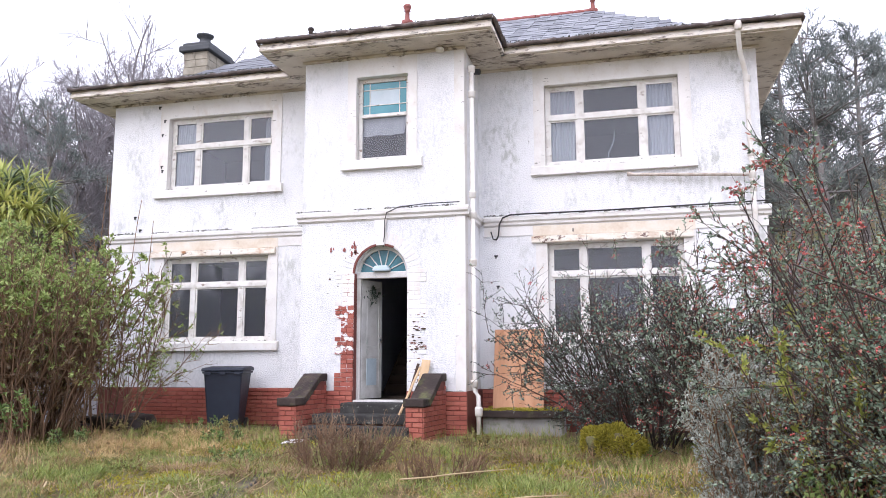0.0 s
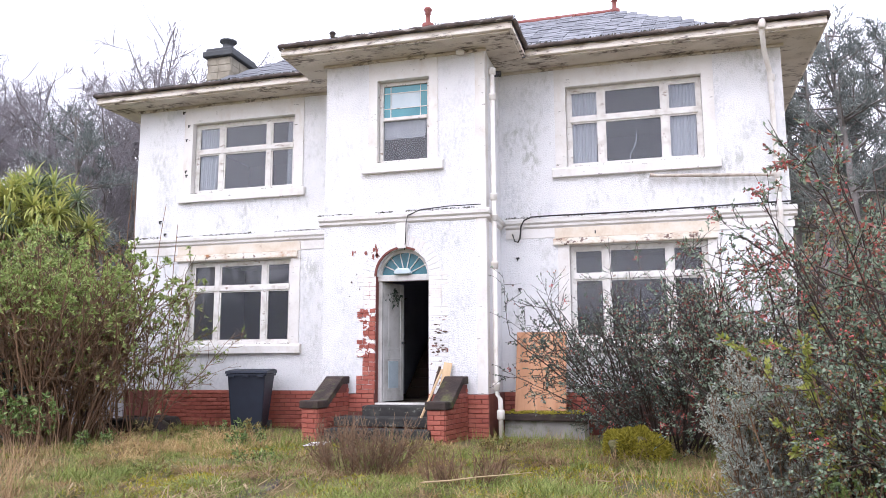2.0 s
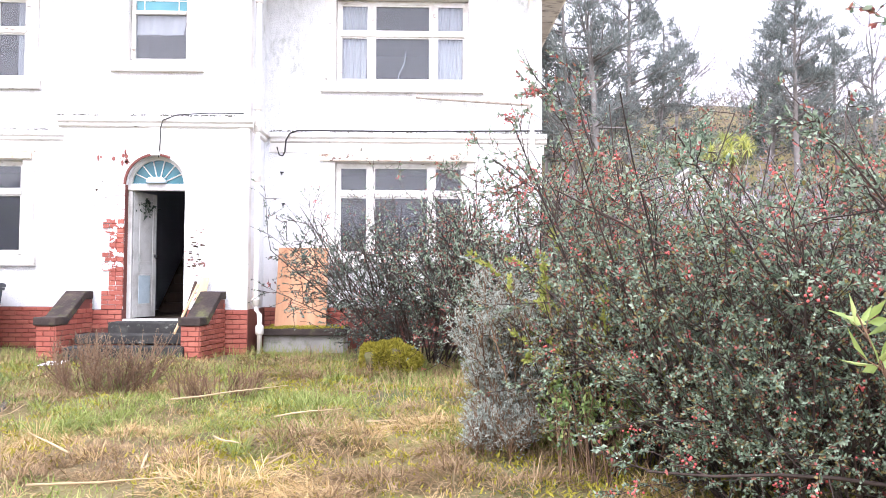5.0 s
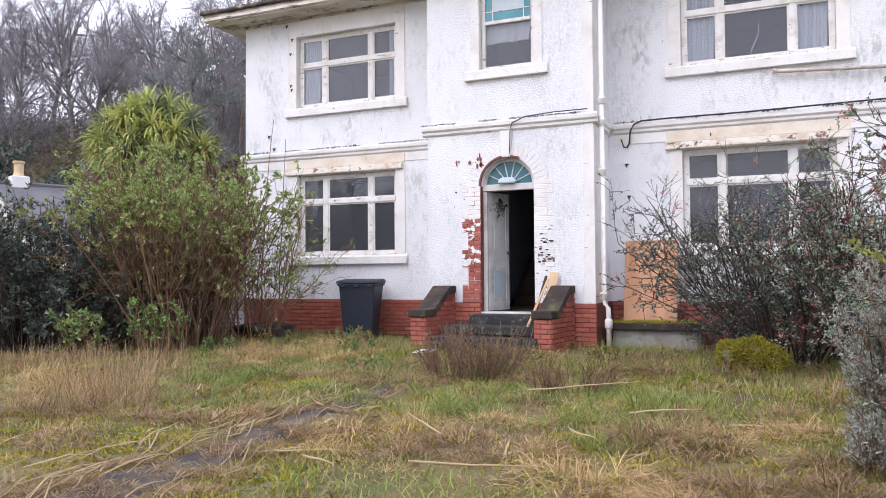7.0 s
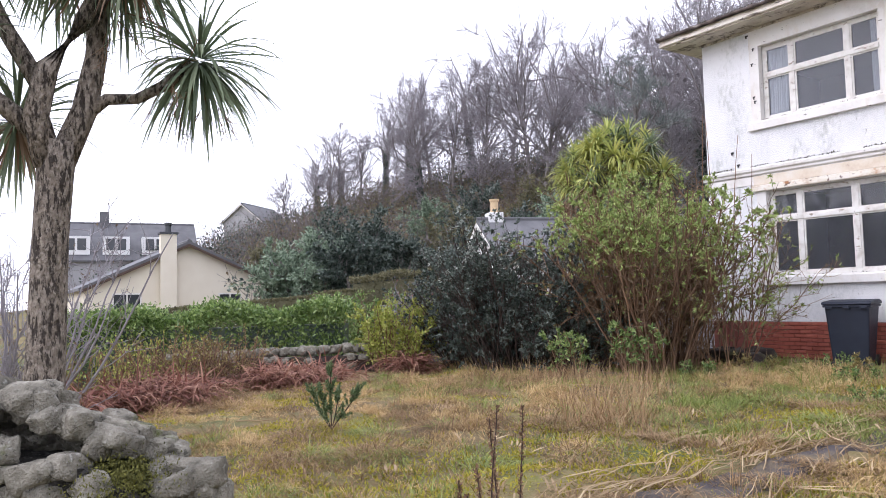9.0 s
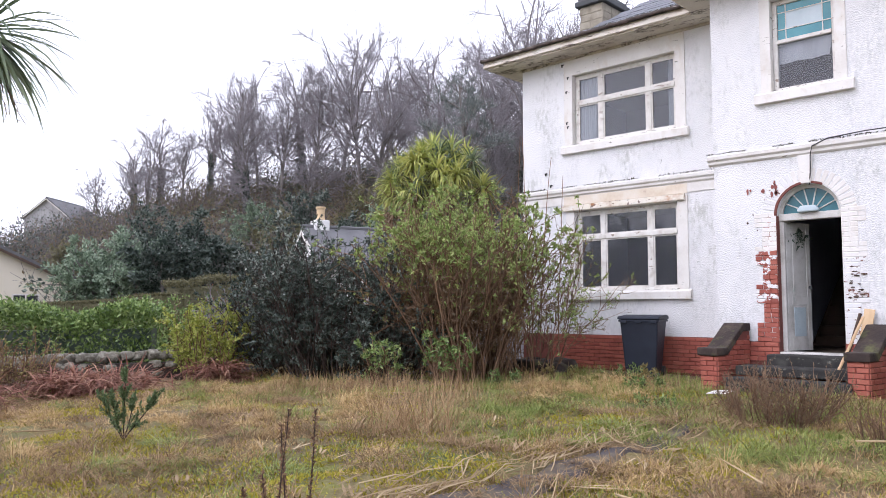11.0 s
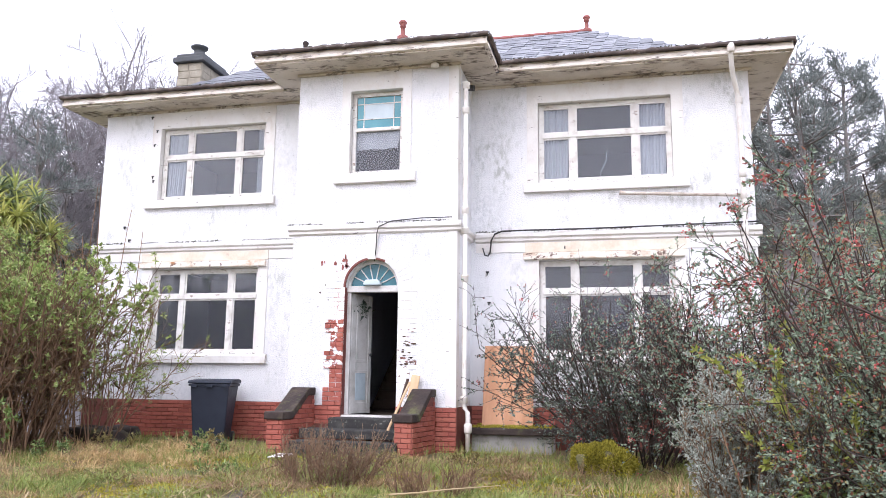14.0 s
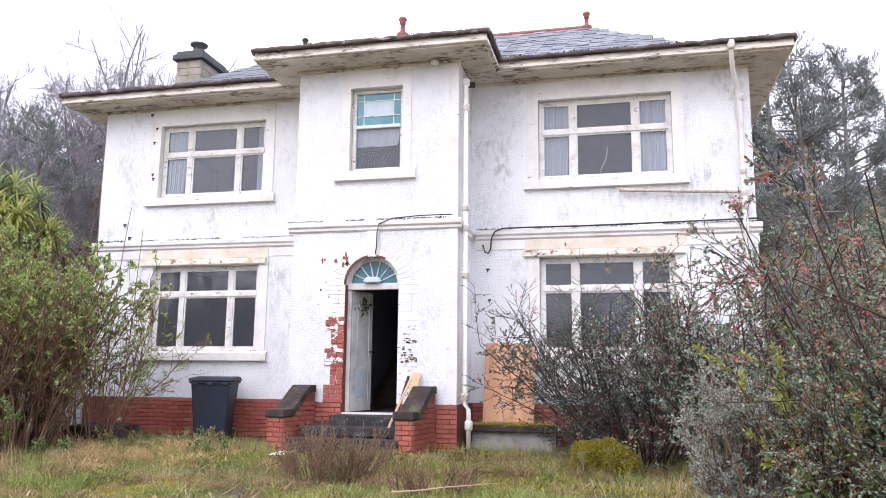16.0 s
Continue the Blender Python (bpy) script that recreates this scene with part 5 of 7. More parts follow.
def shrub(name, label, at, seed, stems, height, lean, levels, foliage, stem_mat, base=0.3, twig_r=0.004, stem_r=0.014, group="", extra=(), tips=0.15, aim=(0, 0), sag=0.03, whorl=1):
    """A many-stemmed shrub. levels: (count, length, spread, lo, up); foliage: (part name, label, material, count, leaf length, width, (z from, z to), level)."""
    rng = np.random.default_rng(seed)
    a = rng.uniform(0, 2 * np.pi, stems)
    rr = base * np.sqrt(rng.uniform(0, 1, stems))
    P0 = np.stack([rr * np.cos(a), rr * np.sin(a), np.full(stems, -0.08)], 1)
    a2 = a + rng.normal(size=stems) * 0.5
    le = lean * np.sqrt(rng.uniform(0.02, 1, stems))
    D0 = unit(np.stack([le * np.cos(a2) + aim[0], le * np.sin(a2) + aim[1], np.ones(stems)], 1))
    L0 = height * rng.uniform(0.65, 1.08, stems)
    lines = shoots(rng, P0, D0, L0, 7, 0.09, sag)
    all_levels, meshes = [lines], [rods(lines, stem_r, twig_r * 1.3, 4)]
    for k, (count, length, spread, lo, up) in enumerate(levels):
        p, d = off_shoots(rng, all_levels[-1], count, lo, 1.0, spread)
        ln = shoots(rng, p, d, length * rng.uniform(0.5, 1.2, count), 4, 0.14, up)
        all_levels.append(ln)
        meshes.append(rods(ln, twig_r * (1.4 if k == 0 else 1.0), twig_r * 0.5, 3))
    ob = thing(name, label, "shrub", at, group)
    V, F = merge(*meshes)
    part("branchwork", soup("branchwork", V, F), stem_mat, ob)
    for pname, plabel, material, count, ll, lw, (za, zb), lev in foliage:
        p, d = off_shoots(rng, all_levels[lev], int(count * 1.6), tips, 1.0, 0.9)
        ok = (p[:, 2] > za + 0.25 * rng.normal(size=len(p))) & (p[:, 2] < zb + 0.25 * rng.normal(size=len(p)))
        p, d = p[ok][:count // whorl], d[ok][:count // whorl]
        if whorl > 1:
            p, d = np.repeat(p, whorl, 0), np.repeat(d, whorl, 0)
            d = unit(0.7 * d + 0.65 * rng.normal(size=d.shape))
        V, F = blades(rng, p, d, ll * rng.uniform(0.6, 1.2, len(p)), lw * rng.uniform(0.7, 1.2, len(p)))
        o = part(pname, soup(pname, V, F), material, ob, plabel)
        if pname == "seed_fluff":
            tagged(o, kind="stuff")
    for pname, plabel, material, count, size in extra:
        p, d = off_shoots(rng, all_levels[-1], count, 0.3, 1.0, 0.8)
        bm = bmesh.new()
        bmesh.ops.create_icosphere(bm, subdivisions=1, radius=1)
        sv, sf = np.array([v.co[:] for v in bm.verts]), np.array([[v.index for v in f.verts] for f in bm.faces])
        bm.free()
        c = (p[:, None] + 0.021 * rng.normal(size=(count, 8, 3))).reshape(-1, 3)
        V = (c[:, None] + size * sv[None]).reshape(-1, 3)
        F = (np.arange(len(c))[:, None, None] * len(sv) + sf[None]).reshape(-1, 3)
        tagged(part(pname, soup(pname, V, F), material, ob, plabel), kind="stuff")
    return ob


def on_ground(x, y):
    return (x, y, ground_z(x, y))


# ---- shrubs in the garden ----
shrub("garden_shrub", "tall leggy shrub with green tips and bare brown stems", on_ground(-6.35, -3.1), 1, 130, 3.0, 0.42,
      [(900, 0.75, 0.6, 0.35, 0.06), (3000, 0.3, 0.65, 0.3, 0.05)],
      [("young_leaves", "fresh green leaves at the shoot tips", LEAF_LIGHT, 24000, 0.078, 0.032, (1.95, 9), 2), ("old_leaves", "olive and browning leaves", LEAF_OLIVE, 5000, 0.06, 0.025, (0.3, 3.0), 2), ("side_leaves", "fresh green leaves", LEAF_LIGHT, 1600, 0.07, 0.027, (0.6, 2.0), 2), ("dry_leaves", "withered brown leaves", LEAF_DRY, 6000, 0.055, 0.024, (0.0, 1.9), 2)], STEM, base=0.7, twig_r=0.006, stem_r=0.017, tips=0.6, whorl=6)
shrub("garden_shrub", "wiry straggling shrub with green leaves before the house corner", on_ground(-5.55, -2.3), 2, 34, 2.35, 0.55,
      [(220, 0.8, 0.6, 0.3, 0.02), (800, 0.35, 0.6, 0.3, 0.02)],
      [("young_leaves", "narrow green leaves", LEAF_LIGHT, 3600, 0.075, 0.026, (0.8, 9), 2), ("old_leaves", "olive leaves", LEAF_OLIVE, 1500, 0.06, 0.02, (0.2, 1.6), 2)], STEM, base=0.5, twig_r=0.0045, stem_r=0.011, whorl=4)
shrub("garden_shrub", "tangle of dark bare stems inside the leggy shrub", on_ground(-6.4, -3.0), 22, 70, 1.7, 0.4,
      [(500, 0.6, 0.6, 0.2, 0.0), (1500, 0.25, 0.6, 0.2, 0.0)], [("dry_leaves", "withered dark brown leaves", LEAF_DRY, 4000, 0.05, 0.024, (0.0, 2.0), 2)], STEM, base=0.7, twig_r=0.006, stem_r=0.014)
for k, (x, y) in enumerate(((-6.45, -5.0), (-5.6, -4.45))):
    shrub("garden_shrub", "low leafy green shrub at the foot of taller shrubs", on_ground(x, y), 21 + 50 * k, 12, 0.85, 0.35,
          [(80, 0.24, 0.6, 0.4, 0.1)], [("leaves", "fresh green leaves", LEAF_HEDGE, 700, 0.085, 0.03, (0.35, 9), 1)], STEM, base=0.2, twig_r=0.004, stem_r=0.008, tips=0.6, whorl=6)
shrub("evergreen_bush", "dense dark evergreen bush with pale flecked top", on_ground(-9.05, -3.75), 3, 110, 2.85, 0.72,
      [(900, 0.7, 0.6, 0.2, 0.0), (3200, 0.3, 0.7, 0.3, 0.0)],
      [("leaves", "small dark glossy leaves", LEAF_DARK, 40000, 0.075, 0.034, (-0.1, 9), 2), ("pale_leaves", "pale grey-white young leaves", LEAF_GREY, 2400, 0.07, 0.03, (2.1, 9), 2)], DARKSTEM, base=0.9, twig_r=0.005, stem_r=0.016, whorl=5)
shrub("evergreen_bush", "low dark evergreen bush between taller shrubs", on_ground(-7.7, -3.6), 44, 60, 1.35, 0.7,
      [(500, 0.5, 0.6, 0.2, 0.0), (1600, 0.25, 0.7, 0.3, 0.0)],
      [("leaves", "small dark glossy leaves", LEAF_DARK, 17000, 0.07, 0.032, (-0.1, 9), 2)], DARKSTEM, base=0.7, twig_r=0.005, stem_r=0.014, whorl=5)
shrub("evergreen_bush", "dense dark evergreen bush with greyish top", on_ground(-10.9, -3.5), 4, 80, 2.0, 0.75,
      [(600, 0.6, 0.6, 0.2, 0.0), (2200, 0.3, 0.7, 0.3, 0.0)],
      [("leaves", "small dark glossy leaves", LEAF_DARK, 24000, 0.075, 0.034, (-0.1, 9), 2)], DARKSTEM, base=0.8, twig_r=0.005, stem_r=0.016, whorl=5)
# before the right-hand window
# The lower leaves get a darker colour as painted shade within the shrub.
shrub("cotoneaster", "dark arching thorny shrub with sparse red berries", on_ground(3.2, -2.2), 5, 70, 2.5, 0.95,
      [(560, 0.85, 0.75, 0.2, -0.02), (3000, 0.3, 0.7, 0.2, 0.0)],
      [("leaves", "small dark grey-green leaves", LEAF_COT, 8000, 0.038, 0.019, (0.2, 9), 2), ("red_leaves", "reddening leaves", LEAF_RED, 1800, 0.04, 0.018, (0.6, 9), 2), ("dark_leaves", "leaves coloured dark low down for shade inside the shrub", LEAF_DARK, 26000, 0.042, 0.021, (-0.1, 2.1), 2)], DARKSTEM, base=0.55, twig_r=0.004, stem_r=0.015, sag=-0.03,
      extra=[("fruit", "small red berries", BERRY, 60, 0.009)])
shrub("cotoneaster", "sparse arching shrub with reddish leaves and thin stems", on_ground(4.6, -3.4), 6, 50, 2.6, 0.8,
      [(420, 0.9, 0.65, 0.3, 0.02), (1800, 0.34, 0.65, 0.25, 0.0)],
      [("leaves", "small grey-green leaves", LEAF_COT, 16000, 0.05, 0.025, (0.3, 9), 2), ("red_leaves", "reddening leaves", LEAF_RED, 5000, 0.045, 0.02, (0.9, 9), 2)], DARKSTEM, base=0.5, twig_r=0.0045, stem_r=0.014,
      extra=[("fruit", "small red berries", BERRY, 120, 0.009)])
# the big berried shrub beside the lawn
shrub("cotoneaster", "big sprawling shrub with small grey-green leaves and red berries", on_ground(5.95, -8.6), 7, 120, 1.95, 0.95,
      [(1100, 0.7, 0.6, 0.2, 0.0), (5200, 0.26, 0.6, 0.2, 0.0)],
      [("leaves", "small grey-green leaves", LEAF_COT, 120000, 0.029, 0.016, (-0.1, 9), 2), ("olive_leaves", "olive and yellowing leaves", LEAF_OLIVE, 16000, 0.03, 0.015, (0.0, 9), 2), ("red_leaves", "reddening leaves", LEAF_RED, 20000, 0.028, 0.014, (0.2, 9), 2)], DARKSTEM, base=0.8, twig_r=0.003, stem_r=0.012,
      extra=[("fruit", "clusters of red berries", BERRY, 230, 0.0072)])
shrub("cotoneaster", "long thorny sprays with red berries over the shrubs", on_ground(5.4, -8.0), 8, 40, 2.75, 0.62,
      [(240, 0.55, 0.7, 0.4, 0.0), (1000, 0.18, 0.7, 0.15, 0.0)],
      [("leaves", "small grey-green leaves", LEAF_COT, 20000, 0.03, 0.017, (0.5, 9), 2), ("red_leaves", "reddening leaves", LEAF_RED, 6000, 0.036, 0.018, (1.0, 9), 2)], DARKSTEM, base=0.7, twig_r=0.0032, stem_r=0.011,
      extra=[("fruit", "clusters of red berries", BERRY, 100, 0.0072)])
shrub("cotoneaster", "tall thin thorny sprays with red leaves above the shrubs", on_ground(5.6, -7.9), 28, 9, 3.2, 0.5,
      [(70, 0.7, 0.65, 0.4, 0.03), (340, 0.2, 0.6, 0.2, 0.0)],
      [("leaves", "small grey-green leaves", LEAF_COT, 2600, 0.036, 0.019, (1.0, 9), 2), ("red_leaves", "reddening leaves", LEAF_RED, 1300, 0.036, 0.018, (1.0, 9), 2)], DARKSTEM, base=0.8, twig_r=0.0035, stem_r=0.011,
      extra=[("fruit", "clusters of red berries", BERRY, 45, 0.008)])
shrub("cotoneaster", "dense berried shrub at the garden edge", on_ground(7.9, -9.0), 9, 100, 2.0, 0.95,
      [(800, 0.7, 0.6, 0.2, 0.0), (3400, 0.26, 0.6, 0.2, 0.0)],
      [("leaves", "small grey-green leaves", LEAF_COT, 50000, 0.031, 0.017, (-0.1, 9), 2), ("red_leaves", "reddening leaves", LEAF_RED, 5000, 0.036, 0.018, (0.2, 9), 2)], DARKSTEM, base=0.8, twig_r=0.0032, stem_r=0.012,
      extra=[("fruit", "clusters of red berries", BERRY, 160, 0.008)])
shrub("cotoneaster", "long arching dark thorny branches leaning over the lawn edge", on_ground(7.0, -9.2), 95, 20, 3.0, 0.4,
      [(240, 0.5, 0.55, 0.15, 0.0), (1500, 0.13, 0.7, 0.1, 0.0)],
      [("leaves", "small grey-green leaves", LEAF_COT, 10000, 0.036, 0.019, (0.3, 9), 2), ("red_leaves", "reddening leaves", LEAF_RED, 2600, 0.034, 0.017, (0.5, 9), 2)], DARKSTEM, base=0.7, twig_r=0.004, stem_r=0.018, aim=(-0.75, 0.15), sag=-0.02,
      extra=[("fruit", "clusters of red berries", BERRY, 70, 0.0075)])
shrub("silver_bush", "soft silver-grey heathery bush", on_ground(3.92, -7.2), 10, 40, 1.3, 0.16,
      [(520, 0.28, 0.5, 0.2, 0.08), (2400, 0.11, 0.5, 0.2, 0.1)],
      [("needles", "fine silver-grey needle leaves", LEAF_GREY, 26000, 0.036, 0.01, (0.0, 9), 2)], STEM, base=0.2, twig_r=0.003, stem_r=0.008)
shrub("silver_bush", "low blue-grey bush at the lawn edge", on_ground(3.8, -7.5), 11, 18, 0.36, 0.3,
      [(340, 0.22, 0.5, 0.2, 0.08), (900, 0.1, 0.5, 0.2, 0.1)],
      [("needles", "fine silver-grey needle leaves", LEAF_GREY, 6000, 0.036, 0.01, (-0.1, 9), 2)], STEM, base=0.22, twig_r=0.003, stem_r=0.007)
shrub("leafy_bush", "yellow-green leafy shoots among berried shrubs", on_ground(4.55, -7.9), 12, 18, 1.65, 0.3,
      [(90, 0.3, 0.6, 0.35, 0.05)], [("leaves", "yellow-green leaves", LEAF_YEL, 2600, 0.05, 0.024, (0.7, 9), 1)], STEM, base=0.35, twig_r=0.003, stem_r=0.006)
shrub("cotoneaster", "dark fine-twigged shrub behind a silver bush", on_ground(4.85, -7.3), 91, 90, 1.4, 0.6,
      [(800, 0.5, 0.6, 0.2, 0.0), (3200, 0.2, 0.6, 0.2, 0.0)],
      [("leaves", "small grey-green leaves", LEAF_COT, 11000, 0.03, 0.016, (0.1, 9), 2), ("olive_leaves", "olive leaves", LEAF_OLIVE, 7000, 0.035, 0.017, (0.3, 9), 2), ("red_leaves", "reddening leaves", LEAF_RED, 2500, 0.034, 0.017, (0.3, 9), 2)], DARKSTEM, base=0.5, twig_r=0.003, stem_r=0.01)
shrub("cotoneaster", "long arching dark sprays of small leaves and berries", on_ground(6.8, -8.7), 92, 40, 2.4, 1.4,
      [(420, 0.5, 0.5, 0.2, -0.03), (1500, 0.16, 0.6, 0.2, 0.0)],
      [("leaves", "small grey-green leaves", LEAF_COT, 11000, 0.034, 0.018, (0.2, 9), 2), ("red_leaves", "reddening leaves", LEAF_RED, 3000, 0.034, 0.018, (0.4, 9), 2)], DARKSTEM, base=0.6, twig_r=0.0034, stem_r=0.013,
      extra=[("fruit", "clusters of red berries", BERRY, 70, 0.008)])
shrub("leafy_bush", "bright green leafy bush low among shrubs", on_ground(4.3, -8.25), 13, 18, 0.72, 0.35,
      [(110, 0.2, 0.6, 0.35, 0.05)], [("leaves", "mid-green leaves", LEAF_HEDGE, 900, 0.05, 0.024, (0.2, 9), 1)], STEM, base=0.2, twig_r=0.003, stem_r=0.006)
shrub("leafy_bush", "single fresh green shoot at the garden edge", on_ground(5.36, -10.75), 14, 3, 1.55, 0.03,
      [(10, 0.14, 0.6, 0.7, 0.1)], [("leaves", "pale green leaves", LEAF_LIGHT, 60, 0.13, 0.035, (1.2, 9), 1)], STEM, base=0.05, twig_r=0.003, stem_r=0.006)
shrub("dry_bush", "dead brown twiggy plant on the lawn", on_ground(-0.35, -4.7), 15, 70, 0.7, 0.75,
      [(1000, 0.24, 0.5, 0.25, 0.1)], [("seed_fluff", "brown dried seed heads", LEAF_DRY, 3000, 0.03, 0.014, (0.1, 9), 1)], STEM, base=0.42, twig_r=0.003, stem_r=0.005)
shrub("dry_bush", "dead brown twiggy plant on the lawn", on_ground(1.0, -5.3), 16, 60, 0.4, 0.8,
      [(320, 0.18, 0.45, 0.3, 0.1)], [("seed_fluff", "brown dried seed heads", LEAF_OLIVE, 400, 0.025, 0.012, (0.1, 9), 1)], STEM, base=0.4, twig_r=0.003, stem_r=0.005)
for k, (x, y, h) in enumerate(((-3.4, -2.3, 0.3), (-2.9, -2.9, 0.26), (-4.7, -2.5, 0.32), (-3.9, -1.7, 0.34), (-0.1, -3.3, 0.22), (-2.1, -4.1, 0.22), (0.9, -2.7, 0.26), (-5.1, -3.5, 0.3), (-3.0, -5.2, 0.22))):
    shrub("weed_plant", "low dark green weed growing in the rough lawn", on_ground(x, y), 600 + k, 14, h, 0.9,
          [(60, 0.14, 0.6, 0.3, 0.05)], [("leaves", "small dark green leaves", LEAF_HEDGE if k % 2 else LEAF_OLIVE, 420, 0.055, 0.026, (0.0, 9), 1)], DARKSTEM, base=0.22, twig_r=0.002, stem_r=0.004, group="lawn weeds")
shrub("yellow_shrub", "yellow-green variegated shrub by the boundary wall", spot(-60.2, 17.2), 17, 60, 1.5, 0.55,
      [(420, 0.4, 0.6, 0.2, 0.05)], [("leaves", "yellow-green leaves", LEAF_YEL, 8000, 0.085, 0.04, (0.1, 9), 1)], STEM, base=0.5, twig_r=0.005, stem_r=0.01)
shrub("bare_bush", "purple-brown leafless bush by the wall", spot(-56.5, 18.5), 18, 120, 1.7, 0.7,
      [(900, 0.5, 0.5, 0.2, 0.05), (2600, 0.2, 0.5, 0.2, 0.0)], [("leaves", "few dull red leaves", LEAF_RED, 1500, 0.05, 0.025, (0.2, 9), 2)], TWIG, base=0.8, twig_r=0.006, stem_r=0.012)
shrub("bare_bush", "tall leafless grey-brown bush beyond the palm", spot(-86.5, 9.4), 181, 26, 2.7, 0.45,
      [(200, 0.7, 0.55, 0.2, 0.05), (800, 0.3, 0.55, 0.2, 0.0)], [("leaves", "few withered leaves", LEAF_DRY, 300, 0.05, 0.025, (0.2, 9), 2)], TWIG, base=0.35, twig_r=0.005, stem_r=0.02)
for k, (az, r, h) in enumerate(((9.5, 19, 3.2), (13, 20, 3.4), (17, 19, 3.3), (21.5, 18, 3.2), (26, 17, 3.0), (11, 26, 4.0), (15.5, 27, 4.2))):
    shrub("barberry_thicket", "leafless purple-brown thicket beyond the garden shrubs", spot(az, r), 800 + k, 70, h, 0.6, [(700, 0.9, 0.5, 0.2, 0.03), (2000, 0.35, 0.5, 0.2, 0.0)], [("leaves", "few dull red leaves", LEAF_RED, 2200, 0.07, 0.035, (0.5, 9), 2), ("dull_leaves", "dull green-brown leaves", LEAF_OLIVE, 1500, 0.08, 0.04, (0.2, 9), 2)], TWIG, base=1.0, twig_r=0.008, stem_r=0.018)
for k, (az, r, h) in enumerate(((-62.6, 27, 1.9), (-65.0, 26, 1.5), (-58.5, 30, 2.0), (-56.0, 27, 1.6))):
    shrub("clipped_bush", "rounded green garden bush", spot(az, r), 30 + k, 50, h, 0.55, [(420, 0.45, 0.6, 0.2, 0.0)], [("leaves", "mid-green leaves", LEAF_HEDGE, 5200, 0.12, 0.06, (0.0, 9), 1)], STEM, base=0.6, twig_r=0.006, stem_r=0.012)


def dead_stalks(x, y, h, seed, lean=0.06):
    rng = np.random.default_rng(seed)
    ob = thing("dead_flower_stalk", "dead dark brown flower stalk with dry seed pods", "plant", on_ground(x, y), group="dead stalks")
    ln = shoots(rng, np.array([[0, 0, -0.05]]), unit(np.array([[lean * rng.normal(), lean * rng.normal(), 1.0]])), np.array([h]), 8, 0.03, 0.02)
    part("stem", soup("stem", *rods(ln, 0.007, 0.003, 5)), DARKSTEM, ob)
    p, d = off_shoots(rng, ln, 170, 0.35, 1.0, 0.9)
    tagged(part("seed_fluff", soup("seed_fluff", *blades(rng, p, d, 0.028, 0.012)), STEM, ob, "dry brown seed pods"), kind="stuff")


for k, (az, r, h) in enumerate(((-56.6, 4.65, 1.0), (-54.4, 4.75, 0.95), (-58.3, 4.35, 0.66), (-60.4, 4.3, 0.6), (-57.4, 4.3, 0.74), (-56.0, 4.75, 0.9), (-59.4, 4.5, 0.5), (-83, 7.5, 0.9))):
    x, y, z = spot(az, r)
    dead_stalks(x, y, h, 60 + k)


def conifer_sprig(x, y):
    rng = np.random.default_rng(77)
    ob = thing("conifer_seedling", "small dark green conifer seedling on the lawn", "plant", on_ground(x, y))
    st = shoots(rng, np.zeros((5, 3)), unit(np.array([[0, 0, 1], [0.6, 0.5, 1], [-0.6, -0.4, 1], [0.3, -0.5, 1], [-0.4, 0.5, 1.0]])), np.array([0.72, 0.55, 0.5, 0.45, 0.5]), 6, 0.04, 0.03)
    p, d = off_shoots(rng, st, 60, 0.2, 1, 0.5)
    tw = shoots(rng, p, unit(d + np.array((0, 0, 0.4))), np.full(60, 0.14), 3, 0.1, 0.1)
    part("branchwork", soup("branchwork", *merge(rods(st, 0.009, 0.003, 4), rods(tw, 0.004, 0.002, 3))), DARKSTEM, ob)
    p, d = off_shoots(rng, tw, 3000, 0.0, 1, 0.7)
    part("needles", soup("needles", *blades(rng, p, d, 0.045, 0.012)), SEEDLING, ob)


conifer_sprig(-5.5, -9.72)


def tall_canes():
    """Bare canes standing up in front of the wall."""
    rng = np.random.default_rng(19)
    for x, y, h in ((-6.95, -0.9, 4.7), (-6.55, -0.8, 4.6), (-6.35, -0.85, 4.2), (-6.0, -0.7, 3.8), (-6.7, -1.1, 3.6)):
        ln = shoots(rng, np.array([[0, 0, -0.05]]), np.array([[0.03, 0, 1.0]]), np.array([h + 0.2]), 9, 0.02, 0.03)
        ob = whole("bare_cane", soup("bare_cane", *rods(ln, 0.014, 0.006, 5)), STEM, "tall bare brown cane before the house wall", "plant", group="tall bare canes")
        ob.location = on_ground(x, y)


tall_canes()

# ---- palms ----
def palm_head(rng, c, n, length, width, tilt=(0, 0, 0.4), droop=0.16):
    d = unit(rng.normal(size=(n, 3)) + np.array(tilt))
    return swords(rng, np.asarray(c) + 0.05 * d, d, length * rng.uniform(0.75, 1.1, n), width, droop * rng.uniform(0.4, 1.5, n), 5)


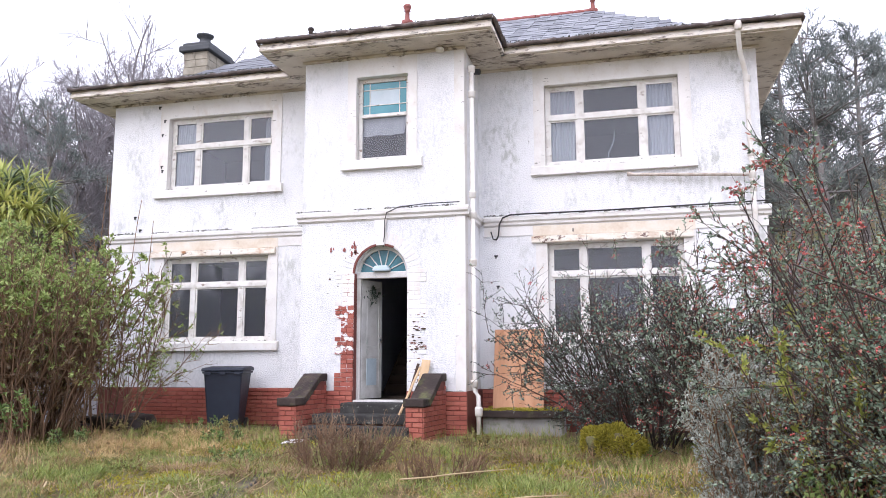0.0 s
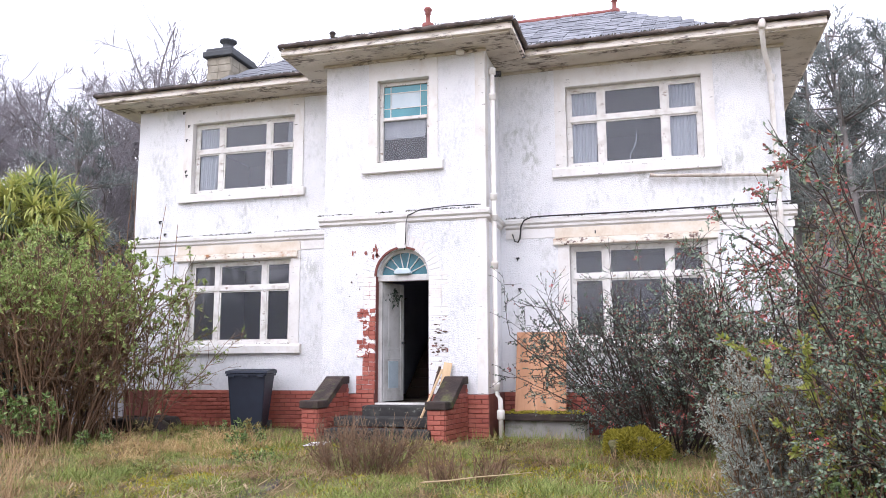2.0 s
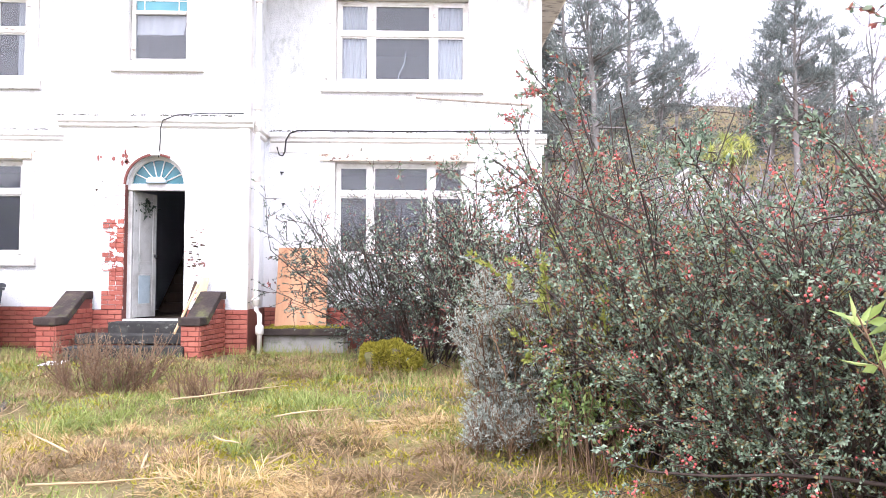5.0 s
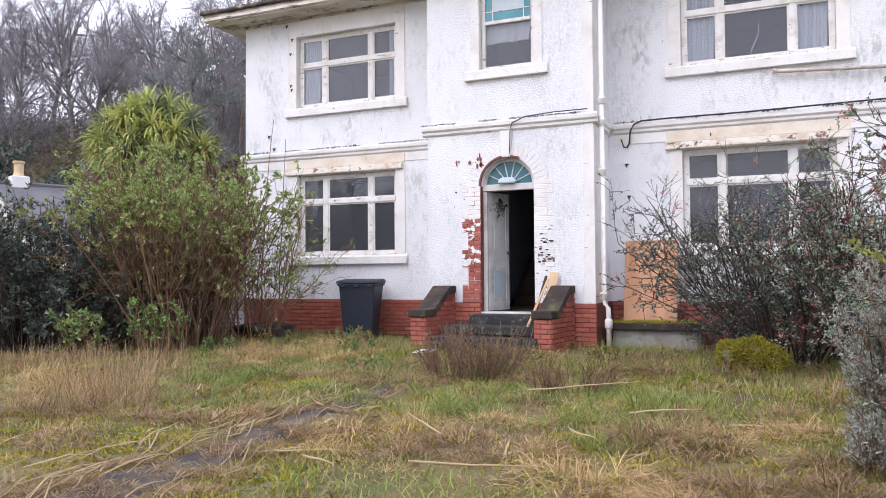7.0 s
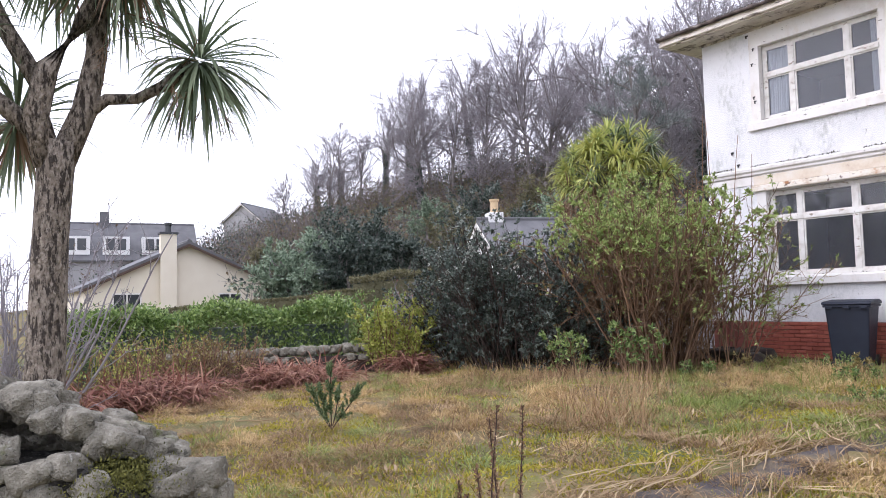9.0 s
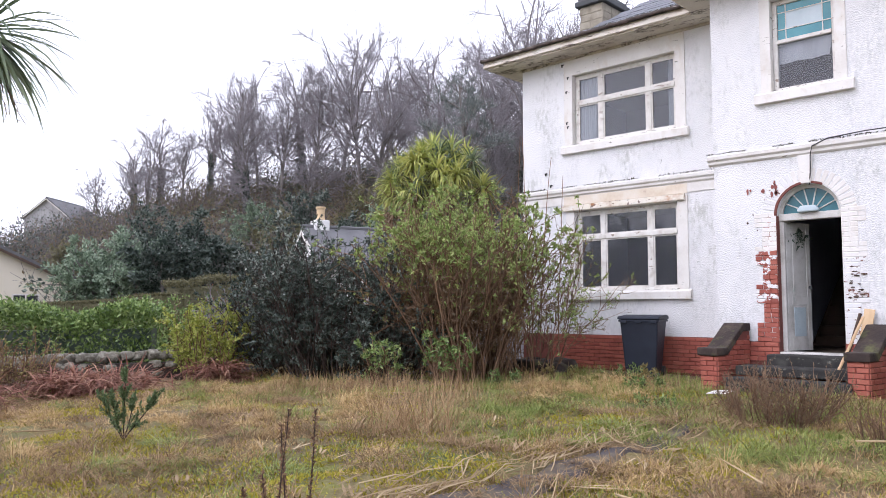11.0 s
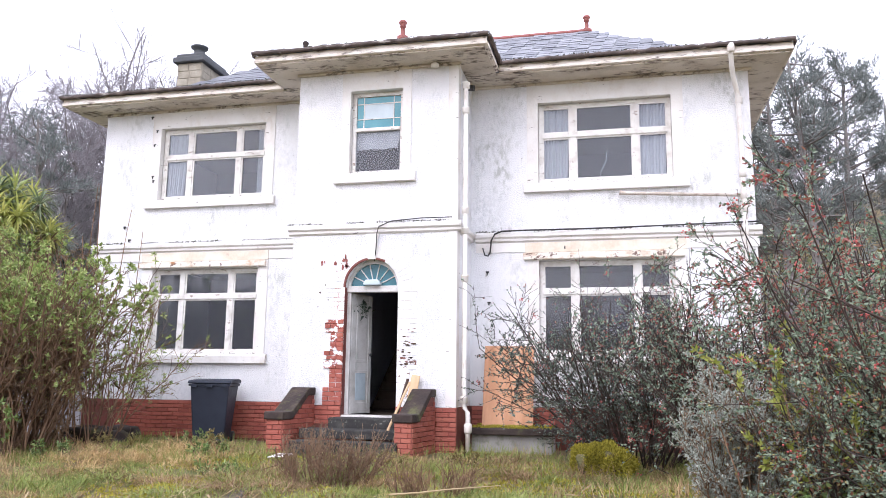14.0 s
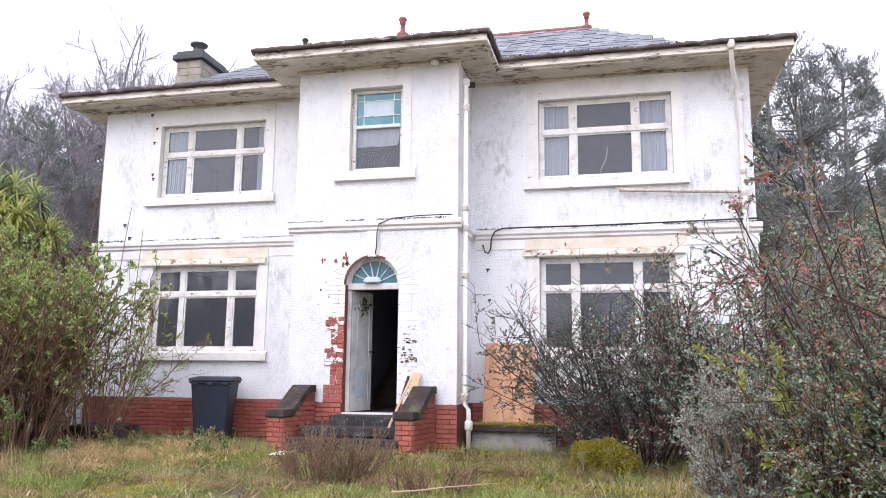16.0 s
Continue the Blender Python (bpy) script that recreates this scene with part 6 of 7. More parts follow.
def big_palm():
    rng = np.random.default_rng(41)
    x, y, z = -4.35, -12.85, -0.57
    ob = thing("cabbage_palm", "tall forked cabbage palm with corky bark and drooping sword leaves", "tree", (x, y, z))
    fw, rt = np.array((-math.sin(radians(83)), math.cos(radians(83)), 0)), np.array((math.cos(radians(83)), math.sin(radians(83)), 0))

    def L(*q):
        return [tuple(rt * a + fw * b + np.array((0, 0, c))) for a, b, c in q]

    part("trunk", Geo().tube(L((0.0, 0, -0.2), (-0.02, 0, 0.6), (0.0, 0, 1.4), (0.02, 0, 2.2), (0.05, 0, 2.75), (0.08, 0, 3.0)), [0.2, 0.165, 0.15, 0.14, 0.145, 0.15], 14), PALMBARK, ob, "corky grey-brown trunk", smooth=True)
    limbs = [(((0.08, 0, 2.8), (0.27, 0.02, 3.3), (0.36, 0.05, 3.8), (0.38, 0.1, 4.6)), (0.12, 0.105, 0.09, 0.08)),
             (((0.3, 0, 3.28), (0.44, -0.02, 3.4), (0.68, -0.05, 3.42), (0.9, -0.1, 3.55), (1.12, -0.1, 3.78)), (0.06, 0.052, 0.048, 0.05, 0.055)),
             (((0.0, 0, 2.8), (-0.1, -0.05, 3.2), (-0.02, -0.1, 3.6), (0.25, -0.2, 4.0), (0.5, -0.3, 4.5)), (0.12, 0.105, 0.09, 0.08, 0.08)),
             (((-0.12, 0, 3.1), (-0.4, 0.1, 3.35), (-0.75, 0.1, 3.7)), (0.09, 0.07, 0.06)),
             (((-0.08, 0.05, 3.5), (-0.35, 0.2, 4.0), (-0.6, 0.3, 4.6)), (0.08, 0.07, 0.06))]
    for pts, radii in limbs:
        part("limb", Geo().tube(L(*pts), radii, 10), PALMBARK, ob, smooth=True)
    heads = [(1.2, -0.1, 3.82, 170, 0.88), (0.4, 0.1, 4.7, 170, 0.9), (0.55, -0.3, 4.6, 170, 0.9), (-0.85, 0.1, 3.8, 160, 0.85), (-0.65, 0.3, 4.7, 150, 0.9), (-0.25, 0.6, 3.3, 110, 0.8), (0.05, 0.6, 4.9, 150, 0.9)]
    for k, (a, b, c, n, ln) in enumerate(heads):
        q = L((a, b, c))[0]
        part("leaf_head", soup("leaf_head", *palm_head(rng, q, n, ln, 0.035, (0.15, 0, -0.3) if k == 0 else (0, 0, 0.2), 0.3)), FROND, ob, "tuft of dark green sword leaves")
        dead = swords(rng, np.tile(np.asarray(q) - (0, 0, 0.05), (45, 1)), unit(rng.normal(size=(45, 3)) * (0.6, 0.6, 0.25) + np.array((0, 0, -0.45))), 0.75 * rng.uniform(0.6, 1.1, 45), 0.025, 0.3, 4)
        part("dead_leaves", soup("dead_leaves", *dead), FROND_DEAD if k else FROND, ob, "hanging brown dead leaves" if k else "hanging green leaves")
    st = np.array([L((0.95, -0.1, 3.6))[0], L((1.25, -0.15, 3.6))[0], L((0.5, -0.1, 4.1))[0]])
    p = np.repeat(st, 5, 0)
    ln = shoots(rng, p, unit(rng.normal(size=(15, 3)) + (0, 0, -0.6)), np.full(15, 0.6), 4, 0.2, -0.1)
    p, d = off_shoots(rng, ln, 160, 0.2, 1, 0.8)
    tw = shoots(rng, p, d, np.full(160, 0.12), 2, 0.3, -0.1)
    part("spent_flower_head", soup("spent_flower_head", *merge(rods(ln, 0.006, 0.003), rods(tw, 0.0035, 0.002))), STEM, ob, "spent branching flower stalks")


big_palm()


def round_palm(at, height, radius, heads, seed, label):
    rng = np.random.default_rng(seed)
    ob = thing("cabbage_palm", label, "tree", at)
    part("trunk", Geo().tube([(0, 0, -0.2), (0.05, 0, height * 0.4), (0, 0, height * 0.75)], [0.22, 0.17, 0.13], 10), PALMBARK, ob, smooth=True)
    dirs = unit(rng.normal(size=(heads, 3)) * (1, 1, 0.9) + np.array((0, 0, 0.45)))
    for k, d in enumerate(dirs):
        c = np.array((0, 0, height - radius * 0.75)) + d * radius * rng.uniform(0.55, 0.8)
        part("limb", Geo().tube([(0, 0, height * 0.7), tuple(np.array((0, 0, height * 0.62)) * 0.5 + c * 0.5), tuple(c)], [0.08, 0.06, 0.05], 6), PALMBARK, ob)
        # Upward-facing heads more often take the colour with painted skylight.
        part("leaf_head", soup("leaf_head", *palm_head(rng, c, 60, radius * 0.33, 0.042, tuple(d * 0.5), 0.35)), (FROND_SKYLIT if rng.random() < 0.35 + 0.3 * d[2] else FROND_Y if rng.random() < 0.4 else FROND), ob, "rosette of yellow-green sword leaves")
        if d[2] < 0.15:
            part("dead_leaves", soup("dead_leaves", *palm_head(rng, c - (0, 0, 0.2), 30, radius * 0.45, 0.04, (0, 0, -0.9), 0.2)), FROND_DEAD, ob, "brown dead leaves")


round_palm(on_ground(-9.7, -0.3), 5.25, 1.6, 70, 51, "broad rounded cabbage palm with yellow-green rosettes")
round_palm(spot(22.3, 30), 6.2, 1.3, 14, 52, "cabbage palm beside a distant white house")

# ---- trees ----
def bare_tree_meshes(seed, h, ivy=False):
    rng = np.random.default_rng(seed)
    trunk = shoots(rng, np.zeros((1, 3)) - (0, 0, 0.4), np.array([[0.03, 0.02, 1.0]]), np.array([h * 0.8]), 9, 0.045, 0.05)
    p, d = off_shoots(rng, trunk, 20, 0.3, 0.97, 0.85)
    l1 = shoots(rng, p, unit(d + (0, 0, 0.25)), h * 0.4 * rng.uniform(0.5, 1.15, 20), 6, 0.14, 0.07)
    p, d = off_shoots(rng, l1, 90, 0.2, 1, 0.65)
    l2 = shoots(rng, p, d, h * 0.19 * rng.uniform(0.6, 1.2, 90), 4, 0.12, 0.06)
    p, d = off_shoots(rng, l2, 420, 0.15, 1, 0.55)
    l3 = shoots(rng, p, d, h * 0.095 * rng.uniform(0.6, 1.2, 420), 3, 0.14, 0.06)
    p, d = off_shoots(rng, l3, 3600, 0.1, 1, 0.7)
    l4 = shoots(rng, p, d, h * 0.055 * rng.uniform(0.6, 1.2, 3600), 1, 0.15, 0.04)
    k = h / 13
    a = soup("trunk", *merge(rods(trunk, 0.21 * k, 0.07 * k, 8), rods(l1, 0.085 * k, 0.03 * k, 5)))
    b = soup("crown", *merge(rods(l2, 0.034 * k, 0.016 * k, 3), rods(l3, 0.018 * k, 0.01 * k, 3), rods(l4, 0.009 * k, 0.005 * k, 3)))
    c = None
    if ivy:
        p, d = off_shoots(rng, np.concatenate([trunk[:, :7]]), 1900, 0.0, 1, 1.0)
        p = p + rng.normal(size=p.shape) * 0.2 * k
        c = soup("ivy", *blades(rng, p, rng.normal(size=p.shape), 0.26, 0.2))
    return a, b, c


TREES = [bare_tree_meshes(100 + k, 13, ivy=k in (1, 3)) for k in range(5)]
for a, b, c in TREES:
    a.materials.append(BARK)
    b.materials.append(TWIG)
    if c:
        c.materials.append(LEAF_DARK)


def bare_tree(at, scale, k, turn):
    a, b, c = TREES[k]
    ob = thing("bare_tree", "tall leafless grey-brown woodland tree on the hill" if not c else "tall leafless tree with dark ivy on its trunk", "tree", at, group="woodland trees")
    ob.scale, ob.rotation_euler = (scale,) * 3, (0, 0, turn)
    for name, me in (("trunk", a), ("crown", b), ("ivy", c)):
        if me:
            o = new(name, me)
            o.parent = ob


rng = random.Random(3)
WOOD = [(-67.2, 88, 0.75), (-65, 80, 0.9), (-63.3, 84, 0.95), (-61.8, 76, 0.95), (-60, 82, 1.0), (-58.3, 74, 0.95), (-56.6, 80, 1.1), (-55, 72, 1.05), (-53.4, 76, 1.15),
        (-52.2, 68, 1.1), (-50.6, 74, 1.2), (-49.3, 66, 1.15), (-47.6, 70, 1.15), (-46.2, 64, 1.15), (-44.8, 68, 1.2), (-43.2, 60, 1.15), (-41.8, 64, 1.2), (-40.2, 58, 1.1), (-38.8, 62, 1.15), (-37.2, 58, 1.1), (-35.6, 60, 1.1), (-33.8, 56, 1.05), (-32, 60, 1.05), (-30, 58, 1.0), (-27.8, 60, 1.0),
        (-42.4, 50, 1.0), (-48.4, 58, 0.9), (-53, 60, 0.8), (-57.4, 64, 0.75), (-39.4, 48, 0.9),
        (-64.2, 68, 0.85), (-57.6, 66, 0.9),
        (10.5, 58, 0.95), (13, 62, 1.0), (18.5, 66, 0.95), (24, 62, 0.9), (27.5, 60, 0.9), (31, 64, 0.8), (-39.6, 52, 1.1), (-37.0, 50, 1.0), (-34.5, 50, 0.95)]
for k, (az, r, s) in enumerate(WOOD):
    bare_tree(spot(az, r), s * rng.uniform(0.74, 1.0) * (0.85 if -47.5 < az < -38 else 1.18 if -38 <= az < 0 else 0.8 if az < -61 else 0.9 if az < -52 else 1.0), (k * 3 + k // 4) % 5, rng.uniform(0, 6.28))


def pine_meshes(seed, h):
    rng = np.random.default_rng(seed)
    trunk = shoots(rng, np.zeros((1, 3)) - (0, 0, 0.4), np.array([[0.02, 0.02, 1.0]]), np.array([h]), 10, 0.03, 0.06)
    p, d = off_shoots(rng, trunk, 46, 0.3, 1.0, 0.2)
    side = unit(np.stack([rng.normal(size=46), rng.normal(size=46), rng.uniform(0.0, 0.5, 46)], 1))
    f = 1.15 - p[:, 2] / h
    l1 = shoots(rng, p, side, h * 0.33 * np.clip(f, 0.2, 0.75) * rng.uniform(0.6, 1.2, 46) + 0.5, 5, 0.14, 0.06)
    p2, d2 = off_shoots(rng, l1, 260, 0.35, 1, 0.6)
    l2 = shoots(rng, p2, d2, 0.9 * rng.uniform(0.6, 1.3, 260), 3, 0.15, 0.08)
    c, d3 = off_shoots(rng, l2, 9000, 0.2, 1, 1.0)
    c = c + rng.normal(size=c.shape) * 0.13
    a = soup("trunk", *merge(rods(trunk, 0.27, 0.06, 8), rods(l1, 0.06, 0.02, 4), rods(l2, 0.02, 0.008, 3)))
    b = soup("crown", *blades(rng, c, unit(d3 + (0, 0, 0.5)), 0.34, 0.055))
    a.materials.append(BARK)
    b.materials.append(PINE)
    return a, b


PINES = [pine_meshes(200 + k, 15) for k in range(3)]


def pine(at, scale, k, turn, label="tall dark pine with a ragged crown"):
    ob = thing("pine_tree", label, "tree", at, group="pines")
    ob.scale, ob.rotation_euler = (scale,) * 3, (0, 0, turn)
    for name, me in zip(("trunk", "crown"), PINES[k]):
        o = new(name, me)
        o.parent = ob


for k, (az, r, s) in enumerate(((9.3, 46, 0.85), (11.4, 44, 1.0), (13.4, 42, 1.05), (15.2, 47, 0.95), (17, 50, 0.8), (24.5, 48, 0.8), (26.5, 46, 0.85), (29, 50, 0.7), (-40.6, 42, 0.8), (-33, 44, 0.7))):
    pine(spot(az, r), s, k % 3, k * 1.3)
# behind the lawn's lower edge
pine((-15.2, -21.0, -1.0), 0.4, 0, 0.4, "young conifer across the lane")
pine((-17.9, -23.0, -1.0), 0.36, 1, 1.4, "young conifer across the lane")


def leaf_tree(at, w, h, seed, material, name, label, n=5200, leaf=0.3):
    n, leaf = 2 * n, 0.65 * leaf
    rng = np.random.default_rng(seed)
    ob = thing(name, label, "tree", at)
    tr = shoots(rng, np.zeros((3, 3)) - (0, 0, 0.3), unit(rng.normal(size=(3, 3)) * 0.25 + (0, 0, 1.0)), np.full(3, h * 0.75), 6, 0.08, 0.04)
    p, d = off_shoots(rng, tr, 70, 0.1, 1, 0.9)
    l1 = shoots(rng, p, d, w * 0.42 * rng.uniform(0.6, 1.15, 70), 4, 0.14, 0.02)
    p, d = off_shoots(rng, l1, 380, 0.3, 1, 0.8)
    l2 = shoots(rng, p, d, w * 0.14 * rng.uniform(0.6, 1.2, 380), 3, 0.15, 0.03)
    part("trunk", soup("trunk", *merge(rods(tr, 0.12, 0.04, 6), rods(l1, 0.04, 0.015, 3))), BARK, ob)
    c, d = off_shoots(rng, l2, n, 0.1, 1, 1.0)
    part("crown", soup("crown", *blades(rng, c + rng.normal(size=c.shape) * leaf * 0.3, d, leaf, leaf * 0.45)), material, ob)


leaf_tree(spot(-62.3, 37), 3.6, 5.6, 71, LEAF_DARK, "evergreen_tree", "round dark evergreen tree on the hillside", 7000, 0.32)
leaf_tree(spot(-67.2, 37), 4.0, 4.1, 72, LEAF_COT, "evergreen_tree", "broad grey-green rhododendron on the hillside", 5000, 0.3)
leaf_tree(spot(-65.2, 40), 3.6, 4.6, 73, LEAF_COT, "evergreen_tree", "broad grey-green rhododendron on the hillside", 4000, 0.3)
leaf_tree(spot(-46.6, 40), 4.2, 6.0, 74, LEAF_COT, "evergreen_tree", "green tree below the wood", 5000, 0.3)
leaf_tree(spot(-59.6, 39), 3.4, 4.2, 76, LEAF_DARK, "evergreen_tree", "dark evergreen at the wood's edge", 4600, 0.3)
leaf_tree(spot(-57, 52), 4.4, 4.0, 77, LEAF_COT, "evergreen_tree", "green shrub at the wood's edge", 4600, 0.3)
for k, (az, r, w, h) in enumerate(((-69.5, 46, 4.0, 3.6), (-63.8, 50, 4.6, 4.6), (-60.8, 46, 3.4, 3.4), (-55.2, 46, 4.0, 4.4), (-53.2, 52, 4.4, 5.2), (-50.4, 46, 3.8, 4.2), (-48.6, 50, 4.0, 5.4), (-43.6, 44, 3.6, 4.6))):
    leaf_tree(spot(az, r), w, h, 170 + k, LEAF_DARK if k % 3 else LEAF_BROWN, "evergreen_tree", "dark ivy-grown thicket among the hillside trees", 2400, 0.34)
leaf_tree(spot(20, 42), 5.0, 7.0, 75, LEAF_COT, "evergreen_tree", "green tree below the pines", 5200, 0.3)


def undergrowth():
    """Brushwood, brambles and saplings over the hillside."""
    rng = np.random.default_rng(88)
    n = 15000
    az = np.radians(np.where(rng.random(n) < 0.8, rng.uniform(-82, -26, n), rng.uniform(5, 42, n)))
    r = 35 + 57 * rng.uniform(0, 1, n) ** 0.8
    x, y = GATE.x + r * np.sin(az), GATE.y + r * np.cos(az)
    keep = np.array([not (XL - 3 < a < XR + 3 and -3 < b < 9) for a, b in zip(x, y)]) & ~((az < radians(-69)) & (r < 62))
    x, y = x[keep], y[keep]
    z = np.array([ground_z(a, b) for a, b in zip(x, y)])
    clump = np.array([noise.noise((a * 0.13, b * 0.13, 2.0)) for a, b in zip(x, y)])
    h = (1.4 + 0.035 * (np.hypot(x - GATE.x, y - GATE.y) - 35) + 2.4 * np.clip(clump + 0.35, 0, 1)) * rng.uniform(0.5, 1.2, len(x))
    P0 = np.stack([x, y, z - 0.2], 1)
    ln = shoots(rng, P0, unit(rng.normal(size=P0.shape) * 0.8 + (0, 0, 1)), h, 3, 0.2, -0.02)
    p, d = off_shoots(rng, ln, 52000, 0.2, 1, 0.7)
    tw = shoots(rng, p, d, rng.uniform(0.4, 1.1, len(p)), 1, 0.2, 0.0)
    whole("brushwood", soup("brushwood", *merge(rods(ln, 0.018, 0.008, 3), rods(tw, 0.009, 0.005, 3))), BRUSH, "purple-brown leafless brushwood over the hillside", "undergrowth", kind="stuff")
    for name, count, hi, material, label in (("ivy_leaves", 70000, 0.9, LEAF_DARK, "dark ivy and holly growing low over the hillside"), ("bracken_leaves", 30000, 0.8, LEAF_BROWN, "brown-green bracken over the hillside")):
        seeds = ln[np.array([noise.noise((q[0, 0] * 0.06, q[0, 1] * 0.06, 7.0 if material is LEAF_DARK else 19.0)) for q in ln]) > 0.05]
        p, d = off_shoots(rng, seeds, count, 0.0, hi, 1.0)
        whole(name, soup(name, *blades(rng, p + rng.normal(size=p.shape) * 0.25, d, 0.26, 0.14)), material, label, "undergrowth", kind="stuff")
    p, d = off_shoots(rng, ln, 60000, 0.0, 0.8, 1.0)
    whole("bramble_leaves", soup("bramble_leaves", *blades(rng, p + rng.normal(size=p.shape) * 0.2, d, 0.24, 0.12)), LEAF_DRY, "dull brown and green brambles over the hillside", "undergrowth", kind="stuff")


undergrowth()

# ---- hedges and boundary wall ----
def hedge(a, b, height, thick, material, leaf, count, label, seed, rough=0.12):
    rng = np.random.default_rng(seed)
    A, B = np.array(a), np.array(b)
    ob = thing("hedge", label, "hedge", tuple(a))
    d = (B - A)
    L = np.linalg.norm(d[:2])
    u = d / L
    s = np.array((-u[1], u[0], 0))
    t, w, q = rng.uniform(0, L, count), rng.uniform(-0.5, 0.5, count), rng.uniform(0, 1, count)
    face = rng.random(count)
    w = np.where(face < 0.45, np.sign(w) * 0.5, w)
    q = np.where(face >= 0.45, 1.0, q)
    lump = np.array([noise.noise((a_ * 0.8, b_ * 2, seed)) for a_, b_ in zip(t, q)])
    p = u * t[:, None] + s * (w * thick + np.sign(w) * lump * rough)[:, None] + np.array((0, 0, 1.0)) * (q * height + lump * rough)[:, None]
    p = p + rng.normal(size=p.shape) * rough * 0.35
    dirs = unit(rng.normal(size=p.shape) + s * (w * 2)[:, None] + (0, 0, 0.8))
    part("leaves", soup("leaves", *blades(rng, p, dirs, leaf * rng.uniform(0.6, 1.2, count), leaf * 0.45)), material, ob)
    g = Geo()
    k = thick / 2 - rough * 0.9
    h = height - rough
    c = [u * 0.1 + s * k, u * 0.1 - s * k, u * (L - 0.1) - s * k, u * (L - 0.1) + s * k]
    g.v = [tuple(q_ + (0, 0, -0.3)) for q_ in c] + [tuple(q_ + (0, 0, h)) for q_ in c]
    g.f = [(0, 1, 2, 3), (4, 5, 6, 7), (0, 1, 5, 4), (1, 2, 6, 5), (2, 3, 7, 6), (3, 0, 4, 7)]
    part("inner_growth", g, LEAF_BROWN if material is LEAF_BROWN else LEAF_DARK, ob)


def at_z(az, r, z):
    x, y, _ = spot(az, r)
    return (x, y, z)


hedge(at_z(-83, 22, -0.75), at_z(-63.5, 19.5, -0.65), 1.5, 1.3, LEAF_HEDGE, 0.13, 23000, "glossy green laurel hedge behind the boundary wall", 81, 0.3)
hedge(at_z(-82, 33, -0.95), at_z(-66.5, 30, -0.3), 1.6, 1.0, LEAF_BROWN, 0.1, 16000, "long clipped brown-green hedge", 82, 0.06)
hedge(at_z(-67, 31, -0.3), at_z(-62.5, 29, 0), 1.55, 1.0, LEAF_BROWN, 0.1, 6000, "clipped brown beech hedge", 83, 0.06)
hedge(at_z(-63, 32, 0), at_z(-54, 32, 0.4), 2.0, 1.2, LEAF_BROWN, 0.12, 8000, "shaggy brown hedge below the hill", 84, 0.2)


def stone(parent, rng, c, size):
    ob = part("stone", Geo().rock((0, 0, 0), size, rng), STONE, parent, smooth=True)
    ob.location = tuple(Vector(c) - Vector(parent.location))
    ob.rotation_euler = (rng.uniform(-0.3, 0.3), rng.uniform(-0.3, 0.3), rng.uniform(0, 6.28))


def boundary_wall():
    rng = random.Random(12)
    A, B = Vector(at_z(-76, 18, -0.75)), Vector(at_z(-58, 17.8, -0.6))
    ob = thing("boundary_wall", "dark rubble garden wall with rounded cope stones", "wall", A)
    u = (B - A).normalized()
    L = (B - A).length
    g = Geo().box(0, L, -0.18, 0.18, -0.3, 0.62)
    core = part("core", g, COPING, ob)
    core.rotation_euler = (0, 0, math.atan2(u.y, u.x))
    t = 0
    while t < L:
        w = rng.uniform(0.1, 0.16)
        stone(ob, rng, A + u * t + Vector((0, 0, 0.68)), (w, 0.17, 0.1))
        t += w * 1.7
    for k in range(70):
        t = rng.uniform(0, L)
        stone(ob, rng, A + u * t + Vector((u.y, -u.x, 0)) * 0.16 + Vector((0, 0, rng.uniform(0.0, 0.54))), (rng.uniform(0.09, 0.18), rng.uniform(0.05, 0.12), rng.uniform(0.05, 0.09)))


boundary_wall()


def rubble_wall():
    """The broken end of a mossy dry-stone wall near the palm."""
    rng = random.Random(15)
    A, B = Vector((-0.9, -12.58, -0.52)), Vector((-1.87, -14.58, -0.55))
    ob = thing("rubble_wall", "broken end of a mossy grey rubble stone wall", "wall", A)
    u = (B - A).normalized()
    s = Vector((-u.y, u.x, 0))
    L = (B - A).length
    core = part("core", Geo().prism([(0.1, -0.2), (0.12, 0.6), (0.5, 0.86), (L, 1.0), (L, -0.2)], "y", -0.25, 0.25), RUBBLECORE, ob, "gritty core coloured black for the shade in the gaps")
    core.rotation_euler = (0, 0, math.atan2(u.y, u.x))

    def top(t):
        return 0.7 + 0.42 * min(1, t / 0.8)

    for side in (-1, 1):
        z = 0.06
        while z < 1.0:
            t = rng.uniform(-0.05, 0.1)
            while t < L:
                w = rng.uniform(0.05, 0.12)
                if top(t) - 0.42 < z < top(t) - 0.1 or rng.random() < 0.12:
                    stone(ob, rng, A + u * (t + w * 0.8) + s * side * 0.2 + Vector((0, 0, z + rng.uniform(-0.03, 0.03))), (w, 0.1, rng.uniform(0.045, 0.075)))
                t += w * 1.55
            z += 0.115
    for k in range(100):
        t = rng.uniform(-0.05, L)
        stone(ob, rng, A + u * t + s * rng.uniform(-0.2, 0.2) + Vector((0, 0, top(t) + rng.uniform(-0.06, 0.06))), (rng.uniform(0.05, 0.14), rng.uniform(0.05, 0.1), rng.uniform(0.04, 0.085)))
    for z in (0.1, 0.3, 0.5):
        for q in (-0.12, 0.1):
            stone(ob, rng, A + u * 0.02 + s * q + Vector((0, 0, z)), (0.13, 0.12, 0.1))
    nr = np.random.default_rng(5)
    p = np.array([tuple(Vector((0.0, 0.0, 0.78)) + u * 0.42 + s * 0.08)]) + nr.normal(size=(7000, 3)) * (0.13, 0.1, 0.05)
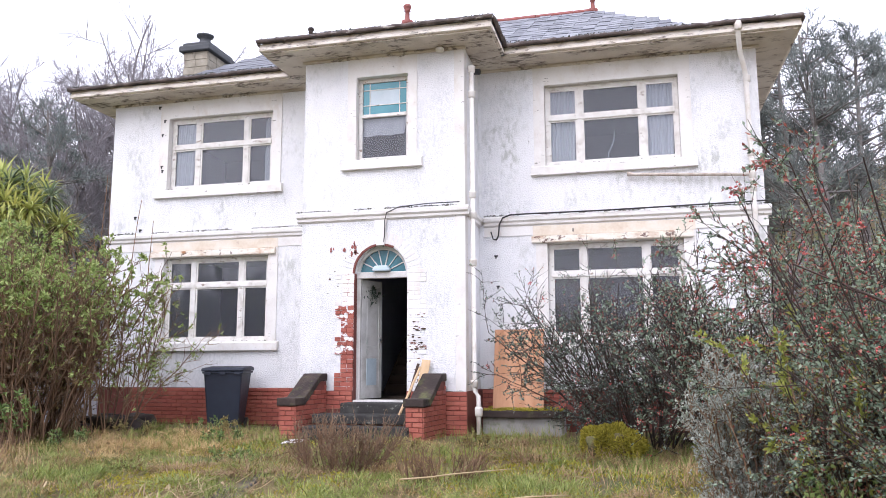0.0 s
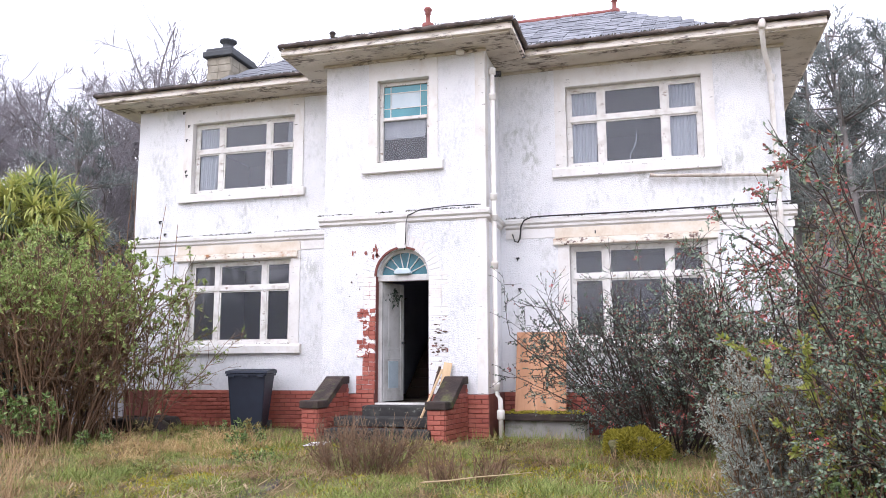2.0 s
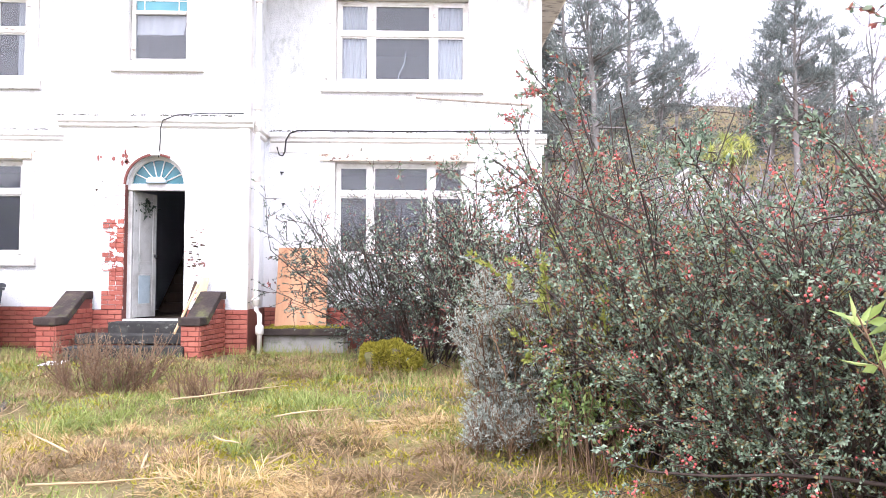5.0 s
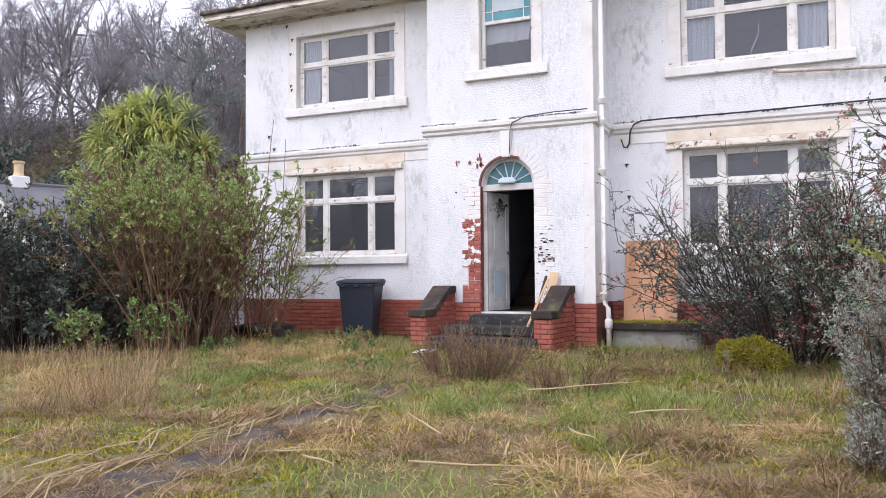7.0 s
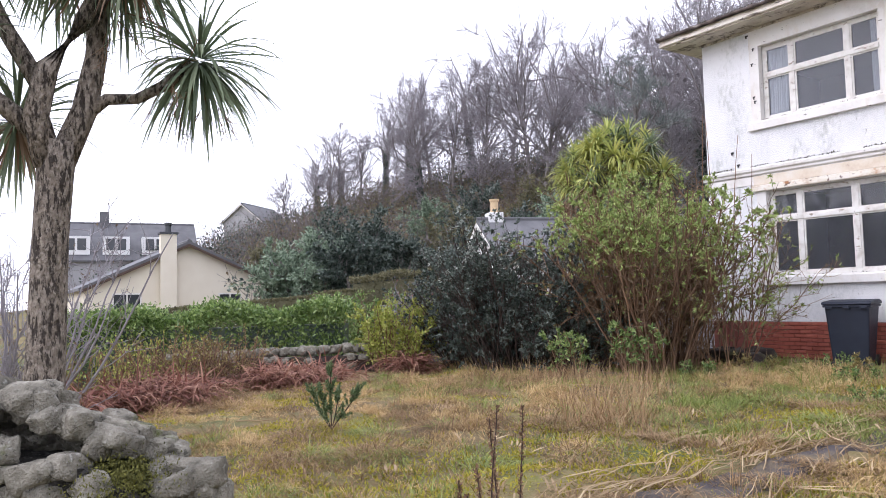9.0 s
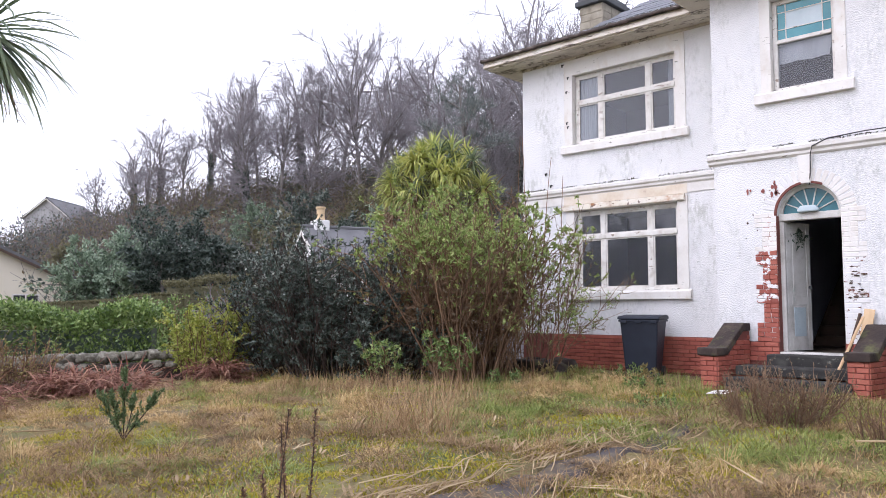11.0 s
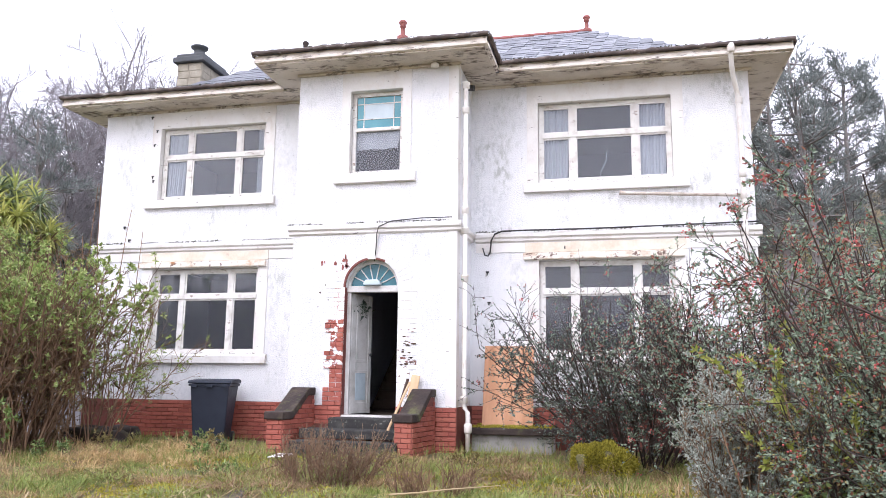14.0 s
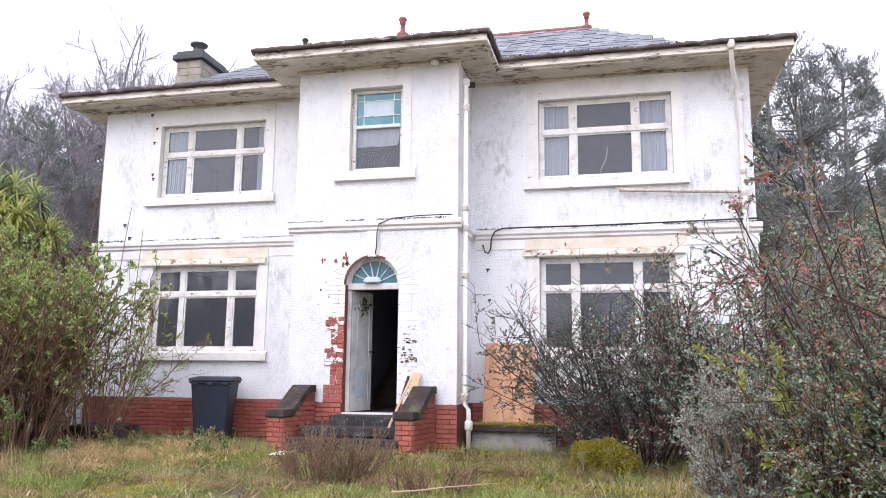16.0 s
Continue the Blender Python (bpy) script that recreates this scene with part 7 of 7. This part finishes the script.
    part("moss", soup("moss", *blades(nr, p, nr.normal(size=p.shape) + (0, 0, 1), 0.018, 0.008)), DARKMOSS, ob, "dark olive moss cushion")


rubble_wall()
rr = random.Random(44)
for k in range(9):
    x, y = -5.4 + rr.uniform(-0.9, 0.6), -1.5 + rr.uniform(-0.4, 0.3)
    whole("stone_block", Geo().rock((x, y, ground_z(x, y) + rr.uniform(0.02, 0.2)), (rr.uniform(0.2, 0.38), rr.uniform(0.15, 0.25), rr.uniform(0.1, 0.17)), rr), COPING, "dark mossy fallen stone beside the plinth", "stone", group="fallen stones", smooth=True)

# ---- neighbouring houses ----
def gable_house(name, label, at, turn, w, d, wall_h, rise, wall, roof_m, over=0.35):
    """A house whose gable faces local -y, w wide and d deep."""
    ob = thing(name, label, "house", at)
    ob.rotation_euler = (0, 0, radians(turn))
    h = w / 2
    part("wall", Geo().prism([(-h, -1.5), (-h, wall_h), (0, wall_h + rise), (h, wall_h), (h, -1.5)], "y", 0, d), wall, ob)
    k = rise / h
    e = h + over
    for s in (-1, 1):
        g = Geo().prism([(0, wall_h + rise + 0.02), (s * e, wall_h - over * k + 0.02), (s * e, wall_h - over * k + 0.16), (0, wall_h + rise + 0.18)], "y", -over, d + over)
        part("roof", g, roof_m, ob)
        part("bargeboard", Geo().prism([(0, wall_h + rise - 0.12), (s * e, wall_h - over * k - 0.12), (s * e, wall_h - over * k + 0.02), (0, wall_h + rise + 0.02)], "y", -over - 0.05, -over - 0.01), DARKWOOD if wall is CREAM else FRAME, ob)
    part("roof_ridge", Geo().tube([(0, -over, wall_h + rise + 0.18), (0, d + over, wall_h + rise + 0.18)], 0.09, 8), roof_m, ob)
    return ob


def small_window(ob, x, z, w, h, y=0.0, side=False):
    """A recessed-looking framed window on a wall of a far house."""
    fr = Geo()
    a, b, t = w / 2, h / 2, 0.07
    for q in ((-a - t, -a, -b - t, b + t), (a, a + t, -b - t, b + t), (-a, a, b, b + t), (-a, a, -b - t, -b), (-0.03, 0.03, -b, b)):
        fr.box(q[0], q[1], -0.06, 0.02, q[2], q[3])
    win = part("window", fr, FRAME, ob)
    win.location = (x, y, z)
    if side:
        win.rotation_euler = (0, 0, radians(-90))
    for s in (-1, 1):
        part("pane", Geo().box(min(s * 0.03, s * a), max(s * 0.03, s * a), -0.025, -0.012, -b, b), DARKPANE, win)


DARKPANE = mat("far_dark_window_glass", [(0.03, 0.035, 0.04), (0.06, 0.065, 0.07)], 0.12, 2, 20, 0.0)

bx, by, bz = spot(-74.3, 43)
bung = gable_house("bungalow", "cream rendered bungalow with slate roof and gable chimney", (bx, by, -0.6), 86, 9.8, 11, 2.7, 2.25, CREAM, FARSLATE)
part("chimney", Geo().box(-1.45, -0.65, -0.45, 0.02, -1, 5.45), CREAM, bung, "cream rendered chimney breast", bevel=0.02)
part("chimney_cap", Geo().box(-1.52, -0.58, -0.52, 0.09, 5.45, 5.55), LEAD, bung)
part("chimney_pot", Geo().lathe(-1.05, -0.2, [(0.17, 5.55), (0.15, 5.9), (0.2, 5.94), (0.2, 6.03), (0.12, 6.06)], 10), LEAD, bung)
small_window(bung, -3.0, 1.85, 1.25, 1.0)
small_window(bung, 2.2, 1.85, 1.1, 0.9)
small_window(bung, -5.0, 1.4, 1.2, 1.2, 2.5, True)
small_window(bung, -5.0, 1.2, 0.9, 1.7, 5.5, True)

gx, gy, gz = spot(-83.5, 78)
big = gable_house("far_house", "large grey slate-roofed house with white dormers", (gx, gy, 0.0), -11, 9, 13, 5.4, 3.4, GREYW, FARSLATE)
for y in (3.2, 6.4, 9.6):
    dm = part("dormer", Geo().prism([(y - 1.1, 5.8), (y - 1.1, 7.4), (y + 1.1, 7.4), (y + 1.1, 5.8)], "x", 2.2, 4.3), WHITEW, big, "white dormer window")
    part("pane", Geo().box(4.3, 4.33, y - 0.8, y - 0.1, 6.2, 7.2).box(4.3, 4.33, y + 0.1, y + 0.8, 6.2, 7.2), DARKPANE, dm)
part("chimney", Geo().box(-0.6, 0.6, 5.0, 5.8, 8, 10), FARSLATE, big)
hx, hy, hz = spot(-70.3, 112)
gable_house("far_house", "pale house with grey roof high on the hill", (hx, hy, hz + 2.1), 40, 6, 9, 3.2, 2.4, GREYW, FARSLATE)

cx, cy, cz = spot(-53.0, 31)
cot = gable_house("cottage", "white cottage with slate roof and buff chimney pot", (cx, cy, cz + 0.1), -22, 5.2, 8.5, 2.9, 1.5, WHITEW, FARSLATE)
part("chimney", Geo().box(-0.45, 0.25, 0.1, 0.7, 3.5, 4.85), WHITEW, cot, "white chimney stack", bevel=0.03)
part("chimney_pot", Geo().lathe(-0.2, 0.45, [(0.2, 4.85), (0.16, 5.0), (0.16, 5.3), (0.2, 5.35), (0.2, 5.42)], 10), BUFF, cot, "buff clay chimney pot")
small_window(cot, 0.6, 1.6, 1.0, 1.2)
small_window(cot, -1.2, 1.6, 0.9, 1.2)
wx, wy, wz = spot(20.0, 38)
wh = gable_house("cottage", "white gabled cottage behind the shrubs", (wx, wy, wz + 0.35), -25, 5.0, 8, 3.0, 1.7, WHITEW, FARSLATE)
small_window(wh, 0.2, 1.8, 1.0, 1.1)

# ---- grass, moss, ferns and litter ----
def lawn():
    rng = np.random.default_rng(7)

    def free(x, y, gap):
        ok = ~((x > XL - 0.1) & (y > -0.05)) & ~((x > -2.5) & (x < 0.5) & (y > -2.25)) & ~((x > 0.5) & (x < 2) & (y > -1.0))
        pd = np.array([path_distance(a, b) for a, b in zip(x, y)])
        rag = np.clip(0.5 + 1.9 * np.array([noise.noise((a * 1.3, b * 1.3, 31.0)) for a, b in zip(x, y)]), 0.0, 1.25)
        return ok & (pd > gap * rag * np.clip((-y - 4.6) / 1.5, 0, 1))

    def field(x, y, k, seed):
        return np.array([noise.noise((a * k, b * k, seed)) for a, b in zip(x, y)])

    def lift(x, y):
        return np.stack([x, y, [ground_z(a, b) - 0.015 for a, b in zip(x, y)]], 1)

    # short green sward
    n = 175000
    x, y = rng.uniform(-15, 8, n), rng.uniform(-13.3, -0.9, n)
    k = (rng.random(n) < np.clip(1.3 - np.hypot(x - 1, y + 9) / 15, 0.3, 1)) & free(x, y, 0.28)
    x, y = x[k], y[k]
    g = field(x, y, 0.5, 1.0) + 0.5 * field(x, y, 1.6, 5.0) + 0.35 * np.clip((y + 6) / 4, -0.5, 0.8)
    k = g + 0.22 * rng.normal(size=len(x)) - 0.12 * (x < -3) > 0.03
    x, y, g = x[k], y[k], g[k]
    m = len(x)
    V, F = swords(rng, lift(x, y), unit(rng.normal(size=(m, 3)) * (0.9, 0.9, 0.2) + (0, 0, 0.9)), (0.05 + 0.09 * np.clip(g + 0.3, 0, 1)) * rng.uniform(0.6, 1.5, m), 0.007 * rng.uniform(0.7, 1.5, m), 0.6 * rng.uniform(0.2, 1.4, m), 2)
    whole("green_grass_blades", soup("green_grass_blades", V, F), GRASS_G, "damp green grass among dead tussocks", "grass", kind="stuff")
    # dead tussocks, combed flat by the rain
    n = 3000
    x, y = rng.uniform(-14, 7, n), rng.uniform(-13.0, -1.2, n)
    f = field(x, y, 0.6, 12.0) + 0.4 * field(x, y, 1.5, 3.0)
    k = (f + 0.25 * rng.normal(size=n) + 0.42 * (x < -2) + 0.15 * ((x < -2) & (y < -7)) > -0.08) & free(x, y, 0.38)
    x, y, f = x[k], y[k], f[k]
    per = 58
    cx, cy, ff = np.repeat(x, per), np.repeat(y, per), np.repeat(np.clip(f + 0.3, 0.15, 1), per)
    m = len(cx)
    turn = np.repeat(rng.uniform(0, 6.28, len(x)), per) + rng.normal(size=m) * 0.9
    r = np.abs(rng.normal(size=m)) * 0.1
    bx, by = cx + r * np.cos(turn), cy + r * np.sin(turn)
    d = np.stack([np.cos(turn) * 0.9, np.sin(turn) * 0.9, rng.uniform(0.15, 0.9, m)], 1) + rng.normal(size=(m, 3)) * 0.3
    L = (0.07 + 0.11 * ff) * rng.uniform(0.5, 1.3, m)
    V, F = swords(rng, lift(bx, by), unit(d), L, 0.0055 * rng.uniform(0.7, 1.5, m), 0.75 * rng.uniform(0.4, 1.3, m), 3)
    whole("straw_grass_blades", soup("straw_grass_blades", V, F), GRASS_S, "dead straw-coloured grass tussocks", "grass", kind="stuff")
    # humped mats of long dead grass
    for name, count, size, material, label, seed in (("straw_mat_blades", 130, 330, GRASS_S, "humped mats of long pale dead grass", 71.0), ("brown_mat_blades", 170, 330, GRASS_B, "humped mats of brown withered grass", 83.0), ("green_mat_blades", 45, 300, GRASS_G, "humped clumps of long green grass", 97.0)):
        x, y = rng.uniform(-12, 5.5, count * 5), rng.uniform(-12.2, -2.0, count * 5)
        k = (field(x, y, 0.45, seed) + 0.1 * rng.normal(size=len(x)) > 0.02) & free(x, y, 0.7)
        x, y = x[k][:count], y[k][:count]
        R_ = np.repeat(rng.uniform(0.12, 0.34, len(x)), size)
        cx, cy, lean_ = np.repeat(x, size), np.repeat(y, size), np.repeat(rng.uniform(0, 6.28, len(x)), size)
        m = len(cx)
        a = rng.uniform(0, 6.28, m)
        q = np.sqrt(rng.random(m))
        P0 = lift(cx + R_ * q * np.cos(a) * 1.2, cy + R_ * q * np.sin(a)) + np.stack([np.zeros(m), np.zeros(m), 0.3 * R_ * (1 - q * q)], 1)
        d = np.stack([np.cos(a) * q + 0.6 * np.cos(lean_), np.sin(a) * q + 0.6 * np.sin(lean_), rng.uniform(0.05, 0.6, m)], 1) + 0.45 * rng.normal(size=(m, 3)) * (1, 1, 0.6)
        V, F = swords(rng, P0, unit(d), R_ * rng.uniform(0.3, 0.8, m) + 0.05, 0.006 * rng.uniform(0.7, 1.5, m), 0.8 * rng.uniform(0.4, 1.3, m), 3)
        whole(name, soup(name, V, F), material, label, "grass", kind="stuff")
    # taller green tussocks towards the house
    n = 1500
    x, y = rng.uniform(-10, 5.5, n), rng.uniform(-7.5, -1.3, n)
    f = field(x, y, 0.7, 41.0)
    k = (f + 0.2 * rng.normal(size=n) > 0.02) & free(x, y, 0.4)
    x, y, f = x[k], y[k], f[k]
    per = 46
    cx, cy, ff = np.repeat(x, per), np.repeat(y, per), np.repeat(np.clip(f + 0.4, 0.3, 1), per)
    m = len(cx)
    turn = rng.uniform(0, 6.28, m)
    r = np.abs(rng.normal(size=m)) * 0.07
    d = np.stack([np.cos(turn), np.sin(turn), rng.uniform(0.6, 2.2, m)], 1)
    V, F = swords(rng, lift(cx + r * np.cos(turn), cy + r * np.sin(turn)), unit(d), (0.08 + 0.14 * ff) * rng.uniform(0.5, 1.3, m), 0.006 * rng.uniform(0.7, 1.4, m), 0.55 * rng.uniform(0.3, 1.4, m), 3)
    whole("green_tussock_blades", soup("green_tussock_blades", V, F), GRASS_G, "green grass tussocks towards the house", "grass", kind="stuff")
    # brown dead patches
    n = 2400
    x, y = rng.uniform(-12, 6.5, n), rng.uniform(-12.5, -2.4, n)
    k = (field(x, y, 0.8, 21.0) + 0.2 * rng.normal(size=n) > 0.0) & free(x, y, 0.14)
    x, y = x[k], y[k]
    per = 60
    cx, cy = np.repeat(x, per), np.repeat(y, per)
    m = len(cx)
    turn = rng.uniform(0, 6.28, m)
    r = np.abs(rng.normal(size=m)) * 0.13
    d = np.stack([np.cos(turn), np.sin(turn), rng.uniform(0.2, 1.1, m)], 1) + rng.normal(size=(m, 3)) * 0.35
    V, F = swords(rng, lift(cx + r * np.cos(turn), cy + r * np.sin(turn)), unit(d), 0.13 * rng.uniform(0.4, 1.3, m), 0.007 * rng.uniform(0.7, 1.5, m), 0.7 * rng.uniform(0.3, 1.3, m), 2)
    whole("brown_grass_blades", soup("brown_grass_blades", V, F), GRASS_B, "brown dead grass matted on the lawn", "grass", kind="stuff")
    # weeds and litter creeping over the path
    n = 900
    x, y = rng.uniform(-1.6, -0.2, n), rng.uniform(-13.2, -4.7, n)
    k = field(x, y, 1.9, 61.0) + 0.12 * rng.normal(size=n) > 0.02
    per = 34
    cx, cy = np.repeat(x[k], per), np.repeat(y[k], per)
    m = len(cx)
    turn = rng.uniform(0, 6.28, m)
    r = np.abs(rng.normal(size=m)) * 0.08
    d = np.stack([np.cos(turn), np.sin(turn), rng.uniform(0.1, 0.8, m)], 1)
    P0 = lift(cx + r * np.cos(turn), cy + r * np.sin(turn)) + (0, 0, 0.035)
    whole("path_litter", soup("path_litter", *swords(rng, P0, unit(d), 0.08 * rng.uniform(0.4, 1.4, m), 0.007, 0.6, 2)), GRASS_B, "brown weeds and leaf litter creeping over the path", "litter", kind="stuff")
    # moss
    n = 190000
    x, y = rng.uniform(-12, 6, n), rng.uniform(-13, -2.4, n)
    k = (field(x, y, 0.75, 9.0) + 0.15 * rng.normal(size=n) + 0.2 * np.clip((-6.5 - y) / 2, -0.5, 1) - 0.3 * (x < -3.5) > 0.0) & free(x, y, 0.4)
    P0 = lift(x[k], y[k]) + (0, 0, 0.012)
    whole("lawn_moss", soup("lawn_moss", *blades(rng, P0, rng.normal(size=P0.shape) * 0.8 + (0, 0, 0.6), 0.055, 0.018)), MOSS, "yellow-green moss spreading through the lawn", "moss", kind="stuff")


lawn()


def tall_grass(x, y, n, h, r, seed, label="clump of tall dry straw-brown grass", material=DRY, group="dry grass clumps"):
    rng = np.random.default_rng(seed)
    a, q = rng.uniform(0, 6.28, n), r * np.sqrt(rng.random(n))
    P0 = np.stack([q * np.cos(a) * 1.5, q * np.sin(a), np.full(n, -0.03)], 1)
    ob = whole("grass_clump", soup("grass_clump", *swords(rng, P0, unit(rng.normal(size=P0.shape) * 0.55 + (0, 0, 1)), h * rng.uniform(0.5, 1.15, n), 0.006, 0.12 * rng.uniform(0, 1.6, n), 3)), material, label, "grass", group=group)
    ob.location = on_ground(x, y)


for k, (x, y, n, h, r) in enumerate(((-3.3, -7.5, 460, 0.66, 0.4), (-3.9, -6.9, 260, 0.5, 0.45), (-4.9, -5.4, 320, 0.5, 0.55), (-6.2, -5.3, 300, 0.45, 0.55), (-7.6, -5.6, 300, 0.45, 0.6), (-2.9, -1.6, 90, 0.24, 0.3), (-2.6, -2.9, 130, 0.26, 0.4), (0.3, -3.0, 110, 0.24, 0.4), (1.6, -2.0, 120, 0.28, 0.4), (2.1, -3.6, 160, 0.32, 0.4), (-5.0, -1.6, 160, 0.3, 0.5), (3.3, -5.0, 200, 0.32, 0.5), (-0.6, -8.6, 90, 0.28, 0.3))):
    tall_grass(x, y, n, h, r, 300 + k)


for k, (x, y, n, h, r) in enumerate(((-2.7, -2.3, 150, 0.3, 0.3), (-2.25, -2.55, 120, 0.24, 0.25), (-1.3, -2.6, 150, 0.22, 0.4), (-0.5, -2.55, 110, 0.26, 0.25), (0.3, -1.9, 130, 0.26, 0.3), (-3.5, -1.1, 160, 0.28, 0.35), (-4.7, -1.3, 150, 0.3, 0.3), (0.9, -1.4, 120, 0.26, 0.3), (1.7, -1.5, 110, 0.28, 0.3), (-4.1, -1.35, 110, 0.22, 0.3), (-3.0, -3.4, 180, 0.26, 0.4), (0.6, -3.9, 160, 0.24, 0.4))):
    tall_grass(x, y, n, h, r, 340 + k, "clump of rank green grass at the foot of the house", GRASS_G, "green grass clumps")


def fern_heap(at, n, r, seed):
    rng = np.random.default_rng(seed)
    P0 = np.stack([r * rng.normal(size=n) * 0.45, r * rng.normal(size=n) * 0.3, rng.uniform(0, 0.36, n)], 1)
    d = unit(np.stack([rng.normal(size=n), rng.normal(size=n) * 0.7, rng.uniform(-0.05, 0.4, n)], 1))
    ob = whole("fern_heap", soup("fern_heap", *swords(rng, P0, d, 0.66 * rng.uniform(0.5, 1.1, n), 0.026, 0.4 * rng.uniform(0.4, 1.3, n), 4)), FERN, "heap of collapsed red-brown dead leaves", "plant", group="dead leaf heaps", kind="stuff")
    ob.location = at


for k, (az, r, n, w) in enumerate(((-78.8, 14, 420, 1.1), (-75.6, 14.2, 420, 1.0), (-69, 15.6, 420, 1.0), (-66, 15.8, 420, 1.0), (-59.5, 16.3, 200, 0.7), (-83, 13, 240, 0.9))):
    fern_heap(spot(az, r), n * 3, w, 400 + k)
for k, (az, r) in enumerate(((-77.5, 15.4), (-74.5, 16.2), (-81, 14.5), (-72.5, 16.4))):
    shrub("weedy_bush", "low scrubby yellow-brown bush before the boundary wall", spot(az, r), 500 + k, 50, 1.1, 0.7, [(320, 0.4, 0.5, 0.2, 0.05)], [("leaves", "yellow-brown leaves", LEAF_OLIVE if k % 2 else LEAF_YEL, 900, 0.07, 0.03, (0.1, 9), 1)], STEM, base=0.5, twig_r=0.005, stem_r=0.008)


def moss_mound(x, y):
    rng = np.random.default_rng(91)
    ob = thing("moss_mound", "low mound covered in bright yellow-green moss", "moss", on_ground(x, y))
    part("mound", Geo().rock((0, 0, 0.12), (0.34, 0.27, 0.17), random.Random(4)), SOIL, ob, smooth=True)
    d = unit(rng.normal(size=(9000, 3)) + (0, 0, 0.4))
    part("moss", soup("moss", *blades(rng, d * (0.36, 0.3, 0.2) * (1 + 0.25 * np.sin(7 * d[:, :1]) * np.cos(5 * d[:, 1:2])) + (0, 0, 0.12), d + 0.8 * rng.normal(size=d.shape), 0.07, 0.022)), MOSS, ob, "bright yellow-green moss")


moss_mound(2.75, -3.25)


def litter():
    """Flattened straw stalks along the path and stray canes on the lawn."""
    rng = random.Random(61)
    for k in range(150):
        y = rng.choice((rng.uniform(-10.5, -8.4), rng.uniform(-9.0, -4.5), rng.uniform(-8.5, -6.0)))
        x = -1.22 - abs(rng.gauss(0, 0.32)) + 0.2 * rng.random() if rng.random() < 0.85 else -0.5 + rng.uniform(-0.3, 0.2)
        a = math.pi / 2 + rng.gauss(0.35, 0.26)
        L = rng.uniform(0.25, 0.85)
        pts = []
        for j in range(4):
            q, w = x + math.cos(a) * L * (j / 3 - 0.5), y + math.sin(a) * L * (j / 3 - 0.5)
            pts.append((q, w, ground_z(q, w) + 0.05 + 0.03 * rng.random()))
        whole("straw_stalk", Geo().tube(pts, [rng.uniform(0.0035, 0.008) * q for q in (0.8, 1.0, 0.9, 0.35)], 4), STRAW, "flattened dry straw stalk lying by the path", "litter", group="straw stalks")
    nr = np.random.default_rng(62)
    for k in range(46):
        near = rng.random() < 0.45
        x, y = (rng.uniform(-3.6, -1.3), rng.uniform(-10.6, -6.2)) if near else (rng.uniform(-5.5, 3.6), rng.uniform(-11.0, -4.5))
        a = math.pi / 2 + rng.gauss(0.5, 0.5) if near else rng.uniform(0, 6.28)
        n = rng.randint(1, 3)
        P0 = np.array([(nr.normal() * 0.05, nr.normal() * 0.05, 0.05) for _ in range(n)])
        d = unit(np.stack([np.cos(a + 0.3 * nr.normal(size=n)), np.sin(a + 0.3 * nr.normal(size=n)), 0.02 + 0.05 * nr.random(n)], 1))
        ob = whole("fallen_leaf", soup("fallen_leaf", *swords(nr, P0, d, rng.uniform(0.25, 0.6) * np.ones(n), rng.uniform(0.016, 0.03), 0.02, 4)), STRAW, "pale dead strap leaf fallen on the lawn", "leaf", group="fallen strap leaves")
        ob.location = (x, y, ground_z(x, y))
    for x, y, a, L in ((1.3, -5.7, 0.6, 1.2), (1.7, -7.5, -1.0, 0.6), (3.6, -9.2, 0.1, 0.8), (0.4, -7.6, 2.4, 0.7), (2.2, -6.6, 0.2, 0.6), (1.2, -8.6, 0.0, 0.9), (0.2, -8.9, -0.6, 0.5), (3.0, -9.6, 1.9, 0.4), (1.8, -9.3, -1.3, 0.35), (-1.6, -10.2, -0.7, 0.5), (-6.5, -10.2, 0.6, 0.7)):
        pts = [(x + math.cos(a) * L * (j / 4 - 0.5), y + math.sin(a) * L * (j / 4 - 0.5), ground_z(x, y) + 0.09 + 0.05 * j / 4 + 0.015 * rng.random()) for j in range(5)]
        whole("fallen_cane", Geo().tube(pts, [0.009, 0.009, 0.008, 0.006, 0.004], 6), STRAW, "pale dry cane lying on the lawn", "litter", group="fallen canes", smooth=True)


litter()


# ---- timber screen beside the house ----
def timber_screen():
    ob = thing("timber_screen", "weathered lilac-grey boarded timber screen beside the house", "fence", (-8.9, 1.05, -0.25))
    part("rail", Geo().box(-1.5, 1.4, 0.0, 0.06, 0.5, 0.6), TIMBER, ob)
    part("rail", Geo().box(-1.5, 1.4, 0.0, 0.06, 2.6, 2.7), TIMBER, ob)
    for k in range(20):
        o = part("board", Geo().box(-1.48 + 0.145 * k, -1.35 + 0.145 * k, -0.024, -0.002, -0.1, 3.1 + 0.03 * math.sin(k * 2.3)), TIMBER, ob)
    part("cap", Geo().box(-1.55, 1.42, -0.05, 0.09, 3.14, 3.2), FRAME, ob)


timber_screen()
